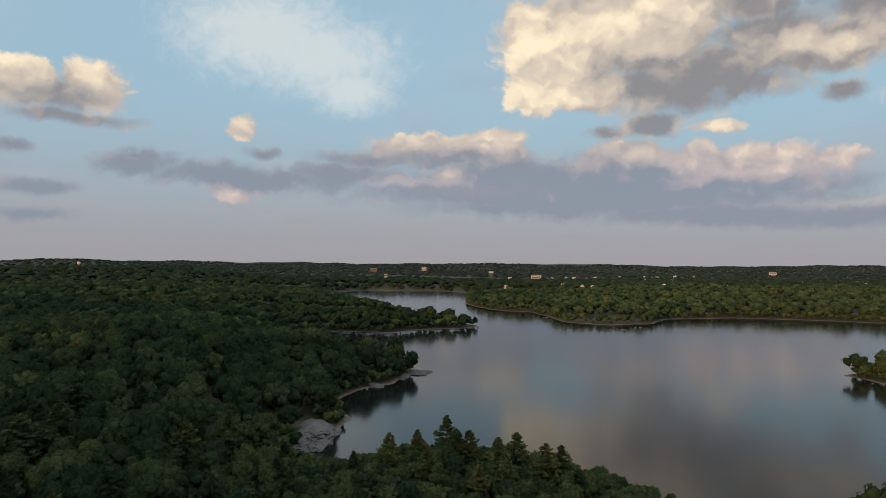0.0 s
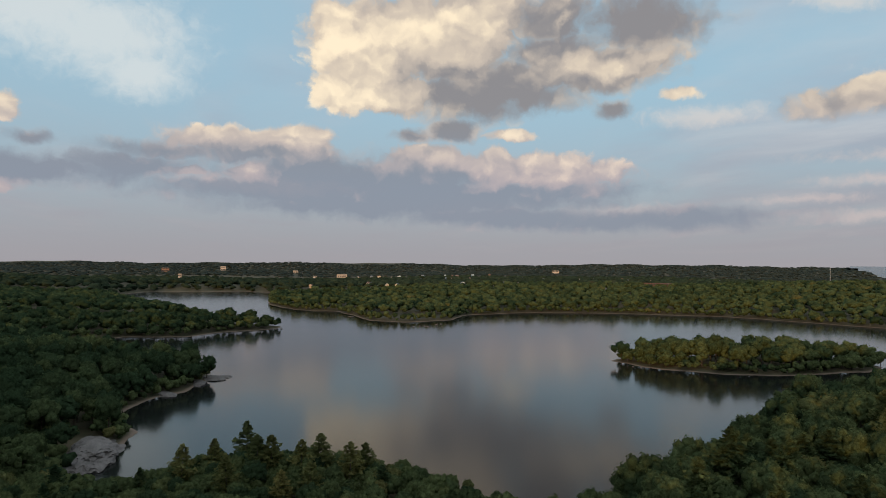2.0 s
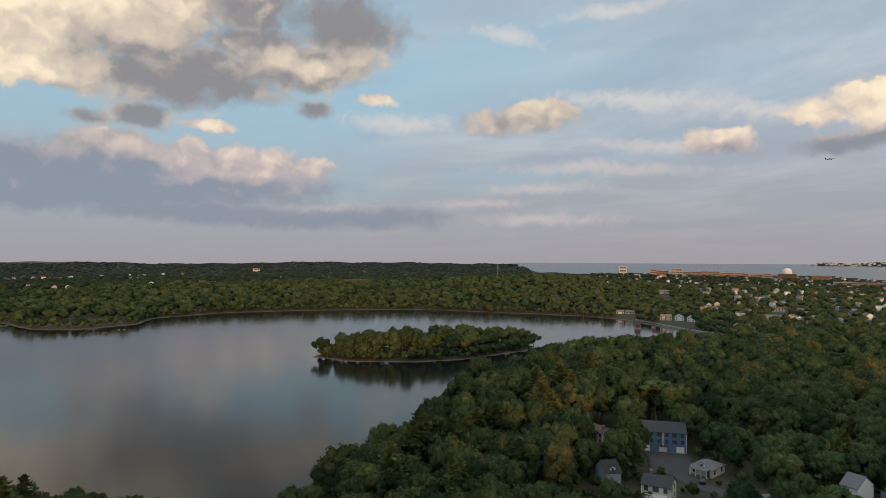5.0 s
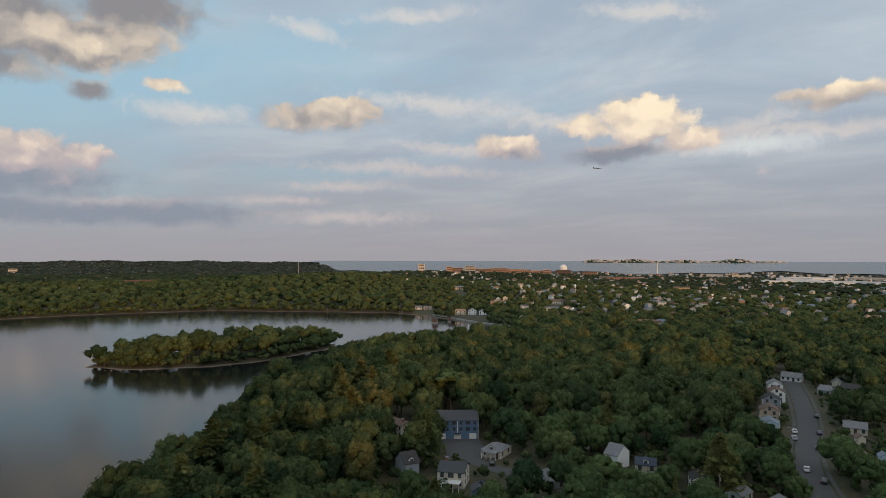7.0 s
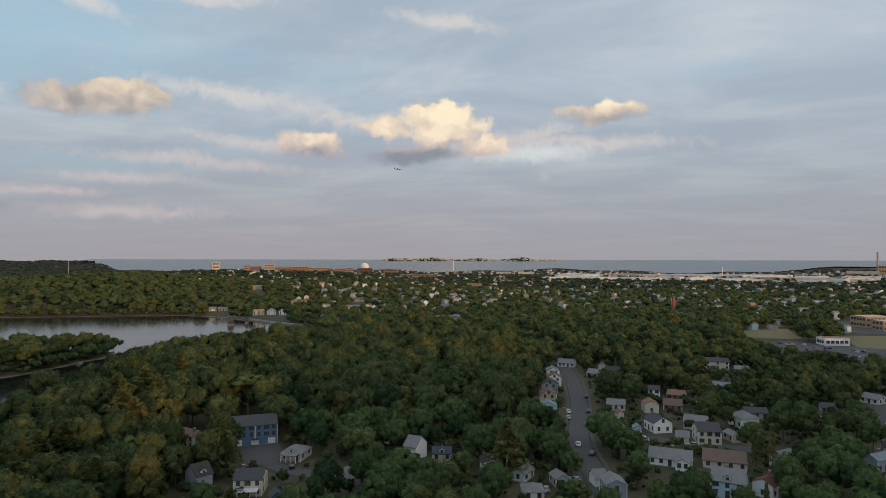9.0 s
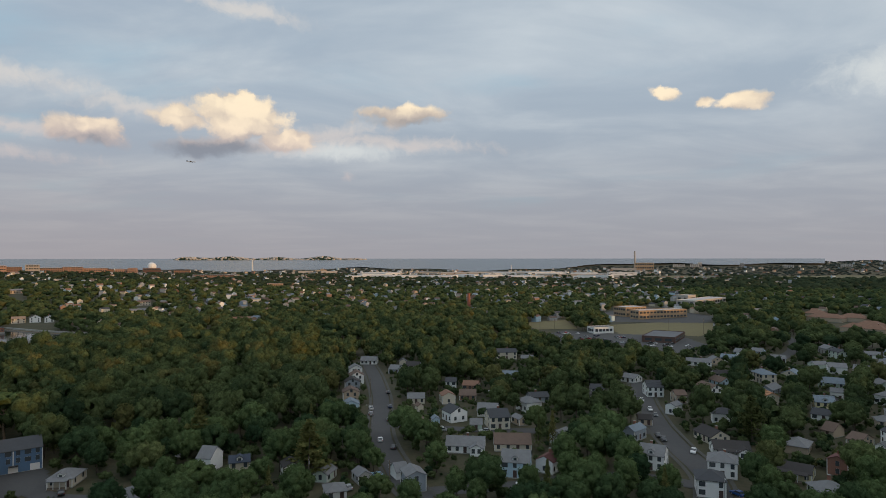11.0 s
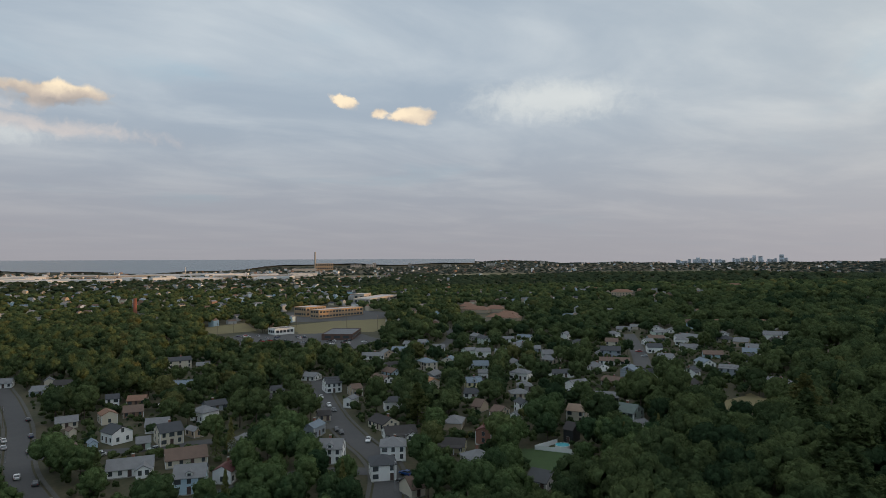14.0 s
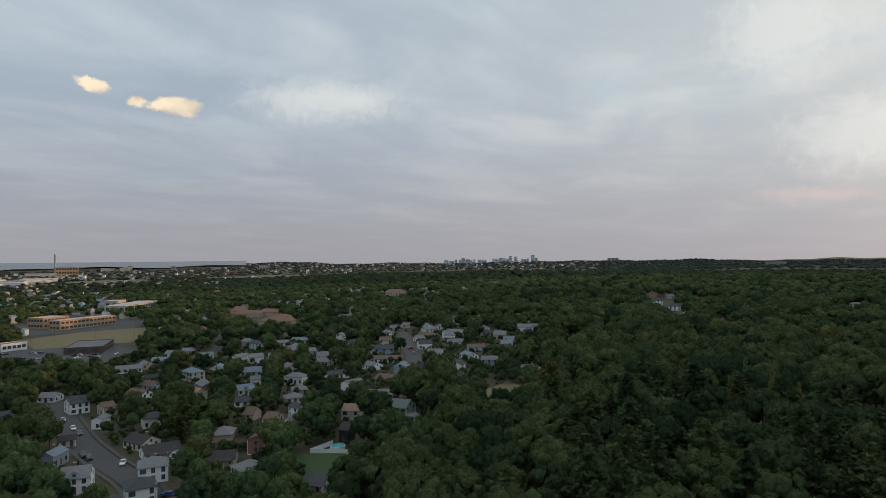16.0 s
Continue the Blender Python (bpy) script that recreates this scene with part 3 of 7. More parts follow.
ROOFS = {
    "grey": shingles("grey_shingles", (0.21, 0.215, 0.225)), "slate": shingles("slate_shingles", (0.065, 0.07, 0.08)), "brown": shingles("brown_shingles", (0.17, 0.115, 0.09)),
    "bluegrey": shingles("blue_grey_shingles", (0.20, 0.25, 0.30)), "dark": shingles("dark_shingles", (0.05, 0.045, 0.045)), "terracotta": shingles("red_brown_shingles", (0.27, 0.15, 0.10)),
    "tan2": shingles("tan_shingles", (0.30, 0.22, 0.16)), "maroon": shingles("dark_red_shingles", (0.15, 0.055, 0.05)), "navy": shingles("navy_shingles", (0.045, 0.06, 0.09)),
    "orange": shingles("orange_shingles", (0.48, 0.24, 0.12)), "charcoal": shingles("charcoal_shingles", (0.075, 0.08, 0.085)), "green": shingles("green_grey_shingles", (0.14, 0.18, 0.165)),
}
M_TRIM = wall_paint("white_trim", (0.74, 0.74, 0.73), 0.2)
M_GLASS = material("window_glass", (0.06, 0.07, 0.08), 0.06, spec=1.0)
M_BRICK = material("chimney_brick", (0.30, 0.14, 0.10), 0.9, vary=0.8, scale=1.5, bump=0.4)
M_CONCRETE = material("concrete", (0.36, 0.35, 0.33), 0.9, vary=0.6, scale=0.3, bump=0.2)
M_WOOD = material("weathered_wood", (0.20, 0.16, 0.12), 0.85, vary=0.7, scale=1.0, bump=0.3)
M_TYRE = material("tyre_rubber", (0.02, 0.02, 0.02), 0.9)
M_STEEL = material("galvanised_steel", (0.45, 0.46, 0.47), 0.5, metal=0.6, vary=0.3, scale=2)
M_POOL = material("pool_water", (0.10, 0.42, 0.48), 0.08)


def panel_mesh(name, w, h, border, frame_mat, pane_mat):
    """One moulded piece: a frame with the pane or leaf set back in it."""
    bm = boxes((-w / 2 - border, -0.07, -border, w / 2 + border, 0.02, h + border))
    front = [f for f in bm.faces if f.calc_center_median().y < -0.06]
    bmesh.ops.inset_region(bm, faces=front, thickness=border, use_even_offset=True)
    bmesh.ops.translate(bm, verts=list(front[0].verts), vec=(0, 0.035, 0))
    front[0].material_index = 1
    return mesh_of(name, bm, frame_mat, pane_mat)


def window_mesh(w, h):
    return panel_mesh("window", w, h, 0.13, M_TRIM, M_GLASS)


WINDOW, WINDOW_WIDE, WINDOW_SMALL = window_mesh(0.85, 1.3), window_mesh(1.5, 1.2), window_mesh(0.65, 0.75)


def door_mesh(w, h, mat):
    return panel_mesh("door", w, h, 0.1, M_TRIM, mat)


M_DOOR = material("dark_door_paint", (0.08, 0.05, 0.045), 0.5, vary=0.3)
DOOR, GARAGE = door_mesh(0.95, 2.05, M_DOOR), door_mesh(2.5, 2.15, M_TRIM)


def gable_roof(bm, w, d, z, pitch, over=0.4, thick=0.16):
    h = d / 2
    e = -over * pitch
    out = [(-h - over, z + e), (0, z + h * pitch), (h + over, z + e), (h + over, z + e + thick), (0, z + h * pitch + thick * 1.2), (-h - over, z + e + thick)]
    return prism(bm, out, -w / 2 - over * 0.7, w / 2 + over * 0.7)


def hip_roof(bm, w, d, z, pitch, over=0.45, thick=0.14):
    a, b = w / 2 + over, d / 2 + over
    run = min(a, b)
    top = z + run * pitch
    lo, hi = [], []
    for s, t in ((-1, -1), (1, -1), (1, 1), (-1, 1)):
        lo.append(bm.verts.new((s * a, t * b, z)))
        hi.append(bm.verts.new((s * a, t * b, z + thick)))
    r0, r1 = bm.verts.new((-(a - run) - 0.01, -(b - run) * 0, top)), bm.verts.new((a - run + 0.01, 0, top))
    bm.faces.new(lo[::-1])
    for i in range(4):
        bm.faces.new((lo[i], lo[(i + 1) % 4], hi[(i + 1) % 4], hi[i]))
    bm.faces.new((hi[0], hi[1], r1, r0))
    bm.faces.new((hi[2], hi[3], r0, r1))
    bm.faces.new((hi[1], hi[2], r1))
    bm.faces.new((hi[3], hi[0], r0))
    return bm


def spread(n, w, edge=1.1):
    return [0.0] if n == 1 else [-w / 2 + edge + k * (w - 2 * edge) / (n - 1) for k in range(n)]


house_rng = random.Random(5)


def house(x, y, rot, w, d, storeys, wall, roof, kind="gable", extra="", label="", detail=None):
    r = math.hypot(x, y)
    z = min(ground_z(x + a, y + b) for a in (-3, 3) for b in (-3, 3))
    root = thing("house", pose(x, y, z, 0, 0, rot), label, "house", "houses of the town")
    wm, rm = WALLS[wall], ROOFS[roof]
    h = 0.35 + 2.35 * storeys
    pitch = house_rng.uniform(0.42, 0.58) if w > 5 else 0.7
    bm = bmesh.new()
    if kind == "gable":
        prism(bm, [(-d / 2, -1.0), (d / 2, -1.0), (d / 2, h), (0, h + d / 2 * pitch - 0.02), (-d / 2, h)], -w / 2, w / 2)
    else:
        box(bm, -w / 2, -d / 2, -1.0, w / 2, d / 2, h)
    body = part("wall", bm, wm, root)
    bm = bmesh.new()
    part("roof", gable_roof(bm, w, d, h, pitch) if kind == "gable" else hip_roof(bm, w, d, h, 0.52), rm, root)
    if detail != "plain":
        part("foundation", boxes((-w / 2 - 0.05, -d / 2 - 0.05, -1.0, w / 2 + 0.05, d / 2 + 0.05, 0.3)), M_CONCRETE, root)
    garage = "garage" in extra
    far = r > 430
    if w > 5:
        levels = max(1, int(storeys + 0.01))
        n = max(2, int(w / (3.4 if far else 2.6)))
        for level in range(levels):
            sill = 0.35 + level * 2.35 + 0.75
            for side in (-1, 1):
                if (far or detail == "plain") and side == 1:
                    continue
                for k, px in enumerate(spread(n, w, 1.3)):
                    if garage and level == 0 and side == -1:
                        continue
                    if side == -1 and level == 0 and k == n // 2 and not garage:
                        part("door", DOOR, None, root, at=pose(px, -d / 2 - 0.01, 0.4))
                        continue
                    wide = house_rng.random() < 0.2
                    part("window", WINDOW_WIDE if wide else WINDOW, None, root, at=pose(px, side * (d / 2 + 0.01), sill, 0, 0, 0 if side == -1 else 180))
            for side in (-1, 1) if detail != "plain" else (1,):
                for py in spread(2 if d > 6 else 1, d, 2.0):
                    part("window", WINDOW, None, root, at=pose(side * (w / 2 + 0.01), py, sill, 0, 0, 90 * side))
        if kind == "gable" and d > 7:
            for side in (-1, 1):
                part("window", WINDOW if storeys > 1.2 else WINDOW_SMALL, None, root, at=pose(side * (w / 2 + 0.01), 0, h + 0.15, 0, 0, 90 * side))
        if not far and detail != "plain":
            for sx in (-1, 1):
                for sy in (-1, 1):
                    part("corner_board", boxes((sx * w / 2 - 0.11, sy * d / 2 - 0.11, 0.3, sx * w / 2 + 0.11, sy * d / 2 + 0.11, h - 0.05)), M_TRIM, root)
    else:
        part("door", DOOR, None, root, at=pose(0, -d / 2 - 0.01, 0.3))
    if garage:
        for px in spread(max(1, int(w / 4)), w, 2.0):
            part("garage_door", GARAGE, None, root, at=pose(px, -d / 2 - 0.01, 0.15))
        if storeys > 2.5:
            part("entrance_canopy", boxes((-1.3, -d / 2 - 1.4, 2.4, 1.3, -d / 2, 2.6)), ROOFS["dark"], root)
            part("centre_board", boxes((-0.15, -d / 2 - 0.06, 0.3, 0.15, -d / 2, h - 0.05)), M_TRIM, root)
            part("fascia", boxes((-w / 2 - 0.2, -d / 2 - 0.1, h - 0.25, w / 2 + 0.2, -d / 2, h - 0.05)), M_TRIM, root)
    if "chimney" in extra or (w > 8 and house_rng.random() < 0.35):
        cx = house_rng.uniform(-0.3, 0.3) * w
        ch = part("chimney", boxes((cx - 0.4, 0.5, h + 0.2, cx + 0.4, 1.2, h + d / 2 * pitch + 0.9)), M_BRICK, root)
        part("chimney_cap", boxes((cx - 0.46, 0.44, h + d / 2 * pitch + 0.9, cx + 0.46, 1.26, h + d / 2 * pitch + 1.02)), M_CONCRETE, ch)
    if "dormer" in extra:
        for px in ((0.0,) if w < 9 else (-w * 0.22, w * 0.22)):
            b = prism(bmesh.new(), [(-0.9, h - 0.1), (0.9, h - 0.1), (0.9, h + 1.25), (0, h + 1.85), (-0.9, h + 1.25)], -d / 2 + 0.5, -0.2)
            bmesh.ops.rotate(b, verts=b.verts, matrix=Matrix.Rotation(radians(90), 3, "Z"), cent=(0, 0, 0))
            bmesh.ops.translate(b, verts=b.verts, vec=(px, 0, 0))
            dm = part("dormer", b, M_TRIM, root)
            b = gable_roof(bmesh.new(), d / 2 - 0.3, 1.8, h + 1.25, 0.66, 0.2, 0.1)
            bmesh.ops.rotate(b, verts=b.verts, matrix=Matrix.Rotation(radians(90), 3, "Z"), cent=(0, 0, 0))
            bmesh.ops.translate(b, verts=b.verts, vec=(px, -d / 4 + 0.1, 0))
            part("roof", b, rm, dm)
            part("window", WINDOW_SMALL, None, dm, at=pose(px, -d / 2 + 0.48, h + 0.25))
    if "porch" in extra:
        part("porch_roof", prism(bmesh.new(), [(-d / 2 - 2.2, 2.55), (-d / 2 + 0.05, 3.0), (-d / 2 + 0.05, 3.15), (-d / 2 - 2.2, 2.7)], -w * 0.42, w * 0.42), rm, root)
        part("porch_floor", boxes((-w * 0.42, -d / 2 - 2.1, -0.6, w * 0.42, -d / 2 - 0.05, 0.3)), M_WOOD, root)
        for px in spread(4, w * 0.84, 0.2):
            part("porch_post", boxes((px - 0.1, -d / 2 - 2.1, 0.3, px + 0.1, -d / 2 - 1.9, 2.6)), M_TRIM, root)
    if "ell" in extra:
        b = prism(bmesh.new(), [(-2.2, -1), (2.2, -1), (2.2, h - 0.1), (0, h + 1.2), (-2.2, h - 0.1)], -d / 2 - 2.6, -0.5)
        bmesh.ops.rotate(b, verts=b.verts, matrix=Matrix.Rotation(radians(90), 3, "Z"), cent=(0, 0, 0))
        bmesh.ops.translate(b, verts=b.verts, vec=(w * 0.3, 0, 0))
        wing = part("wing", b, wm, root)
        b = gable_roof(bmesh.new(), d / 2 + 2.4, 4.4, h - 0.1, 0.58)
        bmesh.ops.rotate(b, verts=b.verts, matrix=Matrix.Rotation(radians(90), 3, "Z"), cent=(0, 0, 0))
        bmesh.ops.translate(b, verts=b.verts, vec=(w * 0.3, -d / 4 - 1.4, 0))
        part("roof", b, rm, wing)
        for px in (-1.0, 1.0):
            part("window", WINDOW, None, wing, at=pose(w * 0.3 + px, -d / 2 - 2.62, 1.1))
    if "deck" in extra:
        dk = part("deck", boxes((-w * 0.3, -d / 2 - 3.2, 2.5, w * 0.4, -d / 2 - 0.02, 2.7)), M_TRIM, root, "white timber deck")
        for px in spread(4, w * 0.7, 0.15):
            part("deck_post", boxes((px + w * 0.05 - 0.1, -d / 2 - 3.15, -1, px + w * 0.05 + 0.1, -d / 2 - 2.95, 2.5)), M_TRIM, dk)
        part("railing", boxes((-w * 0.3, -d / 2 - 3.2, 3.5, w * 0.4, -d / 2 - 3.1, 3.6), *[(px + w * 0.05 - 0.03, -d / 2 - 3.18, 2.7, px + w * 0.05 + 0.03, -d / 2 - 3.12, 3.5) for px in spread(22, w * 0.7, 0.1)]), M_TRIM, dk)
        part("stair", prism(bmesh.new(), [(-d / 2 - 3.1, 2.7), (-d / 2 - 3.1, 2.4), (-d / 2 - 0.3, 0.0), (-d / 2 - 0.1, 0.0)], -w * 0.3 - 1.1, -w * 0.3 - 0.1), M_TRIM, dk)
    # the plot stays clear of trees, and more so on its open side
    a = radians(rot)
    ux, uy = math.cos(a), math.sin(a)
    FOOTPRINTS.append((x - ux * w / 2, y - uy * w / 2, x + ux * w / 2, y + uy * w / 2, d / 2 + 0.6))
    PLOTS.append(FOOTPRINTS[-1])
    k = max(24 / r, 0.09) if storeys < 1.5 else max(20 / r, 0.08)
    k = max(k, 0.11) if r > 300 else k
    FOOTPRINTS.append((x, y, x * (1 - k), y * (1 - k), max(w, d) * (0.42 if r < 265 else 0.56)))
    return root

# ---- streets, lots and fields ----
M_WALK = material("worn_pavement", (0.10, 0.097, 0.092), 0.95, vary=0.9, scale=0.3, second=(0.06, 0.06, 0.05), bump=0.2)


def strip(name, pts, width, lift, mat, label, category="street", step=4.0):
    """A ribbon along a centre line, laid on the ground."""
    fine = []
    for (ax, ay), (bx, by) in zip(pts, pts[1:]):
        n = max(1, int(math.hypot(bx - ax, by - ay) / step))
        fine += [(ax + (bx - ax) * k / n, ay + (by - ay) * k / n) for k in range(n)]
    fine.append(pts[-1])
    c = np.array(fine, float)
    for _ in range(6):
        c[1:-1] = (c[:-2] + 2 * c[1:-1] + c[2:]) / 4
    d = np.gradient(c, axis=0)
    d /= np.linalg.norm(d, axis=1)[:, None]
    nrm = np.stack([-d[:, 1], d[:, 0]], 1)
    cols = np.linspace(-0.5, 0.5, 4) * width
    xy = c[:, None, :] + nrm[:, None, :] * cols[None, :, None]
    z = np.maximum.reduce([height(xy[..., 0] + a, xy[..., 1] + b) for a in (-2, 2) for b in (-2, 2)]) + lift
    v = np.concatenate([xy, z[..., None]], -1).reshape(-1, 3)
    m = 4
    i = (np.arange(len(c) - 1)[:, None] * m + np.arange(m - 1)[None]).ravel()
    f = np.stack([i, i + 1, i + m + 1, i + m], 1)
    for (ax, ay), (bx, by) in zip(pts, pts[1:]):
        STREETS.append((ax, ay, bx, by, width / 2))
    return tagged(from_arrays(name, v, f, mat, True), label, category, kind="structure")


def street(pts, width, label, walks=True):
    strip("road", pts, width, 0.12, M_ASPHALT, label)
    if walks:
        c = np.array(pts, float)
        d = np.gradient(c, axis=0)
        d /= np.linalg.norm(d, axis=1)[:, None]
        for s in (-1, 1):
            side = c + np.stack([-d[:, 1], d[:, 0]], 1) * s * (width / 2 + 1.3)
            strip("pavement", [tuple(p) for p in side], 1.3, 0.24, M_WALK, "worn concrete pavement beside the street", "pavement")


def patch(name, outline, lift, mat, label, category, clear=True):
    """A flat area on the ground, as a fine grid cut to its outline."""
    xs, ys = [p[0] for p in outline], [p[1] for p in outline]
    s = max(1.5, max(max(xs) - min(xs), max(ys) - min(ys)) / 60)
    gx, gy = np.meshgrid(np.arange(min(xs), max(xs) + s, s), np.arange(min(ys), max(ys) + s, s))
    z = np.maximum.reduce([height(gx + a, gy + b) for a in (-2, 2) for b in (-2, 2)]) + lift
    n = gx.shape[1]
    i = (np.arange(gx.shape[0] - 1)[:, None] * n + np.arange(n - 1)[None]).ravel()
    f = np.stack([i, i + 1, i + n + 1, i + n], 1)
    v = np.stack([gx, gy, z], -1).reshape(-1, 3)
    mid = v[f].mean(1)
    ob = from_arrays(name, v, f[edge_distance(mid[:, 0], mid[:, 1], outline) > 0], mat, True)
    if clear:
        CLEARINGS.append(outline)
    return tagged(ob, label, category, kind="structure")


street([(430, 28), (417, 26), (378, 20), (343, 16), (313, 13), (282, 12), (251, 11), (233, 9), (215, 5), (189, 0), (165, -12)], 7.6, "long grey asphalt street lined with parked cars")
CLEARINGS.append([(-74, 244), (-60, 238), (-55, 250), (-57, 272), (-72, 272)])     # bare rock on the shore
street([(350, -128), (328, -121), (291, -110), (254, -101), (220, -96), (200, -95), (184, -91), (167, -82), (140, -66)], 8.6, "wide grey asphalt street curving through the village")
street([(184, -91), (196, -77), (199, -65), (196, -48), (190, -30), (189, -14), (187, 0)], 7.0, "narrow asphalt side street", False)
street([(262, 8), (252, -22), (250, -40), (247, -58), (246, -98)], 7.0, "narrow asphalt cross street", False)
street([(204, 120), (196, 112), (187, 102), (189, 89), (186, 75), (178, 62), (166, 30), (170, 4)], 6.5, "asphalt lane past the blue townhouse", False)
street([(380, -411), (371, -403), (323, -357), (286, -321), (262, -296)], 10.0, "asphalt street between low white houses", False)
street([(168, -500), (205, -589), (249, -689)], 7.0, "sloping asphalt street through the southern woods", False)
street([(400, -235), (432, -261), (449, -278), (499, -311), (548, -330), (620, -334), (672, -350)], 8.0, "asphalt road beside the school fields", False)
patch("parking_lot", [(209, 131), (216, 118), (197, 104), (187, 116)], 0.16, M_ASPHALT, "asphalt forecourt below the blue townhouse", "parking lot")
patch("field", [(640, -200), (672, -280), (648, -318), (575, -285), (545, -252), (560, -240), (566, -190)], 0.15, M_LAWN, "dry mown school playing field", "field")
patch("parking_lot", [(562, -118), (594, -149), (566, -195), (560, -238), (494, -236), (455, -195), (508, -160), (523, -124)], 0.2, M_ASPHALT, "asphalt parking lot beside the low brick buildings", "parking lot")
patch("parking_lot", [(790, -240), (860, -330), (700, -352), (652, -310), (672, -216)], 0.25, M_ASPHALT, "asphalt yard in front of the school", "parking lot")
patch("lawn", [(660, -118), (690, -171), (606, -162), (600, -120)], 0.2, M_LAWN, "mown grass beside the parking lot", "lawn")
patch("clearing", [(206, -246), (202, -266), (186, -258), (188, -240)], 0.2, M_LAWN, "bare dry clearing in the woods", "clearing")
patch("clearing", [(178, -240), (180, -275), (158, -262), (158, -236)], 0.2, M_LAWN, "scrubby rocky clearing in the woods", "clearing")
patch("field", [(600, 210), (640, 186), (626, 172), (590, 195)], 0.2, M_LAWN, "small dry field among trees", "field")
MARSH = material("salt_marsh", (0.15, 0.135, 0.065), 0.95, vary=0.8, scale=0.01, second=(0.085, 0.095, 0.045), bump=0.1)
for a0, a1, r0, r1 in ((110.0, 117.0, 2350, 2560), (120.0, 131.0, 2500, 2720), (133.0, 145.0, 2800, 3050)):
    ring = [(r * math.sin(radians(a)), r * math.cos(radians(a))) for a, r in ((a0, r0), ((a0 + a1) / 2, r0 - 60), (a1, r0 + 40), (a1 - 1, r1), ((a0 + a1) / 2, r1 + 50), (a0 + 1, r1 - 30))]
    patch("marsh", ring, 0.8, MARSH, "tan-green salt marsh on the coastal flat", "marsh")
patch("lawn", [(158, -128), (180, -138), (172, -152), (150, -142)], 0.15, material("green_lawn", (0.045, 0.085, 0.025), 0.95, vary=0.6, scale=0.3, bump=0.3), "green lawn inside a white fence", "lawn")

# ---- houses ----
house(215.0, 128.2, -55, 15.8, 10.0, 3.0, "blue", "slate", "gable", "garage", "long blue clapboard townhouse over white garage doors")
house(202.6, 145.9, 71, 9.0, 5.8, 2.0, "beige", "brown", "gable", "", "beige two-storey house half hidden by trees")
house(201.9, 104.0, -88, 7.0, 9.0, 1.0, "cream", "grey", "hip", "porch dormer", "grey hip-roofed bungalow with porch and white dormers")
house(167.5, 118.2, -30, 5.0, 7.5, 2.0, "greyblue", "dark", "gable", "dormer", "dark-roofed grey house with a white dormer")
house(169.0, 101.8, -71, 8.0, 8.0, 2.0, "cream", "slate", "gable", "deck chimney", "cream two-storey house with white rear deck and pool")
house(163.3, 90.3, 39, 4.0, 3.1, 1.0, "blue", "slate", "gable", "", "small blue gabled outbuilding with white trim")
house(184.6, 76.8, -37, 5.9, 8.0, 1.0, "grey", "grey", "gable", "", "low grey-roofed house among trees")
house(211.8, 64.2, -103, 4.8, 7.7, 2.0, "white", "grey", "gable", "", "white house with a broad grey roof")
house(226.7, 79.3, 19, 3.0, 2.6, 1.0, "white", "grey", "gable", "", "small white garden shed at the wood edge")
house(206.1, 53.3, -75, 6.1, 6.3, 2.0, "beige", "navy", "gable", "dormer", "beige house with dark blue roof and a small dormer")
house(200.7, 36.1, 20, 6.4, 5.3, 2.0, "white", "dark", "gable", "", "white gabled cottage with dark shutters")
house(200.3, 25.7, -18, 6.7, 4.4, 1.0, "palegreen", "grey", "gable", "", "pale green bungalow with grey roof")
house(197.9, 14.2, 24, 5.9, 4.2, 1.0, "grey", "grey", "gable", "", "grey gabled bungalow behind trees")
house(200.7, 2.8, -69, 3.9, 5.6, 1.0, "white", "grey", "gable", "", "white bungalow with porch rail")
house(185.4, 21.0, -76, 5.7, 6.6, 1.0, "white", "grey", "hip", "", "house with a plain grey hip roof")
house(190.7, -1.5, 15, 7.4, 5.7, 2.0, "greyblue", "grey", "gable", "", "grey gabled house behind trees")
house(283.5, 25.2, 9, 7.3, 6.7, 2.0, "sky", "bluegrey", "gable", "", "light blue gabled house beside the street")
house(310.1, 27.6, 9, 7.9, 7.4, 2.0, "tan", "brown", "gable", "", "tan gabled house with brown roof")
house(336.3, 29.2, 9, 8.0, 7.5, 2.0, "greyblue", "dark", "gable", "", "dark grey gabled house beside the street")
house(354.6, 28.4, 9, 7.8, 7.3, 2.0, "white", "brown", "gable", "", "white house with brown roof")
house(376.0, 30.8, 11, 7.7, 6.9, 2.0, "white", "grey", "gable", "", "white gabled house near the end of the street")
house(419.8, 25.3, -97, 10.4, 8.0, 1.0, "white", "grey", "gable", "", "long white ranch house at the street end")
house(237.8, 23.2, -64, 3.1, 4.6, 1.0, "grey", "grey", "gable", "", "grey outbuilding under trees")
house(386.0, 7.4, -109, 6.4, 8.0, 1.0, "greyblue", "grey", "gable", "", "low grey house beside trees")
house(413.2, 3.3, 0, 4.9, 4.7, 1.0, "cream", "grey", "gable", "", "small cream garage beside trees")
house(398.3, -3.3, -105, 8.6, 8.0, 1.0, "grey", "dark", "gable", "", "low house with long dark roof")
house(255.0, -3.1, 7, 7.0, 6.1, 1.6, "cream", "brown", "gable", "garage", "cream house with brown roof and garage")
house(285.7, -4.9, 19, 4.0, 2.6, 1.0, "cream", "brown", "gable", "", "small cream shed with brown roof")
house(255.5, -10.9, 8, 4.0, 2.6, 1.6, "sky", "bluegrey", "gable", "", "narrow light blue gabled house")
house(301.1, -18.4, 8, 7.2, 5.9, 1.6, "cream", "terracotta", "gable", "", "cream house with red-brown roof and white fence")
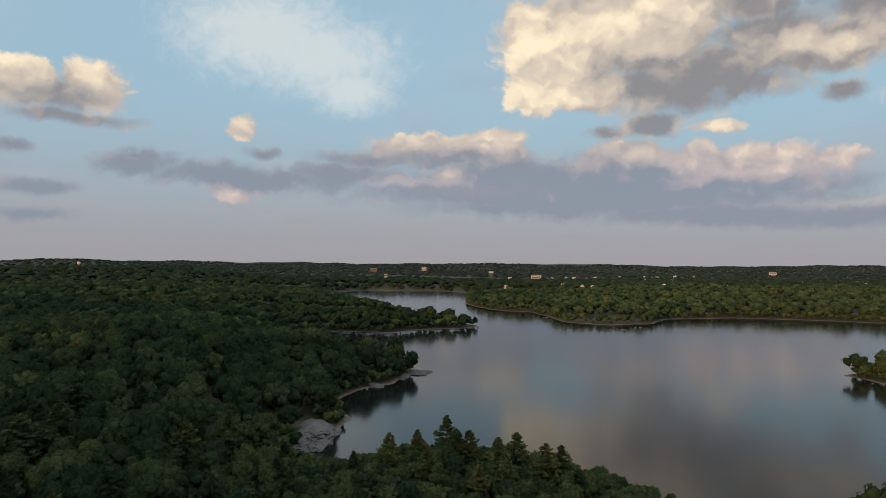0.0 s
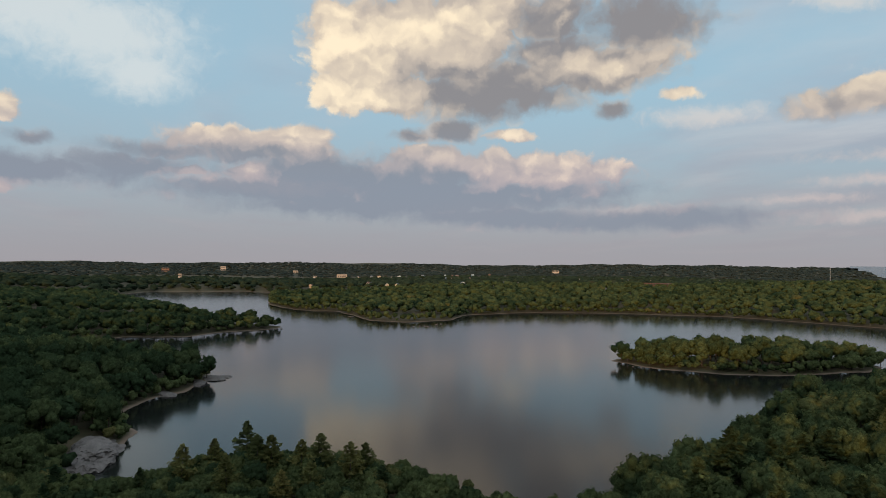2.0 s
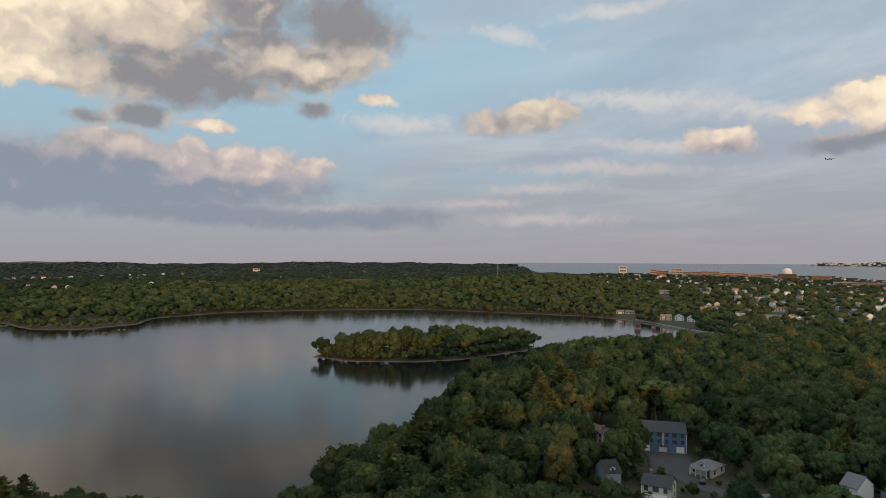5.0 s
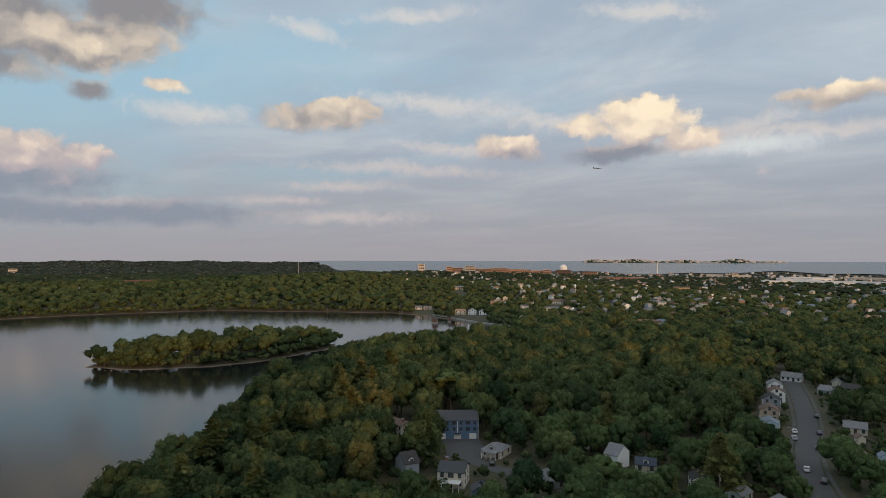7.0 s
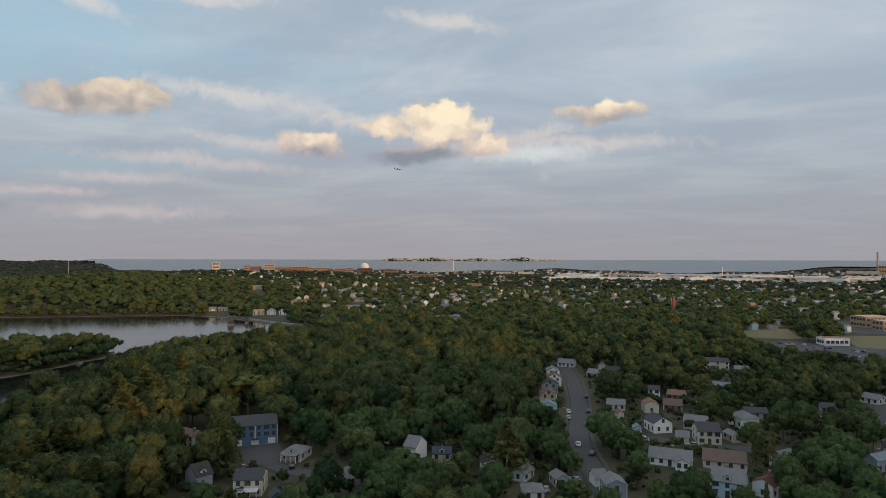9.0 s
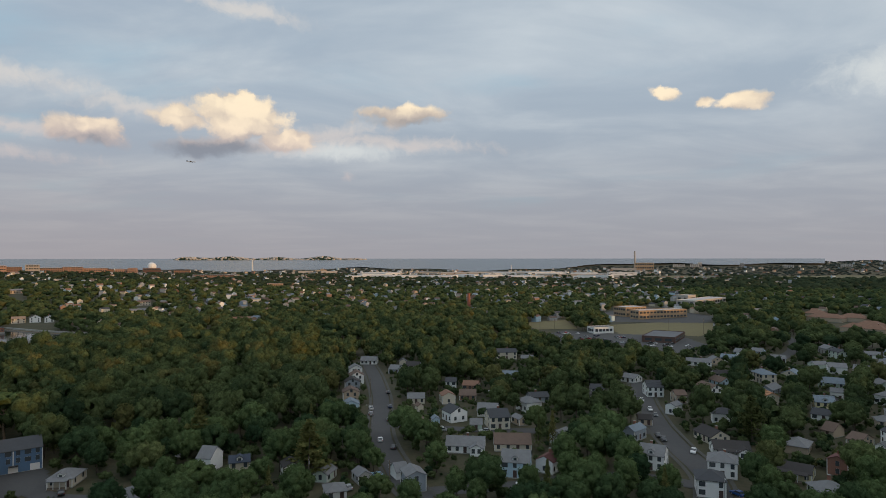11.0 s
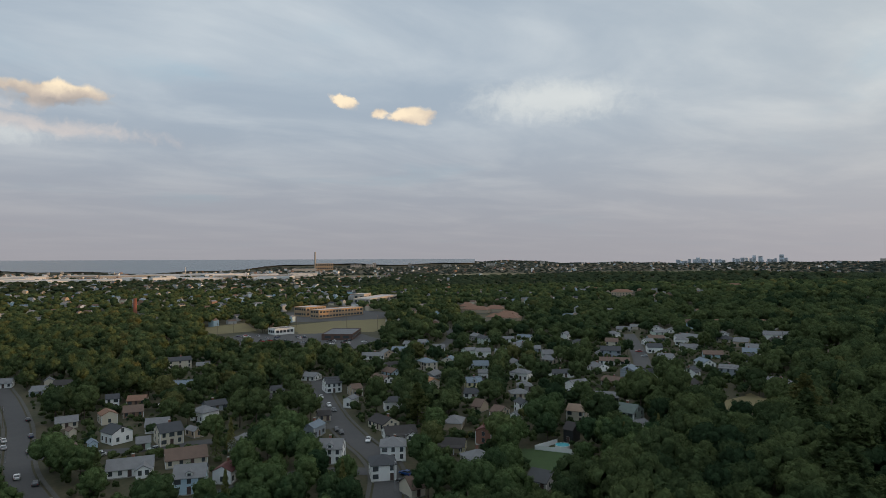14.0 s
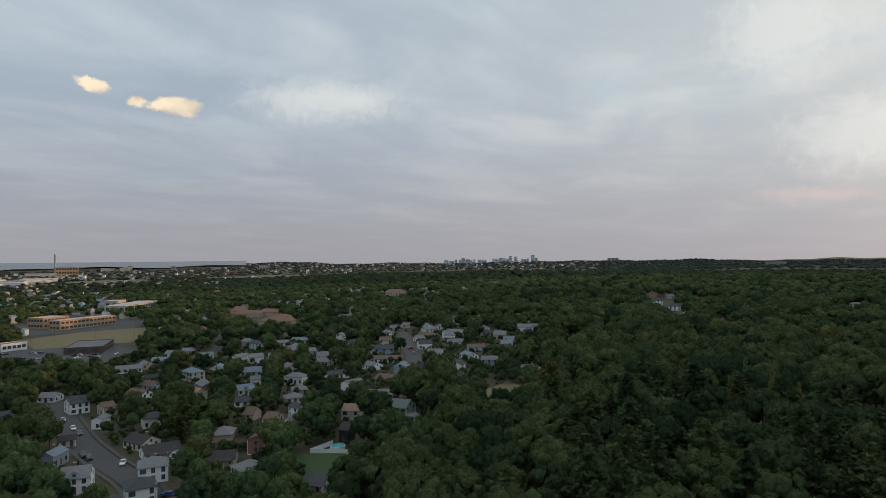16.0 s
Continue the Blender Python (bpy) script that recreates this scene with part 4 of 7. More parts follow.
house(330.8, -22.1, -94, 5.4, 5.6, 2.0, "white", "slate", "gable", "", "white house with dark roof")
house(308.5, -28.7, -95, 7.8, 7.9, 1.0, "brick", "brown", "gable", "", "brick-coloured bungalow with brown roof")
house(333.5, -32.9, -106, 8.0, 8.0, 1.0, "brick", "terracotta", "gable", "", "brick bungalow with red-brown roof")
house(252.4, -26.8, -96, 4.6, 4.8, 1.0, "palegreen", "grey", "gable", "", "pale green bungalow with grey roof")
house(255.3, -35.6, -84, 8.0, 9.0, 2.0, "cream", "slate", "gable", "chimney", "cream two-storey house with slate roof")
house(259.5, -45.4, 20, 6.3, 3.9, 1.0, "tan", "grey", "gable", "", "small tan bungalow with grey roof")
house(226.6, -20.4, -99, 13.4, 9.0, 1.0, "white", "grey", "gable", "ell", "white ranch house with grey roof and front ell")
house(227.9, -37.1, -95, 12.8, 9.0, 1.0, "cream", "brown", "gable", "", "long cream ranch house with dark brown roof")
house(201.5, -34.2, -106, 8.8, 9.0, 2.0, "sky", "grey", "gable", "dormer", "light blue two-storey house with grey roof")
house(204.2, -45.5, -37, 8.4, 5.7, 1.6, "white", "maroon", "gable", "chimney", "white cottage with steep dark red roof")
house(232.5, -55.9, -44, 7.4, 4.6, 1.6, "white", "grey", "gable", "", "white cottage between two dark evergreens")
house(435.5, -66.9, -91, 13.5, 8.0, 2.0, "cream", "slate", "gable", "", "cream two-storey house with dark roof")
house(362.0, -57.5, -105, 10.6, 8.0, 1.0, "white", "bluegrey", "gable", "", "white ranch house with blue-grey roof")
house(423.7, -79.2, -101, 7.9, 7.0, 1.0, "tan", "grey", "gable", "", "small tan house with grey roof")
house(321.3, -95.8, -101, 6.6, 7.4, 1.0, "white", "slate", "gable", "", "white ranch house with slate roof")
house(205.7, -80.0, -121, 7.8, 9.1, 2.0, "white", "grey", "gable", "dormer chimney", "white two-storey house with grey roof")
house(236.6, -84.7, -50, 8.2, 5.1, 1.6, "greyblue", "bluegrey", "gable", "chimney", "blue-grey house with low side wing")
house(312.9, -121.8, -97, 7.8, 9.7, 2.0, "white", "slate", "gable", "", "tall white house with dark roof")
house(351.8, -124.7, -140, 8.3, 8.0, 1.0, "white", "grey", "gable", "", "white ranch house with grey roof")
house(297.0, -127.9, -93, 5.1, 7.2, 1.6, "tan", "brown", "gable", "", "tan house with brown roof")
house(274.1, -115.9, -48, 6.6, 4.4, 1.6, "white", "grey", "gable", "", "white gabled house among trees")
house(257.3, -96.4, -101, 5.1, 6.1, 1.0, "tan", "dark", "gable", "", "tan bungalow with dark roof")
house(216.8, -111.4, -105, 11.7, 9.0, 1.0, "white", "dark", "gable", "porch ell", "white corner bungalow with dark roof and bay porch")
house(196.7, -98.7, -117, 8.3, 8.4, 2.0, "white", "grey", "hip", "", "white house with grey hip roof")
house(181.5, -87.3, -110, 7.6, 8.4, 2.0, "white", "slate", "hip", "", "white house with slate roof beside parked cars")
house(164.1, -88.5, -88, 4.5, 7.2, 1.0, "cream", "brown", "gable", "", "house with plain brown roof")
house(192.6, -120.0, -130, 9.3, 8.0, 1.0, "yellow", "dark", "gable", "porch", "pale yellow bungalow with green awnings")
house(193.9, -135.7, -53, 7.8, 5.8, 2.0, "redbrick", "maroon", "gable", "chimney", "red brick house with steep brown roof")
house(292.3, -169.3, -10, 8.0, 5.8, 1.6, "cream", "orange", "gable", "", "cream house with bright orange roof")
house(272.9, -182.8, -114, 7.8, 8.0, 2.0, "yellow", "bluegrey", "gable", "dormer", "pale yellow house with blue-grey roof")
house(259.3, -174.4, -134, 9.2, 7.0, 1.0, "white", "slate", "gable", "", "long white house with slate roof")
house(295.9, -204.8, -125, 5.3, 5.5, 1.6, "white", "grey", "gable", "", "small white house among trees")
house(259.0, -205.0, -122, 7.1, 7.9, 1.0, "grey", "grey", "hip", "", "grey bungalow with hip roof")
house(235.6, -161.4, -154, 4.5, 7.3, 1.0, "tan", "brown", "gable", "", "low tan house with brown roof")
house(222.6, -162.6, -154, 5.2, 8.0, 1.0, "tan", "brown", "gable", "", "low house with brown roof")
house(213.5, -164.4, -58, 5.1, 3.5, 1.0, "white", "grey", "gable", "", "small white gabled house")
house(220.1, -173.5, -13, 7.7, 5.1, 2.0, "white", "slate", "gable", "", "white house with slate roof")
house(207.9, -153.4, -106, 4.1, 5.8, 1.0, "greyblue", "bluegrey", "gable", "", "low house with blue-grey roof")
house(196.1, -182.6, -147, 7.0, 8.7, 2.0, "cream", "tan2", "gable", "", "cream house with tan roof")
house(175.4, -160.4, -158, 3.7, 5.8, 2.0, "black", "dark", "gable", "", "black-clad house beside white fence")
house(181.0, -196.1, -161, 8.0, 10.0, 2.0, "sage", "green", "gable", "chimney", "sage green house with green-grey roof")
house(171.5, -190.7, -88, 6.6, 4.1, 1.0, "white", "grey", "gable", "", "small white house with grey roof")
house(146.9, -122.9, -156, 6.5, 9.0, 1.0, "grey", "charcoal", "gable", "", "house with long charcoal roof")
house(148.2, -181.1, -31, 4.0, 2.6, 1.0, "white", "grey", "gable", "", "white garage at the wood edge")
house(404.7, -187.6, -111, 14.9, 8.0, 1.0, "white", "grey", "gable", "", "white single-storey house with a grey roof")
house(409.8, -201.1, -6, 8.0, 8.1, 1.0, "tan", "grey", "gable", "", "tan single-storey house with a grey roof")
house(418.9, -215.0, -127, 9.3, 8.0, 1.0, "white", "bluegrey", "gable", "", "white single-storey house with a blue-grey roof")
house(439.4, -235.8, -142, 9.8, 8.0, 1.0, "white", "grey", "gable", "", "white single-storey house with a grey roof")
house(441.7, -248.0, -139, 7.4, 8.0, 1.0, "sky", "grey", "gable", "", "light blue single-storey house with a grey roof")
house(410.2, -243.7, -111, 8.5, 8.0, 1.0, "white", "grey", "gable", "", "white single-storey house with a grey roof")
house(363.7, -251.8, -117, 9.5, 9.0, 1.6, "white", "grey", "gable", "", "white one-and-a-half-storey house with a grey roof")
house(359.2, -264.5, -134, 8.9, 8.0, 1.0, "white", "grey", "gable", "", "white single-storey house with a grey roof")
house(374.7, -292.6, -142, 9.9, 8.0, 1.0, "white", "grey", "gable", "", "white single-storey house with a grey roof")
house(415.2, -329.1, -148, 11.8, 8.0, 1.0, "white", "bluegrey", "gable", "", "white single-storey house with a blue-grey roof")
house(357.6, -291.6, -123, 9.4, 8.0, 1.0, "greyblue", "grey", "gable", "", "grey-blue single-storey house with a grey roof")
house(331.6, -283.3, -123, 9.4, 8.0, 1.0, "palegreen", "grey", "gable", "", "pale green single-storey house with a grey roof")
house(415.7, -311.8, -127, 10.6, 8.0, 1.0, "white", "grey", "gable", "", "white single-storey house with a grey roof")
house(283.1, -294.3, -134, 18.0, 8.0, 1.0, "white", "brown", "gable", "", "white single-storey house with a brown roof")
house(303.4, -311.8, -136, 12.6, 9.0, 2.0, "greyblue", "slate", "gable", "", "grey-blue two-storey house with a slate roof")
house(331.7, -342.2, -136, 8.8, 8.8, 2.0, "cream", "brown", "gable", "", "cream two-storey house with a brown roof")
house(309.9, -308.8, -45, 5.9, 5.7, 1.0, "white", "grey", "gable", "", "white single-storey house with a grey roof")
house(323.1, -370.5, -109, 6.3, 8.0, 1.0, "white", "grey", "gable", "", "white single-storey house with a grey roof")
house(295.7, -344.7, -129, 9.5, 9.0, 1.6, "white", "slate", "gable", "", "white one-and-a-half-storey house with a slate roof")
house(268.1, -323.2, -152, 9.4, 8.0, 1.0, "white", "grey", "gable", "", "white single-storey house with a grey roof")
house(316.2, -408.3, -172, 16.4, 8.0, 1.0, "white", "grey", "gable", "", "white single-storey house with a grey roof")
house(253.4, -348.4, -136, 11.6, 8.0, 1.0, "sky", "brown", "gable", "", "light blue single-storey house with a brown roof")
house(307.1, -434.9, -55, 8.0, 8.0, 1.0, "white", "grey", "gable", "", "white single-storey house with a grey roof")
house(263.5, -392.9, -156, 9.1, 9.0, 1.6, "tan", "grey", "gable", "", "tan one-and-a-half-storey house with a grey roof")
house(247.8, -380.3, -147, 7.6, 7.7, 1.0, "brick", "grey", "gable", "", "brick-coloured single-storey house with a grey roof")
house(230.2, -350.3, -147, 7.0, 7.1, 1.0, "greyblue", "slate", "gable", "", "grey-blue single-storey house with a slate roof")
house(397.3, -424.4, -137, 11.9, 8.0, 1.0, "cream", "grey", "gable", "", "cream single-storey house with a grey roof")
house(374.2, -439.5, -50, 8.0, 10.7, 1.0, "white", "grey", "gable", "", "white single-storey house with a grey roof")
house(358.4, -440.0, -41, 8.0, 7.4, 1.0, "white", "grey", "gable", "", "white single-storey house with a grey roof")
house(402.8, -445.1, -138, 9.1, 8.0, 1.0, "cream", "grey", "gable", "", "cream single-storey house with a grey roof")
house(234.8, -679.3, -151, 11.0, 9.0, 2.0, "white", "slate", "gable", "", "white two-storey house with a slate roof")
house(200.7, -611.0, -72, 7.6, 7.5, 2.0, "white", "grey", "gable", "", "white two-storey house with a grey roof")
house(165.1, -582.0, -164, 12.4, 8.0, 1.0, "white", "brown", "gable", "", "white single-storey house with a brown roof")
house(294.0, -774.8, -69, 9.0, 12.7, 2.0, "brick", "brown", "gable", "", "brick-coloured two-storey house with a brown roof")
house(266.9, -720.3, -160, 10.4, 9.0, 2.0, "white", "slate", "gable", "", "white two-storey house with a slate roof")
house(276.7, -785.1, -161, 9.8, 8.0, 1.0, "cream", "grey", "gable", "", "cream single-storey house with a grey roof")
house(188.4, -576.3, -142, 6.0, 8.0, 1.0, "white", "grey", "gable", "", "white single-storey house with a grey roof")
house(99.6, -861.2, -173, 16.4, 9.0, 1.6, "white", "grey", "gable", "", "white one-and-a-half-storey house with a grey roof")
house(69.7, -666.6, -159, 14.7, 8.0, 1.0, "white", "grey", "gable", "", "white single-storey house with a grey roof")
house(63.2, -805.5, -176, 15.2, 9.0, 1.6, "white", "grey", "gable", "", "white one-and-a-half-storey house with a grey roof")
house(145.8, -549.2, -165, 9.6, 8.0, 1.0, "white", "bluegrey", "gable", "", "white single-storey house with a blue-grey roof")
house(197.1, -381.8, -153, 7.9, 8.0, 1.0, "white", "brown", "gable", "", "white single-storey house with a brown roof")
house(202.3, -433.2, -125, 4.5, 7.3, 1.0, "grey", "grey", "gable", "", "grey single-storey house with a grey roof")
house(697.0, 410.2, -60, 12.4, 9.0, 2.0, "cream", "tan2", "gable", "", "cream two-storey house with a tan roof")
house(705.3, 397.6, 29, 9.0, 10.2, 2.0, "white", "grey", "gable", "", "white two-storey house with a grey roof")
house(705.0, 382.8, 28, 8.8, 8.7, 2.0, "white", "grey", "gable", "", "white two-storey house with a grey roof")
house(727.6, 494.9, -56, 8.8, 8.0, 1.0, "cream", "grey", "gable", "", "cream single-storey house with a grey roof")
house(734.5, 484.5, -47, 10.9, 8.0, 1.0, "cream", "tan2", "gable", "", "cream single-storey house with a tan roof")
house(1025.4, 607.1, -44, 18.0, 9.0, 2.0, "tan", "grey", "gable", "", "tan two-storey house with a grey roof")
house(1477.6, 751.0, -63, 18.0, 9.0, 2.0, "cream", "brown", "gable", "", "cream two-storey house with a brown roof")
house(802.4, 330.9, -68, 18.0, 9.0, 2.0, "yellow", "grey", "gable", "", "pale yellow two-storey house with a grey roof")
house(928.5, 374.5, -68, 17.2, 9.0, 2.0, "cream", "brown", "gable", "", "cream two-storey house with a brown roof")
house(679.5, 173.8, -76, 18.0, 9.0, 2.0, "white", "terracotta", "gable", "", "white two-storey house with a red-brown roof")
house(675.5, 158.5, -77, 15.5, 8.0, 1.0, "white", "grey", "gable", "", "white single-storey house with a grey roof")


# open ground before the houses on the lane and the tall oak behind them
FOOTPRINTS += [(202, 104, 172, 86, 6.0), (215, 128, 188, 110, 7.0), (203, 146, 184, 131, 5.0), (167, 118, 146, 102, 5.0), (169, 102, 146, 86, 6.0), (240, 146, 214, 130, 5.0)]


def fill_village(count):
    """More small houses standing among the trees between the streets."""
    rg = random.Random(44)
    words = {"white": "white", "cream": "cream", "grey": "grey", "tan": "tan", "sky": "light blue", "greyblue": "grey-blue", "palegreen": "pale green", "brick": "brown brick"}
    roofs = {"grey": "grey", "slate": "slate", "brown": "brown", "bluegrey": "blue-grey", "dark": "dark"}
    done = 0
    for _ in range(4000):
        if done == count:
            break
        az, r = rg.uniform(90, 149), math.sqrt(rg.uniform(205 ** 2, 600 ** 2))
        if r > 340 + 190 * blend(az, 112, 122) or (az < 96 and r < 260) or (az > 136 and r < 290) or (az > 128 and r < 250):
            continue
        x, y = r * math.sin(radians(az)), r * math.cos(radians(az))
        px, py = np.array([x]), np.array([y])
        if near_segments(px, py, PLOTS)[0] < 9.5 or near_segments(px, py, STREETS)[0] < 5.5:
            continue
        if any(edge_distance(px, py, o)[0] > -9 for o in CLEARINGS):
            continue
        wall, roof = rg.choice(list(words) + ["white"] * 7 + ["cream"] * 2), rg.choice(list(roofs) + ["grey"] * 3)
        tall = rg.choice((1.0, 1.0, 1.6, 2.0))
        house(x, y, -az + rg.choice((-60, -30, 0, 15, 40, 75)) + rg.uniform(-8, 8), rg.uniform(8, 12.5), rg.uniform(6.8, 8.5), tall, wall, roof, "gable" if rg.random() < 0.8 else "hip", "",
              words[wall] + {1.0: " single-storey", 1.6: " one-and-a-half-storey", 2.0: " two-storey"}[tall] + " house with a " + roofs[roof] + " roof", "plain")
        done += 1


def near_segments(x, y, segs):
    """Distance beyond the half width of the nearest of some strips (ax, ay, bx, by, half)."""
    best = np.full(x.shape, 1e9)
    for ax, ay, bx, by, half in segs:
        ex, ey = bx - ax, by - ay
        t = np.clip(((x - ax) * ex + (y - ay) * ey) / (ex * ex + ey * ey + 1e-9), 0, 1)
        best = np.minimum(best, np.hypot(x - ax - t * ex, y - ay - t * ey) - half)
    return best


fill_village(52)

# ---- woods ----
rng = np.random.default_rng(7)


def card_cloud(centres, radii, outs, per, size, rg):
    """Small sprays of leaves over the outer sides of clumps, facing outwards."""
    n = len(centres) * per
    d = rg.normal(size=(n, 3)) * 0.75 + np.repeat(outs, per, 0) * 0.9
    d /= np.linalg.norm(d, axis=1)[:, None]
    c = np.repeat(centres, per, 0) + d * np.repeat(radii, per)[:, None] * rg.uniform(0.78, 1.12, (n, 1))
    nrm = d + rg.normal(size=(n, 3)) * 0.30
    nrm /= np.linalg.norm(nrm, axis=1)[:, None]
    u = np.cross(nrm, rg.normal(size=(n, 3)))
    u /= np.linalg.norm(u, axis=1)[:, None]
    w = np.cross(nrm, u)
    s = size * rg.uniform(0.6, 1.25, (n, 1))
    v = np.stack([c - u * s - w * s * 0.5, c + u * s - w * s * 0.5, c + w * s], 1).reshape(-1, 3)
    return v, np.arange(n * 3).reshape(-1, 3)


def lump_crown(seed, clumps, sides, width=1.0, fringe=0, leaf=0.4, up_to=5.0):
    """Crown of a broadleaf tree about 15 m high, foot at the origin: a rounded, lobed dome of leafy clumps, with sprays of leaves on each."""
    rg = np.random.default_rng(seed)
    vs, fs, n = [], [], 0
    lob = rg.uniform(0, 6, 2)
    cs, rs, outs = [], [], []
    side_r = 4.7 * width
    for k in range(clumps):
        up = 1 - 1.66 * (k + 0.5) / clumps
        a = k * 2.399963 + rg.uniform(0, 0.7)
        flat = math.sqrt(max(0.0, 1 - up * up))
        d = np.array([math.cos(a) * flat, math.sin(a) * flat, up])
        lobe = 1 + 0.15 * math.sin(2 * a + lob[0]) + 0.12 * math.sin(3 * a + lob[1])
        rad = 4.7 * math.sqrt(width * 3.1 / clumps) * rg.uniform(0.78, 1.25)
        shell = np.array([side_r * lobe, side_r * lobe, up_to if up > 0 else 5.6]) * rg.uniform(0.9, 1.1)
        c = np.array([0, 0, 9.0]) + d * np.maximum(shell - 0.55 * rad, 0.3)
        o = d + (0, 0, 0.25)
        o /= np.linalg.norm(o)
        u = np.cross(o, (0.31, 0.87, 0.13))
        u /= np.linalg.norm(u)
        w = np.cross(o, u)
        cs.append(c)
        rs.append(rad)
        outs.append(o)
        ring = [c + o * rad * rg.uniform(0.62, 0.85)]
        for lift, wide in ((0.34, 0.80), (-0.55, 1.02)):
            t0 = rg.uniform(0, 1)
            for q in range(sides):
                t = q * 6.2832 / sides + t0
                m = rad * wide * rg.uniform(0.66, 1.32)
                ring.append(c + (u * math.cos(t) + w * math.sin(t)) * m + o * rad * (lift + rg.uniform(-0.28, 0.28)))
        vs += ring
        for q in range(sides):
            r = (q + 1) % sides
            fs += [(n, n + 1 + q, n + 1 + r), (n + 1 + q, n + 1 + sides + q, n + 1 + sides + r), (n + 1 + q, n + 1 + sides + r, n + 1 + r)]
        n += len(ring)
    v, f = np.array(vs), np.array(fs)
    if fringe:
        cv, cf = card_cloud(np.array(cs), np.array(rs), np.array(outs), fringe, leaf, rg)
        f = np.concatenate([f, cf + len(v)])
        v = np.concatenate([v, cv])
    return v, f


def pine_crown(seed, whorls, per, size, top=18.0, base=6.0, spread=3.9):
    """Crown of a white pine: flat plumes in uneven tiers."""
    rg = np.random.default_rng(seed)
    vs, fs, n = [], [], 0
    for k in range(whorls):
        f = k / (whorls - 1)
        z = base + (top - base) * f ** 0.9
        reach = spread * (1 - f) ** 0.65 * rg.uniform(0.7, 1.15) + 0.5
        arms = rg.integers(3, 6)
        for j in range(arms):
            a = j * 6.283 / arms + rg.uniform(-0.5, 0.5) + k
            m = max(3, int(per * (0.4 + reach / spread)))
            t = rg.uniform(0.25, 1.0, (m, 1))
            side = rg.normal(size=(m, 1)) * 0.22 * reach * t
            c = np.concatenate([np.cos(a) * t * reach - np.sin(a) * side, np.sin(a) * t * reach + np.cos(a) * side, z + 0.12 * reach * t * t + rg.normal(size=(m, 1)) * 0.15], 1)
            nrm = np.stack([rg.normal(size=m) * 0.45, rg.normal(size=m) * 0.45, np.ones(m)], 1)
            u = np.cross(nrm, rg.normal(size=(m, 3)))
            u /= np.linalg.norm(u, axis=1)[:, None]
            w = np.cross(nrm, u)
            s = size * rg.uniform(0.7, 1.3, (m, 1))
            vs.append(np.stack([c - u * s - w * s * 0.4, c + u * s - w * s * 0.4, c + w * s * 0.8], 1).reshape(-1, 3))
            fs.append(np.arange(m * 3).reshape(-1, 3) + n)
            n += m * 3
    return np.concatenate(vs), np.concatenate(fs)


def spire_crown(seed, per, size, top=13.0, spread=2.6):
    """Narrow conical evergreen, drooping tiers."""
    rg = np.random.default_rng(seed)
    m = per
    f = rg.uniform(0, 1, m) ** 0.75
    z = 1.5 + (top - 1.5) * f
    a = rg.uniform(0, 6.283, m)
    reach = spread * (1 - f) * rg.uniform(0.55, 1.1, m) * (0.8 + 0.25 * np.sin(z * 3.1 + a * 2)) + 0.12
    c = np.stack([np.cos(a) * reach, np.sin(a) * reach, z], 1)
    nrm = np.stack([np.cos(a) * 0.7, np.sin(a) * 0.7, np.ones(m) * 0.8], 1) + rg.normal(size=(m, 3)) * 0.3
    u = np.cross(nrm, rg.normal(size=(m, 3)))
    u /= np.linalg.norm(u, axis=1)[:, None]
    w = np.cross(nrm, u)
    w /= np.linalg.norm(w, axis=1)[:, None]
    s = size * rg.uniform(0.6, 1.2, (m, 1))
    return np.stack([c - u * s - w * s * 0.5, c + u * s - w * s * 0.5, c + w * s], 1).reshape(-1, 3), np.arange(m * 3).reshape(-1, 3)


def joined(name, templates, pos, scale, turn, tone, mat, label, squash=None, category="woods"):
    """Many trees out of templates, joined into one object of woods."""
    vs, fs, ts, n = [], [], [], 0
    pick = rng.integers(0, len(templates), len(pos))
    for k, (tv, tf) in enumerate(templates):
        idx = np.where(pick == k)[0]
        if not len(idx):
            continue
        c, s = np.cos(turn[idx])[:, None], np.sin(turn[idx])[:, None]
        sc = scale[idx][:, None]
        hz = sc * (squash[idx][:, None] if squash is not None else 1.0)
        v = np.stack([(tv[None, :, 0] * c - tv[None, :, 1] * s) * sc, (tv[None, :, 0] * s + tv[None, :, 1] * c) * sc, tv[None, :, 2] * hz], -1)
        v += pos[idx][:, None, :]
        f = tf[None] + (np.arange(len(idx)) * len(tv))[:, None, None]
        vs.append(v.reshape(-1, 3))
        fs.append(f.reshape(-1, tf.shape[1]) + n)
        ts.append(np.repeat(tone[idx], len(tv)))
        n += len(idx) * len(tv)
    if not vs:
        return None
    return tagged(from_arrays(name, np.concatenate(vs), np.concatenate(fs), mat, True, np.concatenate(ts)), label, category, kind="stuff")


def village(az, r):
    """1 where houses and yards break up the woods."""
    v = blend(az, 80, 84) * blend(az, 137, 132) * blend(r, 540, 510)
    v = np.maximum(v, blend(az, 131, 134) * blend(az, 152, 149) * blend(r, 265, 290) * blend(r, 640, 600))
    v = np.maximum(v, blend(az, 48, 60) * blend(az, 126, 106) * blend(r, 600, 760))
    v = np.maximum(v, blend(az, 108, 114) * blend(az, 157, 150) * blend(r, 2000, 2400))
    return np.maximum(v, blend(az, 106, 124) * blend(az, 150, 138) * blend(r, 520, 600) * 0.45)


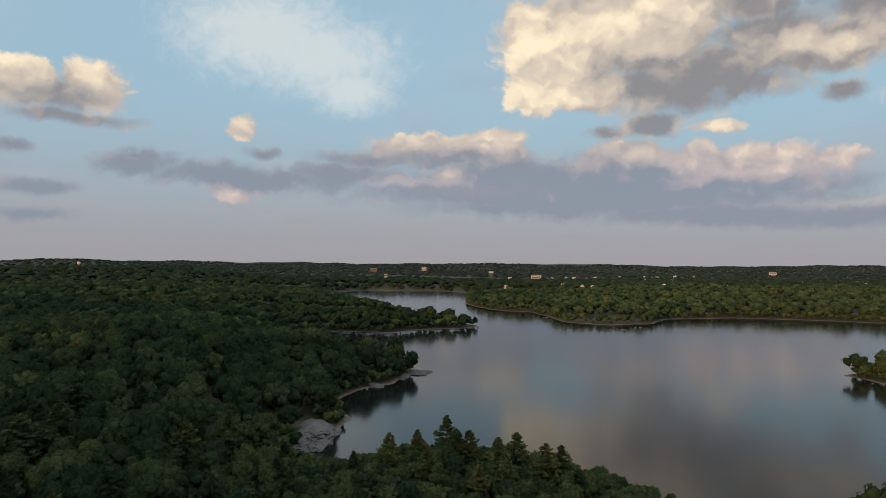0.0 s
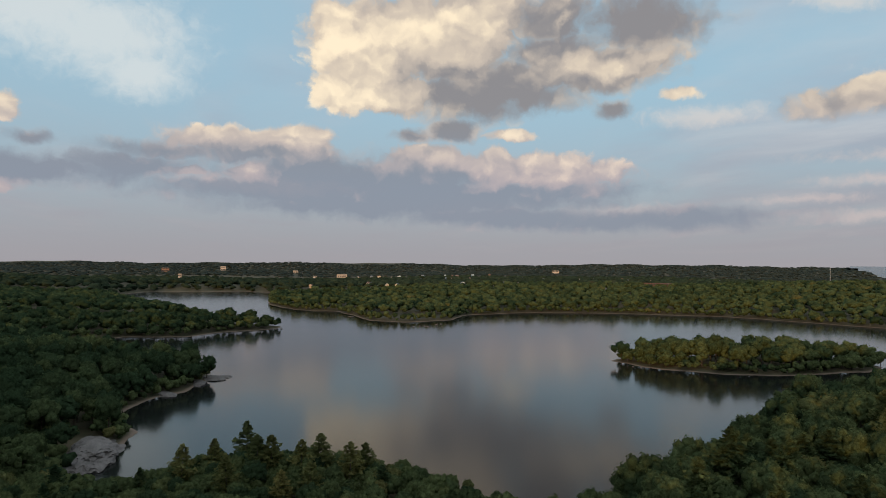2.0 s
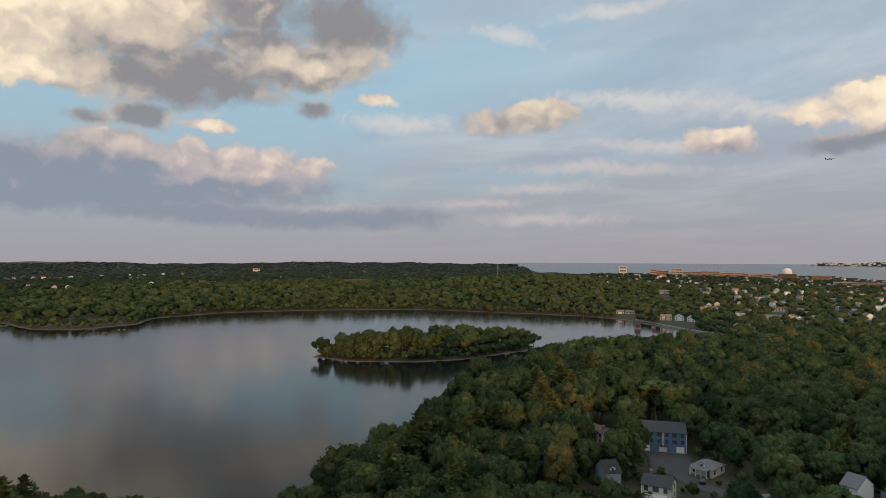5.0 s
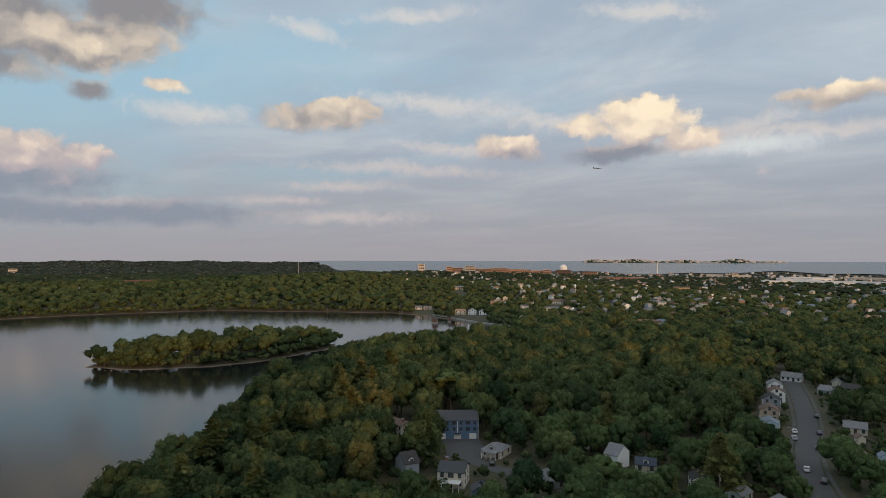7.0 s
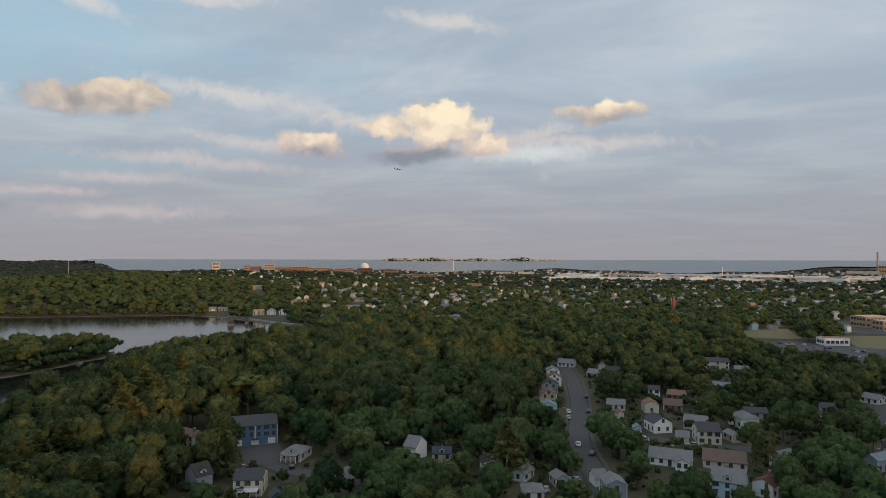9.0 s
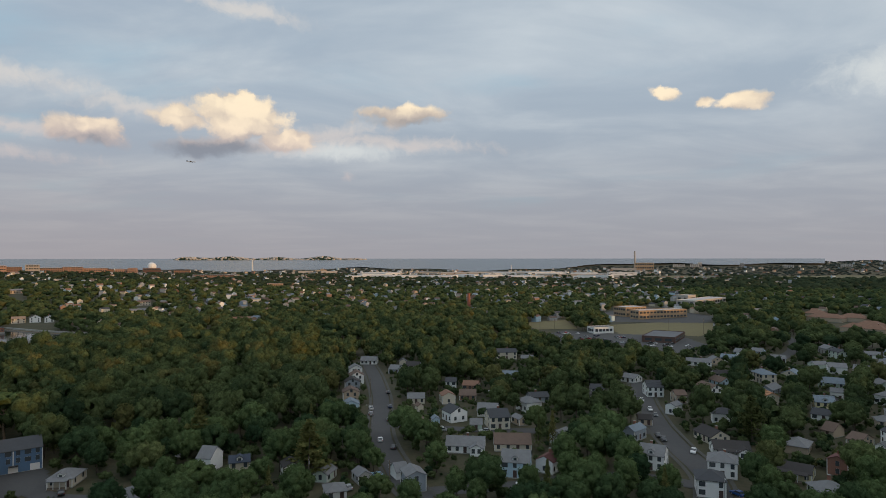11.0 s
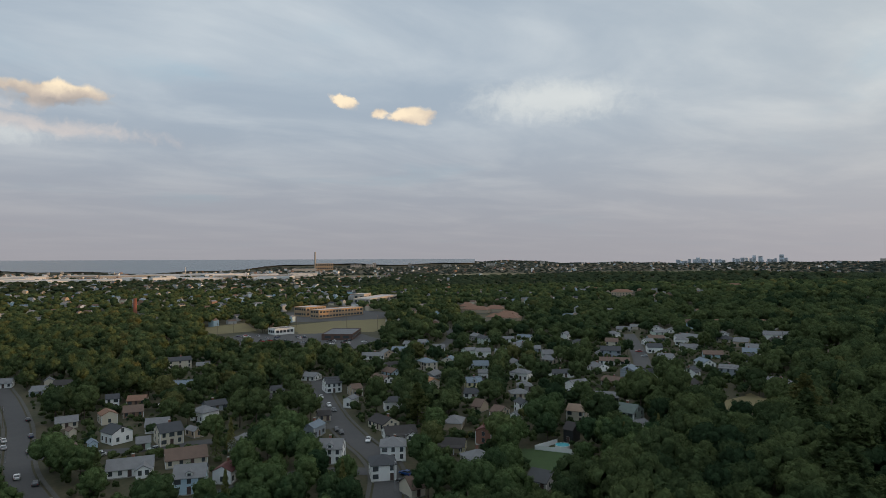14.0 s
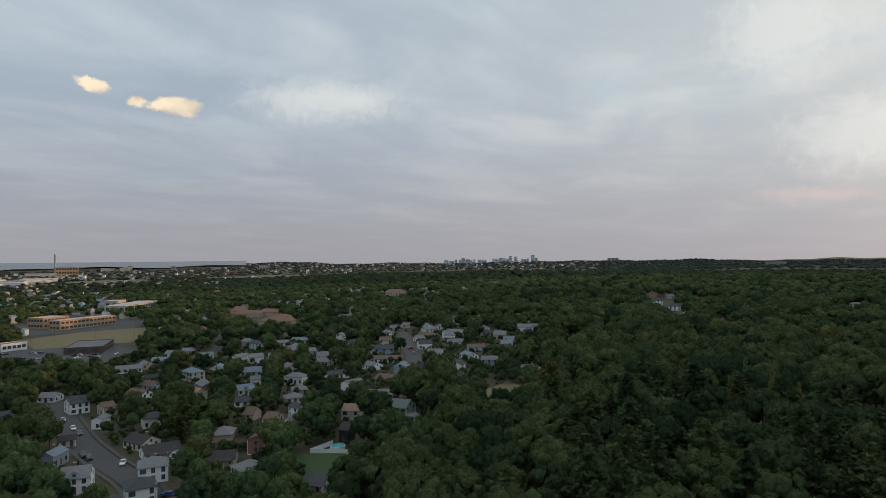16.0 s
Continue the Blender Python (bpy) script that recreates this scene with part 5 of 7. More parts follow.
def tree_sites(r0, r1, spacing, az0=-43.0, az1=181.0, margin=2.0, town_density=0.86):
    """Jittered sites for trees in a ring, off the water, streets, houses and clearings."""
    n = int(2 * r1 / spacing) + 1
    gx, gy = np.meshgrid(np.arange(-n // 2, n // 2 + 1), np.arange(-n // 2, n // 2 + 1))
    x = (gx + 0.5 * (gy % 2)).ravel() * spacing
    y = gy.ravel() * spacing * 0.87
    x = x + rng.uniform(-0.36, 0.36, len(x)) * spacing
    y = y + rng.uniform(-0.36, 0.36, len(y)) * spacing
    az, r = polar(x, y)
    az = np.where(az < -90, az + 360, az)
    ok = (r > r0) & (r <= r1) & (az > az0) & (az < az1) & (r < coast(az) - 170)
    # few trees among the sheds of the coastal flat
    ok &= ~((az > 85) & (az < 110) & (r > 2050) & (r < 2850) & (rng.uniform(0, 1, len(x)) > 0.2))
    x, y, az, r = x[ok], y[ok], az[ok], r[ok]
    ok = (rng.uniform(0, 1, len(x)) > village(az, r) * (1 - town_density))
    x, y = x[ok], y[ok]
    d = water_depth(x, y)
    ok = d < -margin
    for outline in CLEARINGS:
        for far in (1.0, 1.06, 1.12):
            ok &= edge_distance(x * far, y * far, outline) < 0
    if STREETS:
        ok &= (near_segments(x, y, STREETS) > 1.6) & (near_segments(x * 1.04, y * 1.04, STREETS) > -3.2)
    if FOOTPRINTS:
        ok &= near_segments(x, y, FOOTPRINTS) > 1.2
    x, y, d = x[ok], y[ok], d[ok]
    return np.stack([x, y, height(x, y, d) - 0.1], 1)


def clear_of_houses(sites):
    """Leaves out trees that stand on the plots of the scattered houses."""
    if not SCATTER or not len(sites):
        return sites
    s = np.array(SCATTER)
    keep = np.ones(len(sites), bool)
    for k in range(0, len(sites), 2000):
        p = sites[k:k + 2000]
        e = s[:, 2:4] - s[:, 0:2]
        t = np.clip(((p[:, None, 0] - s[None, :, 0]) * e[None, :, 0] + (p[:, None, 1] - s[None, :, 1]) * e[None, :, 1]) / (e ** 2).sum(1)[None], 0, 1)
        d = np.hypot(p[:, None, 0] - s[None, :, 0] - t * e[None, :, 0], p[:, None, 1] - s[None, :, 1] - t * e[None, :, 1]) - s[None, :, 4]
        keep[k:k + 2000] = d.min(1) > 0.5
    return sites[keep]

# ---- larger buildings, far town and skyline ----
def block(x, y, rot, w, d, h, wall, roof, label, category="building", rows=0, cols=0, name="building", base=None, parapet=0.5):
    """A flat-roofed building with rows of windows on its four sides."""
    z = ground_z(x, y) if base is None else base
    root = thing(name, pose(x, y, z, 0, 0, rot), label, category)
    part("wall", boxes((-w / 2, -d / 2, -3, w / 2, d / 2, h)), wall, root)
    part("roof", boxes((-w / 2 + 0.35, -d / 2 + 0.35, h, w / 2 - 0.35, d / 2 - 0.35, h + 0.12)), roof, root)
    if parapet:
        part("parapet", boxes((-w / 2 - 0.05, -d / 2 - 0.05, h, w / 2 + 0.05, -d / 2 + 0.3, h + parapet), (-w / 2 - 0.05, d / 2 - 0.3, h, w / 2 + 0.05, d / 2 + 0.05, h + parapet),
                              (-w / 2 - 0.05, -d / 2 + 0.3, h, -w / 2 + 0.3, d / 2 - 0.3, h + parapet), (w / 2 - 0.3, -d / 2 + 0.3, h, w / 2 + 0.05, d / 2 - 0.3, h + parapet)), wall, root)
    for k in range(rows):
        zz = h * (k + 0.35) / rows
        hh = h / rows * 0.42
        ww = w / max(cols, 1) * 0.68
        if cols:
            me = mesh_of("window", boxes((-ww / 2, -0.08, 0, ww / 2, 0.02, hh)), M_GLASS)
            for px in spread(cols, w, ww):
                part("window", me, None, root, at=pose(px, -d / 2 - 0.01, zz))
            n = max(1, int(cols * d / w))
            for side in (-1, 1):
                for py in spread(n, d, ww):
                    part("window", me, None, root, at=pose(side * (w / 2 + 0.01), py, zz, 0, 0, 90 * side))
    a = radians(rot)
    FOOTPRINTS.append((x - math.cos(a) * w / 2, y - math.sin(a) * w / 2, x + math.cos(a) * w / 2, y + math.sin(a) * w / 2, d / 2 + 4))
    r = math.hypot(x, y)
    FOOTPRINTS.append((x, y, x * (1 - 45 / r), y * (1 - 45 / r), w * 0.45))
    return root


M_TANBRICK = material("tan_brick", (0.42, 0.30, 0.19), 0.9, vary=0.6, scale=0.4, second=(0.34, 0.23, 0.14), bump=0.2)
M_DARKBRICK = material("dark_brick", (0.13, 0.075, 0.06), 0.9, vary=0.7, scale=0.4, bump=0.2)
M_PALEROOF = material("pale_membrane_roof", (0.50, 0.50, 0.50), 0.8, vary=0.6, scale=0.1)
M_GREYROOF = material("tarred_roof", (0.16, 0.165, 0.18), 0.85, vary=0.6, scale=0.1)
M_FARWALL = material("pale_render", (0.52, 0.47, 0.42), 0.85, vary=0.5, scale=0.05, per_object=0.25)
M_SHED = material("white_sheet_cladding", (0.74, 0.74, 0.74), 0.7, vary=0.4, scale=0.05, per_object=0.12)
# pale grey-blue of distance haze is put into the towers' base colour
M_TOWER = material("hazed_glass_tower", (0.60, 0.66, 0.74), 0.6, vary=0.4, scale=0.03, per_object=0.2)


def at_az(az, r):
    return r * math.sin(radians(az)), r * math.cos(radians(az))


school = block(744, -262, -70, 30, 22, 11, M_TANBRICK, M_PALEROOF, "tan brick two-storey school block", "school", 2, 7, "school")
block(712, -284, -73, 66, 16, 9.5, M_TANBRICK, M_PALEROOF, "long tan brick school wing with window bands", "school", 2, 14, "school")
block(905, -425, -48, 110, 26, 9, M_FARWALL, M_PALEROOF, "long pale low school with rooftop plant", "school", 1, 18, "school")
block(935, -415, -48, 26, 18, 13, M_FARWALL, M_PALEROOF, "pale school hall with raised roof", "school", 1, 4, "school")
block(528, -215, -33, 46, 26, 4.8, M_DARKBRICK, M_GREYROOF, "dark brick hall with a flat grey roof", "hall", 1, 6, "hall")
block(578, -176, -76, 20, 12, 5.5, M_TRIM, M_GREYROOF, "low white and brick pavilion", "pavilion", 1, 5, "pavilion")
for x, y, w in ((650, -440, 34), (640, -462, 26), (556, -412, 36), (575, -432, 24), (690, -455, 22)):
    house(x, y, 35, w, 15, 1.6, "tan", "terracotta", "hip", "", "apartment building with a broad red-brown hip roof")
for az, r, w in ((136.8, 960, 30), (145.6, 1060, 28), (141.3, 1180, 32)):
    x, y = at_az(az, r)
    house(x, y, -az, w, 14, 2.5, "tan", "terracotta", "hip", "", "large house with red-brown roof above the woods")
block(*at_az(32.4, 1420), -32, 82, 24, 9, M_DARKBRICK, M_GREYROOF, "red brick school on the hill across the lake", "school", 2, 16, "school")

# brick chimney
x, y = 874, -83
stack = thing("chimney", pose(x, y, ground_z(x, y)), "free-standing red brick factory chimney", "chimney")
part("shaft", tube(bmesh.new(), (0, 0, -1), (0, 0, 21), 2.4, 1.9, 10), material("stack_brick", (0.34, 0.13, 0.09), 0.9, vary=0.7, scale=0.6, bump=0.3), stack)
part("rim", tube(bmesh.new(), (0, 0, 21), (0, 0, 22), 2.3, 2.3, 10), M_BRICK, stack)
FOOTPRINTS.append((x, y, x * 0.94, y * 0.94, 4))

# mill district across the lake, in warm brick
far_rng = random.Random(21)
M_WARM = material("warm_brick", (0.36, 0.22, 0.16), 0.9, vary=0.6, scale=0.05, per_object=0.35)
for az, r, w, h in ((51.0, 2150, 60, 12), (56.0, 2500, 26, 28), (58.5, 2450, 22, 20), (59.2, 2480, 46, 16), (60.4, 2520, 40, 22), (61.5, 2550, 70, 14), (63.0, 2560, 60, 17), (64.4, 2600, 90, 15), (65.2, 2620, 60, 13), (66.5, 2620, 50, 14), (67.2, 2600, 30, 18)):
    block(*at_az(az, r), -az + far_rng.uniform(-8, 8), w, w * 0.5 + 8, h * 1.25, M_FARWALL if az in (51.0, 56.0, 60.4) else M_WARM, M_PALEROOF, "warm brick town block seen across the lake", "building", 3, int(w / 7), parapet=0)
tank = block(*at_az(68.6, 2700), -68, 62, 50, 22, M_DARKBRICK, M_GREYROOF, "brick power house under a white storage dome", "building", 2, 6, parapet=0)
bm = bmesh.new()
bmesh.ops.create_uvsphere(bm, u_segments=20, v_segments=10, radius=17, matrix=Matrix.Translation((0, 0, 28)) @ Matrix.Diagonal((1, 1, 0.95, 1)))
part("dome", bm, M_TRIM, tank, "white storage dome")
block(*at_az(70.9, 2650), -70, 58, 40, 19, M_WARM, M_GREYROOF, "square red brick building", "building", 3, 8, parapet=0)
block(*at_az(66.4, 2700), -66, 36, 30, 18, M_WARM, M_GREYROOF, "square red brick building", "building", 3, 5, parapet=0)
block(*at_az(73.4, 2250), -73, 130, 30, 11, M_WARM, M_PALEROOF, "long red brick mill", "mill", 2, 24, parapet=0)
block(*at_az(78.4, 1450), -78, 34, 18, 10, M_TANBRICK, M_GREYROOF, "tan brick apartment block among trees", "building", 3, 8, parapet=0)
for az, r, w, d, h in ((86.5, 2500, 90, 40, 8), (89.0, 2650, 60, 40, 8), (91.5, 2700, 120, 60, 10), (94.5, 2600, 150, 70, 10), (97.5, 2680, 200, 80, 11), (100.5, 2600, 120, 60, 11), (102.5, 2500, 80, 50, 9), (104.5, 2450, 110, 50, 9), (92.5, 2200, 60, 30, 7), (106.5, 2550, 90, 40, 8), (83.0, 2850, 70, 40, 9), (81.0, 2900, 60, 40, 9), (108.5, 2350, 60, 30, 8)):
    block(*at_az(az, r), -az + far_rng.uniform(-10, 10), w, d, h, M_FARWALL, M_PALEROOF, "long low warehouse with a pale flat roof", "warehouse", parapet=0)
for _ in range(34):
    az, r = far_rng.uniform(85.5, 109.5), far_rng.uniform(2150, 2750)
    block(*at_az(az, r), -az + far_rng.uniform(-25, 25), far_rng.uniform(40, 130), far_rng.uniform(25, 60), far_rng.uniform(7, 12), M_SHED, M_PALEROOF, "white industrial shed with a pale flat roof", "warehouse", parapet=0)
# power station by the marsh
px_, py_ = at_az(110.6, 3300)
plant = block(px_, py_, -110, 90, 50, 34, M_TANBRICK, M_PALEROOF, "tan power station beside the marsh", "power station", 2, 8, parapet=0)
part("flue", tube(bmesh.new(), (-45, 30, 0), (-45, 30, 92), 5, 3.6, 10), M_FARWALL, plant, "tall pale flue")
block(*at_az(108.9, 3250), -109, 120, 40, 11, M_FARWALL, M_PALEROOF, "long pale shed beside the marsh", "warehouse", parapet=0)
for az, r, w, h in ((113.4, 3640, 60, 15), (114.6, 3660, 44, 17), (115.0, 3680, 20, 26), (118.2, 3680, 22, 20), (121.5, 3680, 50, 13), (125.4, 3700, 50, 15), (130, 4000, 30, 18)):
    block(*at_az(az, r), -az, w, 30, h, M_FARWALL, M_PALEROOF, "pale waterfront apartment block", "building", 4, max(3, int(w / 9)), parapet=0)
# slender white standpipe and masts
for az, r, h, w, lab in ((76.5, 2900, 58, 3.2, "slender white standpipe above the town"), (45.2, 1750, 52, 0.9, "red and white radio mast"), (99.2, 2550, 40, 1.6, "grey steel mast above warehouses")):
    x, y = at_az(az, r)
    m = thing("mast", pose(x, y, ground_z(x, y)), lab, "mast")
    part("shaft", tube(bmesh.new(), (0, 0, -2), (0, 0, h), w, w * 0.6, 8), M_TRIM if "white st" in lab else M_STEEL, m)
    part("collar", tube(bmesh.new(), (0, 0, h * 0.92), (0, 0, h * 0.95), w * 1.5, w * 1.5, 8), M_STEEL, m)
x, y = at_az(-33.0, 2700)
m = thing("water_tower", pose(x, y, ground_z(x, y)), "slim tower with a round head on the western hill", "tower")
part("shaft", tube(bmesh.new(), (0, 0, -2), (0, 0, 36), 3.4, 3.0, 10), M_WARM, m)
part("head", tube(bmesh.new(), (0, 0, 27), (0, 0, 33), 5.5, 5.5, 12), M_TRIM, m)
for az, r, w, h in ((-36.4, 2650, 30, 9), (-35.6, 2640, 40, 12), (-34.6, 2660, 36, 14), (-34.0, 2650, 24, 10), (-5.0, 3300, 24, 22), (-9.5, 3000, 30, 16), (-8.4, 2100, 10, 22), (5.0, 2600, 40, 14), (24.0, 3100, 30, 16), (7.0, 2300, 50, 9), (1.0, 3000, 22, 12)):
    x, y = at_az(az, r)
    block(x, y, -az, w, 16, h, M_FARWALL if far_rng.random() < 0.7 else M_WARM, M_PALEROOF, "pale building above the distant woods", "building", 2, 4, parapet=0)
block(*at_az(168.6, 3600), -168, 90, 30, 18, M_FARWALL, M_PALEROOF, "long white hospital block above the woods", "building", 3, 12, parapet=0)
block(*at_az(156.0, 4300), -156, 70, 30, 20, M_FARWALL, M_PALEROOF, "pale block on the skyline", "building", 3, 8, parapet=0)

# city skyline
for k in range(26):
    az = 141.4 + 8.0 * (k / 25.0) + far_rng.uniform(-0.12, 0.12)
    if 144.9 < az < 145.6:
        continue
    h = far_rng.uniform(8, 24) + (26 if k in (18, 19, 24) else 0) + (9 if k in (5, 6, 8) else 0)
    x, y = at_az(az, 4800 + far_rng.uniform(-40, 40))
    w = far_rng.uniform(14, 34)
    block(x, y, -az + far_rng.uniform(-20, 20), w, w * 0.8, h + 10, M_TOWER, M_GREYROOF, "grey-blue office tower on the far city skyline", "tower", 6, 3, "office_tower", base=ground_z(x, y) - 4, parapet=0)


def headland():
    """Low peninsula out in the bay, dotted with pale houses."""
    azs, rs = np.arange(69.6, 87.4, 0.12), np.arange(4300, 4720, 30.0)

    def z(x, y):
        a, r = polar(x, y)
        prof = blend(a, 69.7, 71.0) * blend(a, 87.2, 84.0)
        bump = 0.6 + 0.25 * np.sin(a * 1.7) + 0.4 * np.exp(-((a - 82.8) / 0.9) ** 2) + 0.3 * np.exp(-((a - 73.5) / 2.0) ** 2) + 0.05 * np.sin(a * 23 + r)
        lie = blend(r, 4310, 4500) * blend(r, 4715, 4600)
        return blend(r, 2600, 4880) * 67 - 4 + prof * lie * 21 * bump

    v, f = polar_sheet(azs, rs, z)
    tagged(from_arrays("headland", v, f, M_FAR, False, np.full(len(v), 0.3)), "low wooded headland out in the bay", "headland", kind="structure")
    vs, fs, n = [], [], 0
    rg = np.random.default_rng(4)
    for _ in range(260):
        a, r = rg.uniform(70.3, 86.3), rg.uniform(4380, 4480)
        x, y = at_az(a, r)
        zz = float(z(np.array([x]), np.array([y]))[0])
        w, h = rg.uniform(4, 9), rg.uniform(4, 7)
        c = np.array([[x + sx * w, y + sy * w, zz + sz * h - 1] for sz in (0, 1) for sx, sy in ((-1, -1), (1, -1), (1, 1), (-1, 1))])
        vs.append(c)
        fs.append(np.array([(4, 5, 6, 7), (0, 1, 5, 4), (1, 2, 6, 5), (2, 3, 7, 6), (3, 0, 4, 7)]) + n)
        n += 8
    tagged(from_arrays("far_houses", np.concatenate(vs), np.concatenate(fs), M_FARWALL), "pale houses crowded on the headland", "houses", kind="stuff")


headland()


def town(name, n, r0, r1, az0, az1, seed, size, label, keep=0.25):
    """Far rows of small gabled houses, as stuff."""
    rg = np.random.default_rng(seed)
    groups = {}
    walls = ["white", "cream", "grey", "grey", "tan", "sky", "greyblue", "brick", "beige"]
    roofs = ["grey", "grey", "slate", "brown", "bluegrey", "terracotta"]
    r = np.sqrt(rg.uniform(r0 ** 2, r1 ** 2, n))
    az = rg.uniform(az0, az1, n)
    x, y = r * np.sin(np.radians(az)), r * np.cos(np.radians(az))
    ok = (village(az, r) > keep) & (r < coast(az) - 170) & (water_depth(x, y) < -14)
    for outline in CLEARINGS:
        ok &= edge_distance(x, y, outline) < 4
    ok &= near_segments(x, y, FOOTPRINTS) > 4
    x, y = x[ok], y[ok]
    z = height(x, y)
    for k in range(len(x)):
        w, d, h = rg.uniform(4.0, 7.0) * size, rg.uniform(3.4, 4.6) * size, rg.choice([3.2, 5.8, 6.4, 8.5]) * (0.6 + 0.4 * size)
        a = rg.uniform(0, 3.14)
        top = h + d * rg.uniform(0.5, 0.8)
        p = np.array([(-w, -d, -2), (w, -d, -2), (w, d, -2), (-w, d, -2), (-w, -d, h), (w, -d, h), (w, d, h), (-w, d, h), (-w, 0, top), (w, 0, top)])
        q = np.stack([p[:, 0] * math.cos(a) - p[:, 1] * math.sin(a) + x[k], p[:, 0] * math.sin(a) + p[:, 1] * math.cos(a) + y[k], p[:, 2] + z[k]], 1)
        for key, faces in ((WALLS[walls[rg.integers(len(walls))]], ((0, 1, 5, 4), (1, 2, 6, 5), (2, 3, 7, 6), (3, 0, 4, 7), (4, 8, 7, 7), (5, 6, 9, 9))), (ROOFS[roofs[rg.integers(len(roofs))]], ((4, 5, 9, 8), (6, 7, 8, 9)))):
            g = groups.setdefault(key.name, (key, [], [], [0]))
            g[1].append(q)
            g[2].append(np.array(faces) + g[3][0])
            g[3][0] += 10
        near_by = r1 < 1400
        SCATTER.append((x[k], y[k], x[k] * (0.962 if near_by else 0.98), y[k] * (0.962 if near_by else 0.98), w * 0.8))
    for nm, (mat, vs, fs, _) in groups.items():
        V, F = np.concatenate(vs), np.concatenate(fs)
        me = bpy.data.meshes.new(name)
        me.from_pydata(V.tolist(), [], [[a for i, a in enumerate(f) if a not in f[:i]] for f in F.tolist()])
        me.materials.append(mat)
        tagged(new(name, me), label, "houses", kind="stuff")


SCATTER = []
town("far_houses", 720, 600, 1300, 62, 165, 31, 0.78, "small gabled houses scattered among town trees")
town("far_houses", 800, 1300, 2600, 52, 122, 32, 0.9, "small pale houses of the distant town")
town("far_houses", 330, 2400, 4500, 108, 156, 34, 1.0, "pale houses and sheds of the far suburbs")
town("far_houses", 240, 1250, 2600, 2, 50, 35, 0.9, "houses scattered in the woods across the lake", -1)
town("far_houses", 420, 2600, 3400, 47, 112, 33, 1.1, "pale houses near the coast")

NEAR_T = [lump_crown(s, 26, 6, w, 26, 0.34, h) for s, w, h in ((1, 1.0, 5.0), (2, 1.25, 4.6), (3, 0.85, 5.8), (4, 1.15, 4.8), (5, 1.05, 5.4))]
MID_T = [lump_crown(s, 17, 5, w, 13, 0.46, h) for s, w, h in ((11, 1.0, 5.0), (12, 1.15, 4.6), (13, 0.85, 5.8), (14, 1.05, 5.2))]
MID2_T = [lump_crown(s, 11, 4, w, 6, 0.65, 5.0) for s, w in ((16, 1.0), (17, 1.15), (18, 0.85))]
FAR_T = [lump_crown(s, 6, 4, w) for s, w in ((21, 1.05), (22, 1.2), (23, 0.95))]
FARTHER_T = [lump_crown(s, 2, 4, 1.2) for s in (41, 42, 43)]
BOLE = np.array([(math.cos(a) * r, math.sin(a) * r, z) for r, z in ((0.34, -0.8), (0.2, 9.0)) for a in (0.0, 2.1, 4.2)])
BOLE_T = [(BOLE, np.array([(0, 1, 4), (0, 4, 3), (1, 2, 5), (1, 5, 4), (2, 0, 3), (2, 3, 5)]))]
PINE_T = [pine_crown(s, 15, 18, 0.78, 19.0, 4.0, 6.4) for s in (31, 32, 33)]


def grow(name, sites, templates, mat, label, lo, hi, tall=1.0):
    sites = clear_of_houses(sites)
    n = len(sites)
    az, r = polar(sites[:, 0], sites[:, 1])
    size = rng.uniform(lo, hi, n) * (1 - village(az, r) * np.where(r < 280, 0.15, 0.24))
    # scrubby trees on the rocky point and low growth at the water's edge
    point = (np.abs(sites[:, 0]) < 75) & (sites[:, 1] > 120) & (sites[:, 1] < 245)
    size = np.where(point, size * 0.56, size)
    # shade painted into the north-west shore's tone, sunlit yellow between the lake and village
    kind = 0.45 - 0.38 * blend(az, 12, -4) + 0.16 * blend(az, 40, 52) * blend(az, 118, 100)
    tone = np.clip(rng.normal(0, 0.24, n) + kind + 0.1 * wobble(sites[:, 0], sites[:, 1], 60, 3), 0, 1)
    # lower growth towards the water
    shore = -water_depth(sites[:, 0], sites[:, 1])
    size = size * (0.74 + 0.26 * blend(shore, 1.0, 12.0))
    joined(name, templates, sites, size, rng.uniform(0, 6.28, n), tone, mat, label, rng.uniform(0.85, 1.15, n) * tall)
    near = r < 700
    if near.any() and templates is not PINE_T:
        joined("tree_trunks", BOLE_T, sites[near], size[near], rng.uniform(0, 6.28, near.sum()), tone[near], M_BARK, "brown trunks standing in the woods", None, "tree trunks")


def trunk_mesh(name, top, r0, mat, limbs, seed):
    """Tapered, slightly bent trunk with forking limbs."""
    rg = random.Random(seed)
    bm = bmesh.new()
    p = Vector((0, 0, -0.6))
    n = 4
    for k in range(n):
        q = Vector((rg.uniform(-0.25, 0.25), rg.uniform(-0.25, 0.25), top * (k + 1) / n))
        tube(bm, p, q, r0 * (1 - 0.2 * k), r0 * (0.8 - 0.2 * k), 7)
        p = q
    for k in range(limbs):
        a, z = k * 2.4 + rg.uniform(-0.4, 0.4), top * rg.uniform(0.45, 0.95)
        e = Vector((math.cos(a), math.sin(a), 0)) * rg.uniform(2.0, 3.6) + Vector((0, 0, z + rg.uniform(1.8, 3.6)))
        m = (Vector((0, 0, z)) + e) / 2 + Vector((math.cos(a) * 0.5, math.sin(a) * 0.5, -0.2))
        tube(bm, (0, 0, z), m, r0 * 0.42, r0 * 0.28, 5)
        tube(bm, m, e, r0 * 0.28, r0 * 0.1, 5)
    return mesh_of(name, bm, mat)


def plain_mesh(name, template, mat):
    ob = from_arrays(name, template[0], template[1], mat, True)
    me = ob.data
    bpy.data.objects.remove(ob)
    return me


def tree_kind(name, crown, trunk, label):
    t = thing(name, pose(0, 0, -500), label, "tree", "trees of the village and shore")
    part("trunk", trunk, None, t)
    part("crown", crown, None, t)
    return t


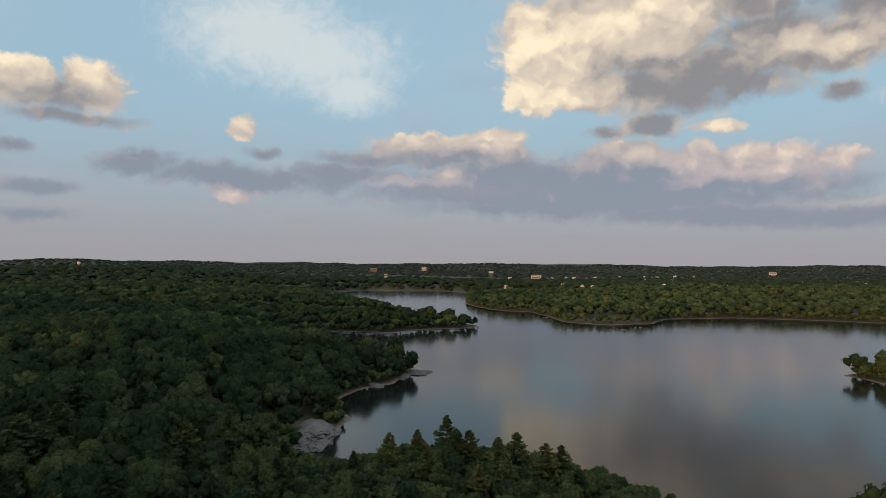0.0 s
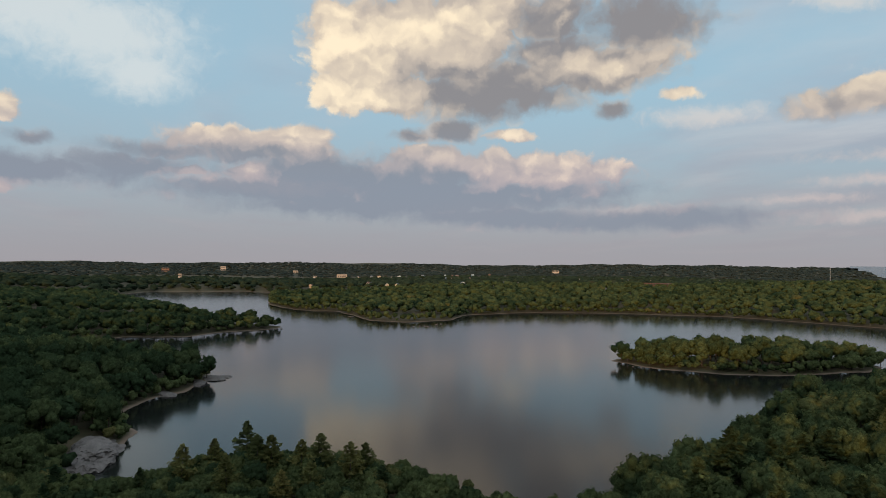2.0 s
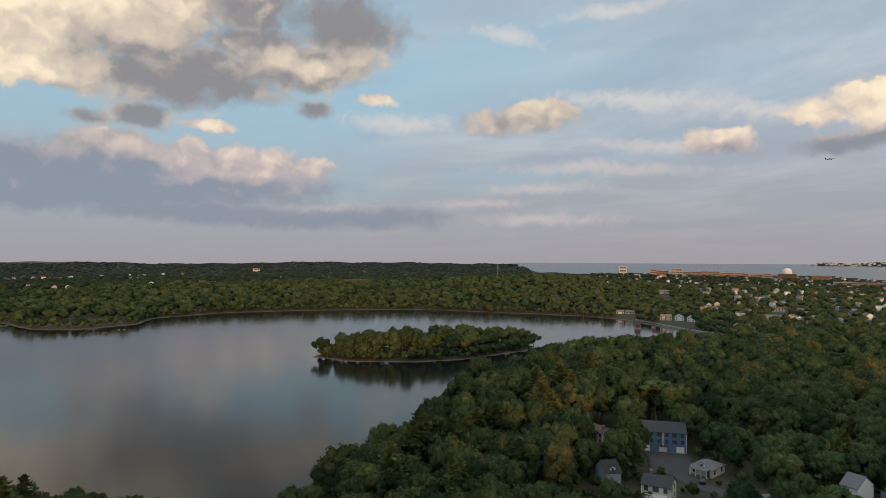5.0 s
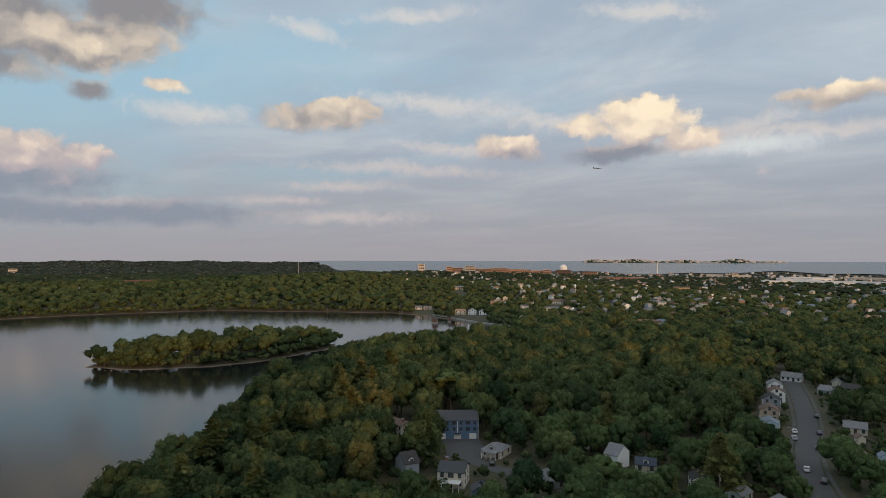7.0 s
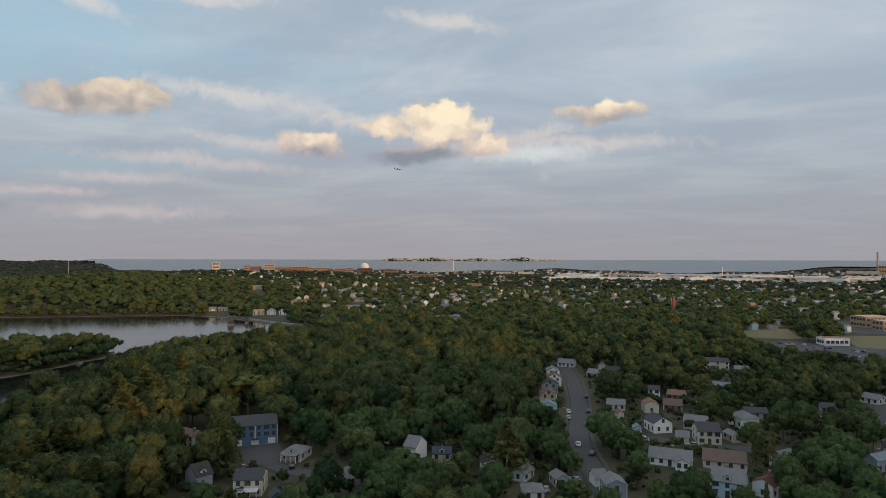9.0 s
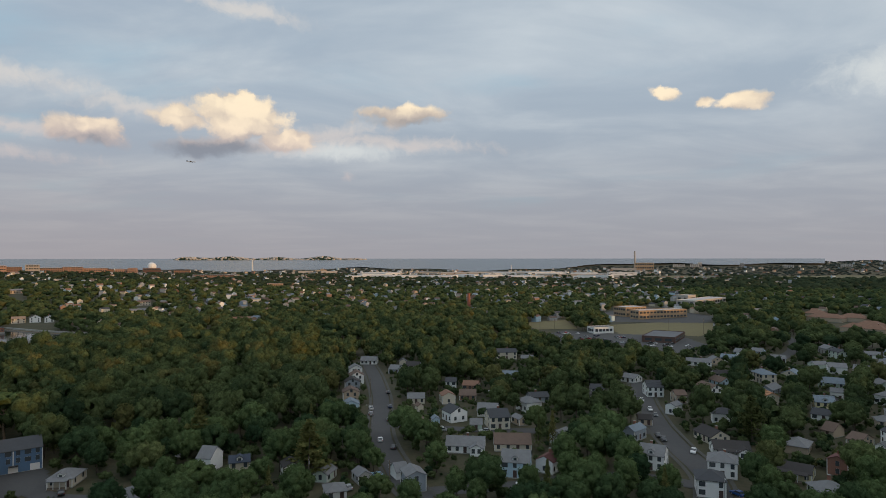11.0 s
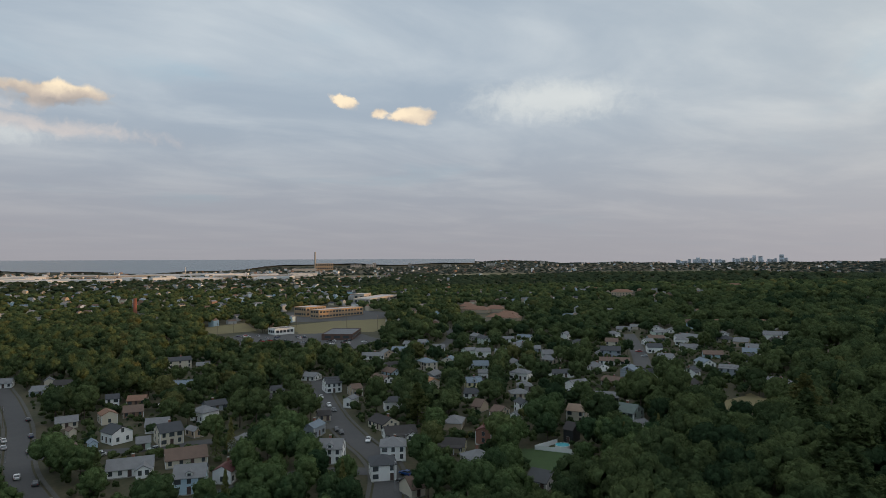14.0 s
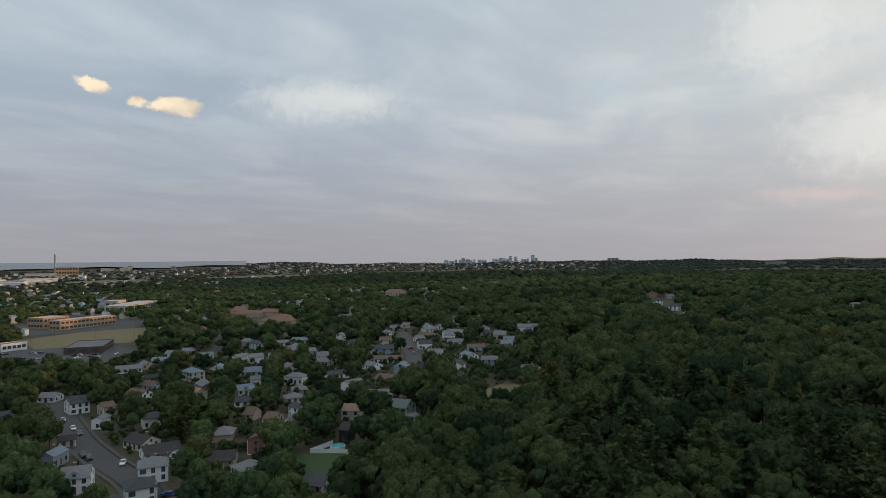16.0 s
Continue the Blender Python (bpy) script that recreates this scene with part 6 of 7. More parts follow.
KINDS = []
for k, tpl in enumerate(NEAR_T):
    KINDS.append(tree_kind("broadleaf_tree", plain_mesh("crown", tpl, M_LEAF), trunk_mesh("trunk", 9, 0.34, M_BARK, 6, k),
                           ("rounded green maple in full summer leaf", "spreading dark green oak beside houses", "slim green broadleaf tree in full leaf", "broad green street tree in full leaf", "dense green tree in the village")[k]))
for k, tpl in enumerate(PINE_T):
    KINDS.append(tree_kind("pine_tree", plain_mesh("crown", tpl, M_PINE), trunk_mesh("trunk", 16.5, 0.3, M_BARK, 0, 40 + k), "tall white pine with tiered olive-green plumes"))
SPIRE_T = [spire_crown(61, 900, 0.32), spire_crown(62, 900, 0.30, 10, 2.0)]
for k, tpl in enumerate(SPIRE_T):
    KINDS.append(tree_kind("spruce_tree", plain_mesh("crown", tpl, M_PINE), trunk_mesh("trunk", 9, 0.2, M_BARK, 0, 50 + k), "narrow dark green spruce in a yard"))
USED = set()


def single(kind, x, y, scale, turn=0.0, z=None):
    z = ground_z(x, y) - 0.1 if z is None else z
    m = pose(x, y, z, 0, 0, turn) @ Matrix.Scale(scale, 4)
    src = KINDS[kind]
    if kind in USED:
        return copy_thing(src, pose(x, y, z, 0, 0, turn) @ Matrix.Scale(scale / src.scale[0], 4))
    USED.add(kind)
    src.matrix_basis = m
    return src


near_sites = clear_of_houses(tree_sites(118, 265, 9.6, town_density=1.0))
# the village trees stand as single things, the rest as woods
sx, sy = near_sites[:, 0], near_sites[:, 1]
lone = np.where((sx > 128) & (sy < 118) & (sy > -172))[0]
lone = lone[np.argsort(np.hypot(sx[lone], sy[lone]))][:290]
for i in lone:
    pick = rng.uniform()
    kind = int(rng.integers(0, 5)) if pick < 0.86 else (int(rng.integers(5, 8)) if pick < 0.90 else int(rng.integers(8, 10)))
    single(kind, float(sx[i]), float(sy[i]), float(rng.uniform(0.58, 0.98)), float(rng.uniform(0, 360)))
rest = np.delete(near_sites, lone, 0)
az_r, r_r = polar(rest[:, 0], rest[:, 1])
share = 0.10 + 0.30 * blend(az_r, 148, 158) + 0.12 * (az_r < -5)
pines = rng.uniform(0, 1, len(rest)) < share
grow("woods", rest[~pines], NEAR_T, M_WOODS, "dense green broadleaf woods in summer leaf", 0.75, 1.2)
grow("pine_woods", rest[pines], PINE_T, M_WOODS, "tall white pines standing among the broadleaf woods", 0.8, 1.1)
grow("woods", tree_sites(265, 480, 11.4, town_density=0.97), MID_T, M_WOODS, "dense green woods along the lake", 0.82, 1.35)
grow("woods", tree_sites(480, 820, 12.6, margin=0.8, town_density=0.96), MID2_T, M_WOODS, "green woods and town trees around the lake", 0.9, 1.45, 0.8)
grow("woods", tree_sites(820, 1400, 16.5, margin=0.8, town_density=1.0), FAR_T, M_WOODS, "wooded hills across the lake", 1.0, 1.45, 0.72)
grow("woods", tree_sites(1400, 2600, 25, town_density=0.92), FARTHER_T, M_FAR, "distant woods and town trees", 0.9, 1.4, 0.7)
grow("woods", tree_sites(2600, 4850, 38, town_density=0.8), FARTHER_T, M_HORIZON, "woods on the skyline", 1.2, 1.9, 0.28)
# unseen woods on the added ridges; they heighten what blocks the sun
grow("woods", np.concatenate([tree_sites(140, 900, 18, 181.0, 270.0), tree_sites(140, 900, 18, -90.0, -43.0)]), FARTHER_T, M_WOODS, "unseen woods on the added ridges to the west", 0.8, 1.2)


def point_growth():
    """Close-grown oaks and scrub on the rocky point below."""
    s = tree_sites(135, 250, 5.2, -22.0, 24.0, 1.5)
    s = s[(np.hypot((s[:, 0] - 20) / 11, (s[:, 1] - 197) / 7.5) > 1) & (s[:, 1] < 238)]
    n = len(s)
    joined("woods", NEAR_T, s, rng.uniform(0.36, 0.60, n), rng.uniform(0, 6.28, n), np.clip(rng.normal(0.6, 0.25, n), 0, 1), M_WOODS, "low green oaks crowding the rocky point", rng.uniform(0.8, 1.1, n))


point_growth()


def shore_scrub():
    """Low bushes and overhanging growth along the water's edge."""
    s = np.concatenate([tree_sites(150, 600, 4.6, margin=1.2), tree_sites(600, 1600, 7.0, margin=0.8)])
    d = water_depth(s[:, 0], s[:, 1])
    s = s[d > -11]
    r = np.hypot(s[:, 0], s[:, 1])
    n = len(s)
    joined("shore_scrub", FAR_T, s, rng.uniform(0.28, 0.56, n) * (1 + 0.35 * (r > 600)), rng.uniform(0, 6.28, n), np.clip(rng.normal(0.55, 0.25, n), 0, 1), M_WOODS, "low green scrub along the water's edge", rng.uniform(0.7, 1.1, n))


shore_scrub()


def ledge_scrub():
    """Bushes rooted round the bare slab on the shore."""
    x, y = rng.uniform(-98, -50, 460), rng.uniform(205, 285, 460)
    d = water_depth(x, y)
    ok = (d < -1.5) & (np.hypot((x + 69) / 12, (y - 258) / 24) > 1.0)
    x, y, d = x[ok], y[ok], d[ok]
    n = len(x)
    joined("shore_scrub", MID2_T, np.stack([x, y, height(x, y, d) - 0.6], 1), rng.uniform(0.18, 0.42, n), rng.uniform(0, 6.28, n), np.clip(rng.normal(0.45, 0.25, n), 0, 1), M_WOODS, "low green bushes round the granite slab", rng.uniform(0.7, 1.1, n))


ledge_scrub()


def garden_shrubs():
    """Hedges, shrubs and small ornamental trees in the yards between the houses."""
    gx, gy = np.meshgrid(np.arange(120, 470, 3.7), np.arange(-420, 135, 3.7))
    x = gx.ravel() + rng.uniform(-2, 2, gx.size)
    y = gy.ravel() + rng.uniform(-2, 2, gx.size)
    near = near_segments(x, y, PLOTS)
    ok = (near > 0.9) & (near < 26) & (near_segments(x, y, STREETS) > 2.2) & (rng.uniform(0, 1, len(x)) < 0.72) & (water_depth(x, y) < -4)
    for outline in CLEARINGS:
        ok &= edge_distance(x, y, outline) < -1
    x, y = x[ok], y[ok]
    n = len(x)
    size = np.where(rng.uniform(0, 1, n) < 0.3, rng.uniform(0.28, 0.42, n), rng.uniform(0.10, 0.24, n))
    s = np.stack([x, y, height(x, y) - 0.3], 1)
    joined("garden_shrubs", MID2_T, s, size, rng.uniform(0, 6.28, n), np.clip(rng.normal(0.45, 0.28, n), 0, 1), M_WOODS, "green hedges and shrubs in the yards", rng.uniform(0.7, 1.0, n))


garden_shrubs()

# ---- rocks, special trees, cars and small things ----
def rock(name, x, y, z, sx, sy, sz, turn, seed, label, detail=3):
    """A weathered granite hump."""
    bm = bmesh.new()
    bmesh.ops.create_icosphere(bm, subdivisions=detail, radius=1.0)
    off = Vector((seed * 7.3, seed * 3.1, seed * 1.7))
    for v in bm.verts:
        k = 1 + 0.30 * noise.noise(v.co * 1.3 + off) + 0.14 * noise.noise(v.co * 3.4 + off) + 0.08 * noise.noise(v.co * 8 + off) - 0.10 * max(0.0, 0.16 - abs(noise.noise(v.co * 4.5 - off))) / 0.16
        v.co = Vector((v.co.x * sx * k, v.co.y * sy * k, max(v.co.z, -0.5) * sz * (0.75 + 0.25 * k)))
    ob = new(name, mesh_of(name, bm, M_ROCK))
    ob.matrix_world = pose(x, y, z, 0, 0, turn)
    return tagged(ob, label, "rock", "shore rocks")


rock("rock_slab", -67, 257, -0.6, 11.5, 21, 5.8, 8, 1, "broad bare grey granite slab sloping into the lake", 5)
rock("rock_outcrop", 20, 197, 3.2, 10, 6.5, 3.6, 12, 3, "pale granite outcrop among pines", 4)
rock("rock_outcrop", 9, 192, 2.6, 6, 4, 3.0, 30, 4, "grey granite outcrop among scrub", 3)
rock("rock", -40, 408, 0.0, 6, 9, 1.8, 20, 5, "grey boulder ledge on the point", 3)
rock("rock", -34, 414, -0.2, 3.5, 5, 1.3, 50, 6, "low grey rock off the point", 3)
rock("rock", -47, 395, 0.0, 4, 9, 1.5, 10, 7, "grey rock ledge along the shore", 3)
rock("rock", -60, 366, 0.0, 4, 10, 1.4, 35, 8, "grey rock ledge along the shore", 3)
rock_rng = random.Random(12)
for x, y, n, s in ((-10, 690, 9, 2.2), (148, 692, 6, 1.6), (172, 716, 5, 1.4), (82, 914, 6, 2.0), (244, 400, 7, 0.9), (262, 380, 6, 0.8), (300, 355, 5, 0.8), (90, 830, 5, 1.6)):
    for _ in range(n):
        rock("boulder", x + rock_rng.uniform(-9, 9), y + rock_rng.uniform(-5, 5), rock_rng.uniform(-0.1, 0.3), s * rock_rng.uniform(0.4, 1), s * rock_rng.uniform(0.4, 1), s * rock_rng.uniform(0.3, 0.6), rock_rng.uniform(0, 180), rock_rng.uniform(0, 50), "rounded grey shore boulder at the water's edge", 1)

# pines on the rocky point; each reaches a height of about 17 m above the lake
for kind, x, y, top in ((5, -11, 220, 17.5), (6, 12, 203, 16.5), (7, 20, 192, 16.5), (5, -28, 200, 16.5), (6, -3, 203, 17), (7, -7, 204, 17), (5, 6, 198, 16.5), (6, 25, 196, 15), (7, -15, 190, 15), (5, -20, 210, 15), (6, 0, 178, 14), (7, 8, 184, 14)):
    z = ground_z(x, y) - 0.1
    single(kind, x, y, (top + 1.5 - z) / 19.4, x * 37 % 360, z)
# tall pines on the wooded point by the lane
for kind, x, y, s in ((5, 205, 178, 1.12), (6, 196, 170, 1.1), (7, 212, 186, 1.15), (5, 222, 176, 1.1), (6, 232, 190, 1.1), (7, 190, 160, 1.0), (5, 252, 186, 1.12), (6, 262, 196, 1.1)):
    single(kind, x, y, s, x * 53 % 360)
for kind, x, y, s in ((8, 224, -46, 0.95), (8, 229, -52, 1.0), (9, 232, 124, 0.9), (8, 150, -160, 0.9), (8, 146, -172, 1.0), (9, 70, -236, 1.2), (8, 82, -244, 1.5), (8, 90, -230, 1.5), (9, 60, -225, 1.4), (8, 50, -240, 1.5), (8, 40, -228, 1.4), (9, 96, -222, 1.3)):
    single(kind, x, y, s, x * 31 % 360)
# round bush-like tree at the cove and big crowns near the lane
for kind, x, y, s in ((2, 141, 196, 0.62), (1, 150, 142, 0.95), (3, 162, 138, 0.95), (1, 140, 128, 0.9), (0, 178, 70, 0.85), (3, 170, 60, 0.9), (1, 184, 60, 0.85)):
    single(kind, x, y, s, x * 17 % 360)


def bare_oak(x, y):
    """Tall oak with bare pale limbs under a high crown."""
    z = ground_z(x, y)
    root = thing("oak_tree", pose(x, y, z), "tall oak with bare sunlit pinkish limbs", "tree")
    part("trunk", trunk_mesh("trunk", 14, 0.55, M_PALEBARK, 11, 77), None, root, "pale bare trunk and limbs")
    v, f = lump_crown(88, 16, 6, 1.25, 10, 0.36)
    v = v * (1.15, 1.15, 0.42) + (0, 0, 13.6)
    part("crown", plain_mesh("crown", (v, f), M_LEAF), None, root)


bare_oak(240, 146)


def snag(x, y, h, seed):
    z = ground_z(x, y)
    root = thing("dead_tree", pose(x, y, z), "grey leafless dead tree among spruces", "tree")
    bm = bmesh.new()
    rg = random.Random(seed)
    tube(bm, (0, 0, -0.5), (0.2, 0.1, h), 0.25, 0.05, 6)
    for k in range(16):
        a, zz = k * 2.4, h * (0.35 + 0.6 * k / 16)
        ln = 2.6 * (1.15 - k / 16)
        tube(bm, (0, 0, zz), (math.cos(a) * ln, math.sin(a) * ln, zz + rg.uniform(-0.3, 0.7)), 0.07, 0.02, 4)
    part("trunk", bm, M_PALEBARK, root)


snag(74, -242, 17, 1)
snag(66, -248, 15, 2)

CAR_PAINT = {k: material(k + "_car_paint", c, 0.28, metal=0.2) for k, c in (("black", (0.012, 0.012, 0.014)), ("white", (0.72, 0.72, 0.72)), ("navy", (0.03, 0.045, 0.09)), ("slate", (0.06, 0.065, 0.07)), ("silver", (0.42, 0.44, 0.46)), ("red", (0.35, 0.025, 0.02)), ("blue", (0.02, 0.09, 0.32)), ("sky", (0.22, 0.40, 0.55)))}
M_LAMP_RED = material("tail_lamp", (0.35, 0.02, 0.02), 0.3)
M_LAMP_CLEAR = material("head_lamp", (0.7, 0.7, 0.68), 0.2)


def car_meshes():
    body = prism(bmesh.new(), [(-2.25, 0.28), (2.25, 0.28), (2.28, 0.62), (2.1, 0.86), (0.95, 0.96), (-1.35, 1.0), (-2.2, 0.95), (-2.3, 0.6)], -0.88, 0.88)
    bmesh.ops.bevel(body, geom=list(body.edges), offset=0.06, segments=1, affect="EDGES")
    cabin = prism(bmesh.new(), [(0.95, 0.94), (0.25, 1.44), (-1.25, 1.46), (-1.95, 0.98)], -0.76, 0.76)
    bmesh.ops.bevel(cabin, geom=list(cabin.edges), offset=0.05, segments=1, affect="EDGES")
    roof = prism(bmesh.new(), [(0.22, 1.455), (0.1, 1.5), (-1.15, 1.52), (-1.3, 1.47)], -0.70, 0.70)
    wheel = tube(bmesh.new(), (-0.11, 0, 0), (0.11, 0, 0), 0.33, 0.33, 14)
    rim = tube(bmesh.new(), (-0.125, 0, 0), (0.125, 0, 0), 0.2, 0.2, 10)
    lamp = boxes((-0.16, -0.04, -0.07, 0.16, 0.04, 0.07))
    return [mesh_of(n, b) for n, b in (("body", body), ("windows", cabin), ("roof", roof), ("wheel", wheel), ("rim", rim), ("lamp", lamp))]


CAR_PARTS = car_meshes()


def painted(me, mat):
    c = me.copy()
    c.materials.clear()
    c.materials.append(mat)
    return c


WHEEL, RIM = painted(CAR_PARTS[3], M_TYRE), painted(CAR_PARTS[4], M_STEEL)
CABIN = painted(CAR_PARTS[1], M_GLASS)
REAR, FRONT = painted(CAR_PARTS[5], M_LAMP_RED), painted(CAR_PARTS[5], M_LAMP_CLEAR)
BODIES = {k: (painted(CAR_PARTS[0], m), painted(CAR_PARTS[2], m)) for k, m in CAR_PAINT.items()}


def car(x, y, rot, paint, label):
    z = max(ground_z(x + a, y + b) for a in (-2, 2) for b in (-2, 2)) + 0.14
    root = thing("car", pose(x, y, z, 0, 0, rot - 90), label, "car", "parked cars")
    part("body", BODIES[paint][0], None, root)
    part("cabin_glass", CABIN, None, root)
    part("roof", BODIES[paint][1], None, root)
    for sx in (-0.8, 0.8):
        for sy in (-1.4, 1.4):
            w = part("wheel", WHEEL, None, root, at=pose(sx, sy, 0.33))
            part("rim", RIM, None, w)
        part("tail_lamp", REAR, None, root, at=pose(sx * 0.85, -2.27, 0.78))
        part("head_lamp", FRONT, None, root, at=pose(sx * 0.85, 2.22, 0.68))


def utility_pole(x, y, h, turn):
    z = ground_z(x, y)
    root = thing("utility_pole", pose(x, y, z, 0, 0, turn), "weathered wooden utility pole with crossarm", "pole", "utility poles")
    part("pole", tube(bmesh.new(), (0, 0, -0.8), (0, 0, h), 0.16, 0.11, 7), M_WOOD, root)
    part("crossarm", boxes((-1.2, -0.06, h - 0.9, 1.2, 0.06, h - 0.76)), M_WOOD, root)
    for px in (-1.05, -0.5, 0.5, 1.05):
        part("insulator", tube(bmesh.new(), (px, 0, h - 0.76), (px, 0, h - 0.58), 0.05, 0.04, 6), M_STEEL, root)
    part("transformer", tube(bmesh.new(), (0.32, 0, h - 2.4), (0.32, 0, h - 1.5), 0.22, 0.22, 8), M_STEEL, root)


def street_lamp(x, y, h, turn):
    z = ground_z(x, y)
    root = thing("street_lamp", pose(x, y, z, 0, 0, turn), "grey street lamp with a cobra-head arm", "street lamp", "street lamps")
    part("pole", tube(bmesh.new(), (0, 0, -0.5), (0, 0, h), 0.10, 0.07, 7), M_STEEL, root)
    arm = tube(bmesh.new(), (0, 0, h - 0.3), (1.3, 0, h + 0.25), 0.05, 0.045, 6)
    tube(arm, (1.3, 0, h + 0.25), (2.0, 0, h + 0.3), 0.045, 0.045, 6)
    part("arm", arm, M_STEEL, root)
    part("head", prism(bmesh.new(), [(-0.14, h + 0.22), (0.14, h + 0.22), (0.1, h + 0.38), (-0.1, h + 0.38)], 1.95, 2.6), M_STEEL, root)


def wire(a, b, sag, label):
    """A cable between two points (x, y, height above ground)."""
    cu = bpy.data.curves.new("cable", "CURVE")
    cu.dimensions, cu.bevel_depth = "3D", 0.03
    sp = cu.splines.new("POLY")
    sp.points.add(16)
    za, zb = ground_z(a[0], a[1]) + a[2], ground_z(b[0], b[1]) + b[2]
    for k in range(17):
        t = k / 16
        sp.points[k].co = (a[0] + (b[0] - a[0]) * t, a[1] + (b[1] - a[1]) * t, za + (zb - za) * t - sag * 4 * t * (1 - t), 1)
    cu.materials.append(M_TYRE)
    tagged(new("cable", cu), label, "cable", "overhead cables")


def picket_fence(pts, label):
    """White vinyl fence: panels between square posts."""
    root = thing("fence", pose(pts[0][0], pts[0][1], 0), label, "fence")
    for (ax, ay), (bx, by) in zip(pts, pts[1:]):
        ln = math.hypot(bx - ax, by - ay)
        n = max(1, round(ln / 2.4))
        turn = math.degrees(math.atan2(by - ay, bx - ax))
        for k in range(n):
            x, y = ax + (bx - ax) * k / n, ay + (by - ay) * k / n
            z = ground_z(x, y)
            m = pose(x - pts[0][0], y - pts[0][1], z, 0, 0, turn)
            s = ln / n
            part("post", boxes((-0.08, -0.08, -0.3, 0.08, 0.08, 2.0)), M_TRIM, root, at=m)
            part("panel", prism(bmesh.new(), [(-0.02, 0.1), (0.02, 0.1), (0.02, 1.8), (-0.02, 1.8)], 0.09, s - 0.09), M_TRIM, root, at=m)


picket_fence([(176, -154), (175, -143), (167, -147.5), (158, -152)], "tall white vinyl fence round a green yard")
picket_fence([(262, -3), (254, -8), (252, -14)], "white yard fence beside a cream house")


def pool(x, y, r, label):
    z = ground_z(x, y)
    root = thing("pool", pose(x, y, z), label, "pool")
    part("wall", tube(bmesh.new(), (0, 0, -0.4), (0, 0, 1.2), r, r, 24), M_TRIM, root)
    part("water", tube(bmesh.new(), (0, 0, 1.2), (0, 0, 1.22), r * 0.94, r * 0.94, 24), M_POOL, root)


pool(228, -75, 2.4, "round above-ground pool with turquoise water")
pool(160, 102, 3.2, "turquoise backyard pool below a white deck")
pool(171, -152, 2.6, "small backyard pool inside the white fence")


def gatehouse(x, y, s, rot, label):
    """Little square house standing in the lake by the dam."""
    root = thing("gatehouse", pose(x, y, 0, 0, 0, rot), label, "gatehouse")
    part("base", boxes((-s * 0.62, -s * 0.62, -3, s * 0.62, s * 0.62, 1.6)), M_CONCRETE, root)
    part("wall", boxes((-s / 2, -s / 2, 1.6, s / 2, s / 2, 5.2)), M_BRICK, root)
    part("roof", hip_roof(bmesh.new(), s, s, 5.2, 0.6), ROOFS["slate"], root)
    for a in range(4):
        part("window", WINDOW, None, root, at=pose(0, 0, 2.6, 0, 0, 90 * a) @ pose(0, -s / 2 - 0.01, 0))


gatehouse(612, 394, 6.0, -57, "small brick gatehouse standing in the lake by the dam")
gatehouse(634, 388, 3.2, -57, "tiny brick hut on the dam")


def dam():
    """Low stone-faced embankment closing the lake's end."""
    pts = [(612, 285), (626, 318), (645, 362), (672, 408), (697, 455)]
    vs, fs = [], []
    rg = np.random.default_rng(3)
    for (ax, ay), (bx, by) in zip(pts, pts[1:]):
        n = 8
        for k in range(n):
            vs.append((ax + (bx - ax) * k / n, ay + (by - ay) * k / n))
    root = thing("dam", pose(612, 285, 0), "low grey stone dam wall along the lake's end", "dam", kind="structure")
    for (ax, ay), (bx, by) in zip(vs, vs[1:]):
        ln, turn = math.hypot(bx - ax, by - ay), math.degrees(math.atan2(by - ay, bx - ax))
        part("stone", prism(bmesh.new(), [(-0.6, -1.5), (1.2, -1.5), (1.0, 2.0 + rg.uniform(-0.1, 0.1)), (-0.2, 2.1)], 0.02, ln - 0.02), M_CONCRETE, root, at=pose(ax - 612, ay - 285, 0, 0, 0, turn))


dam()


def airplane(x, y, z, turn):
    root = thing("airplane", pose(x, y, z, 0, 0, turn), "small dark airliner low over the bay", "airplane")
    bm = tube(bmesh.new(), (-6, 0, 0), (5.5, 0, 0), 0.75, 0.75, 10)
    tube(bm, (5.5, 0, 0), (7, 0, -0.1), 0.75, 0.2, 10)
    tube(bm, (-6, 0, 0), (-9, 0, 0.5), 0.75, 0.15, 10)
    part("fuselage", bm, M_STEEL, root)
    for s in (-1, 1):
        b = bmesh.new()
        tip = [b.verts.new(p) for p in ((1.6, s * 0.5, -0.2), (-1.4, s * 0.5, -0.2), (-2.6, s * 8.2, 0.5), (-1.6, s * 8.2, 0.5))]
        top = [b.verts.new(v.co + Vector((0, 0, 0.18))) for v in tip]
        b.faces.new(tip), b.faces.new(top[::-1])
        for k in range(4):
            b.faces.new((tip[k], tip[(k + 1) % 4], top[(k + 1) % 4], top[k]))
        part("wing", b, M_STEEL, root)
        part("engine", tube(bmesh.new(), (1.4, s * 2.8, -0.5), (-0.4, s * 2.8, -0.5), 0.4, 0.3, 8), CAR_PAINT["slate"], root)
        part("tailplane", prism(bmesh.new(), [(s * 0.1, 0.4), (s * 3.0, 0.6), (s * 3.0, 0.7), (s * 0.1, 0.55)], -8.6, -7.4), M_STEEL, root)
    part("fin", boxes((-8.9, -0.09, 0.3, -7.3, 0.09, 3.0)), CAR_PAINT["navy"], root)


ax_, ay_ = at_az(71.6, 1250)
airplane(ax_, ay_, 72 + 1250 * math.tan(radians(8.0)), -80)

wire((300, -104, 10), (165, -330, 10), 1.5, "black overhead cable across the village")
wire((300, -106, 9), (165, -332, 9), 1.6, "black overhead cable across the village")
wire((300, -104, 10), (420, 60, 10), 1.5, "black overhead cable across the village")

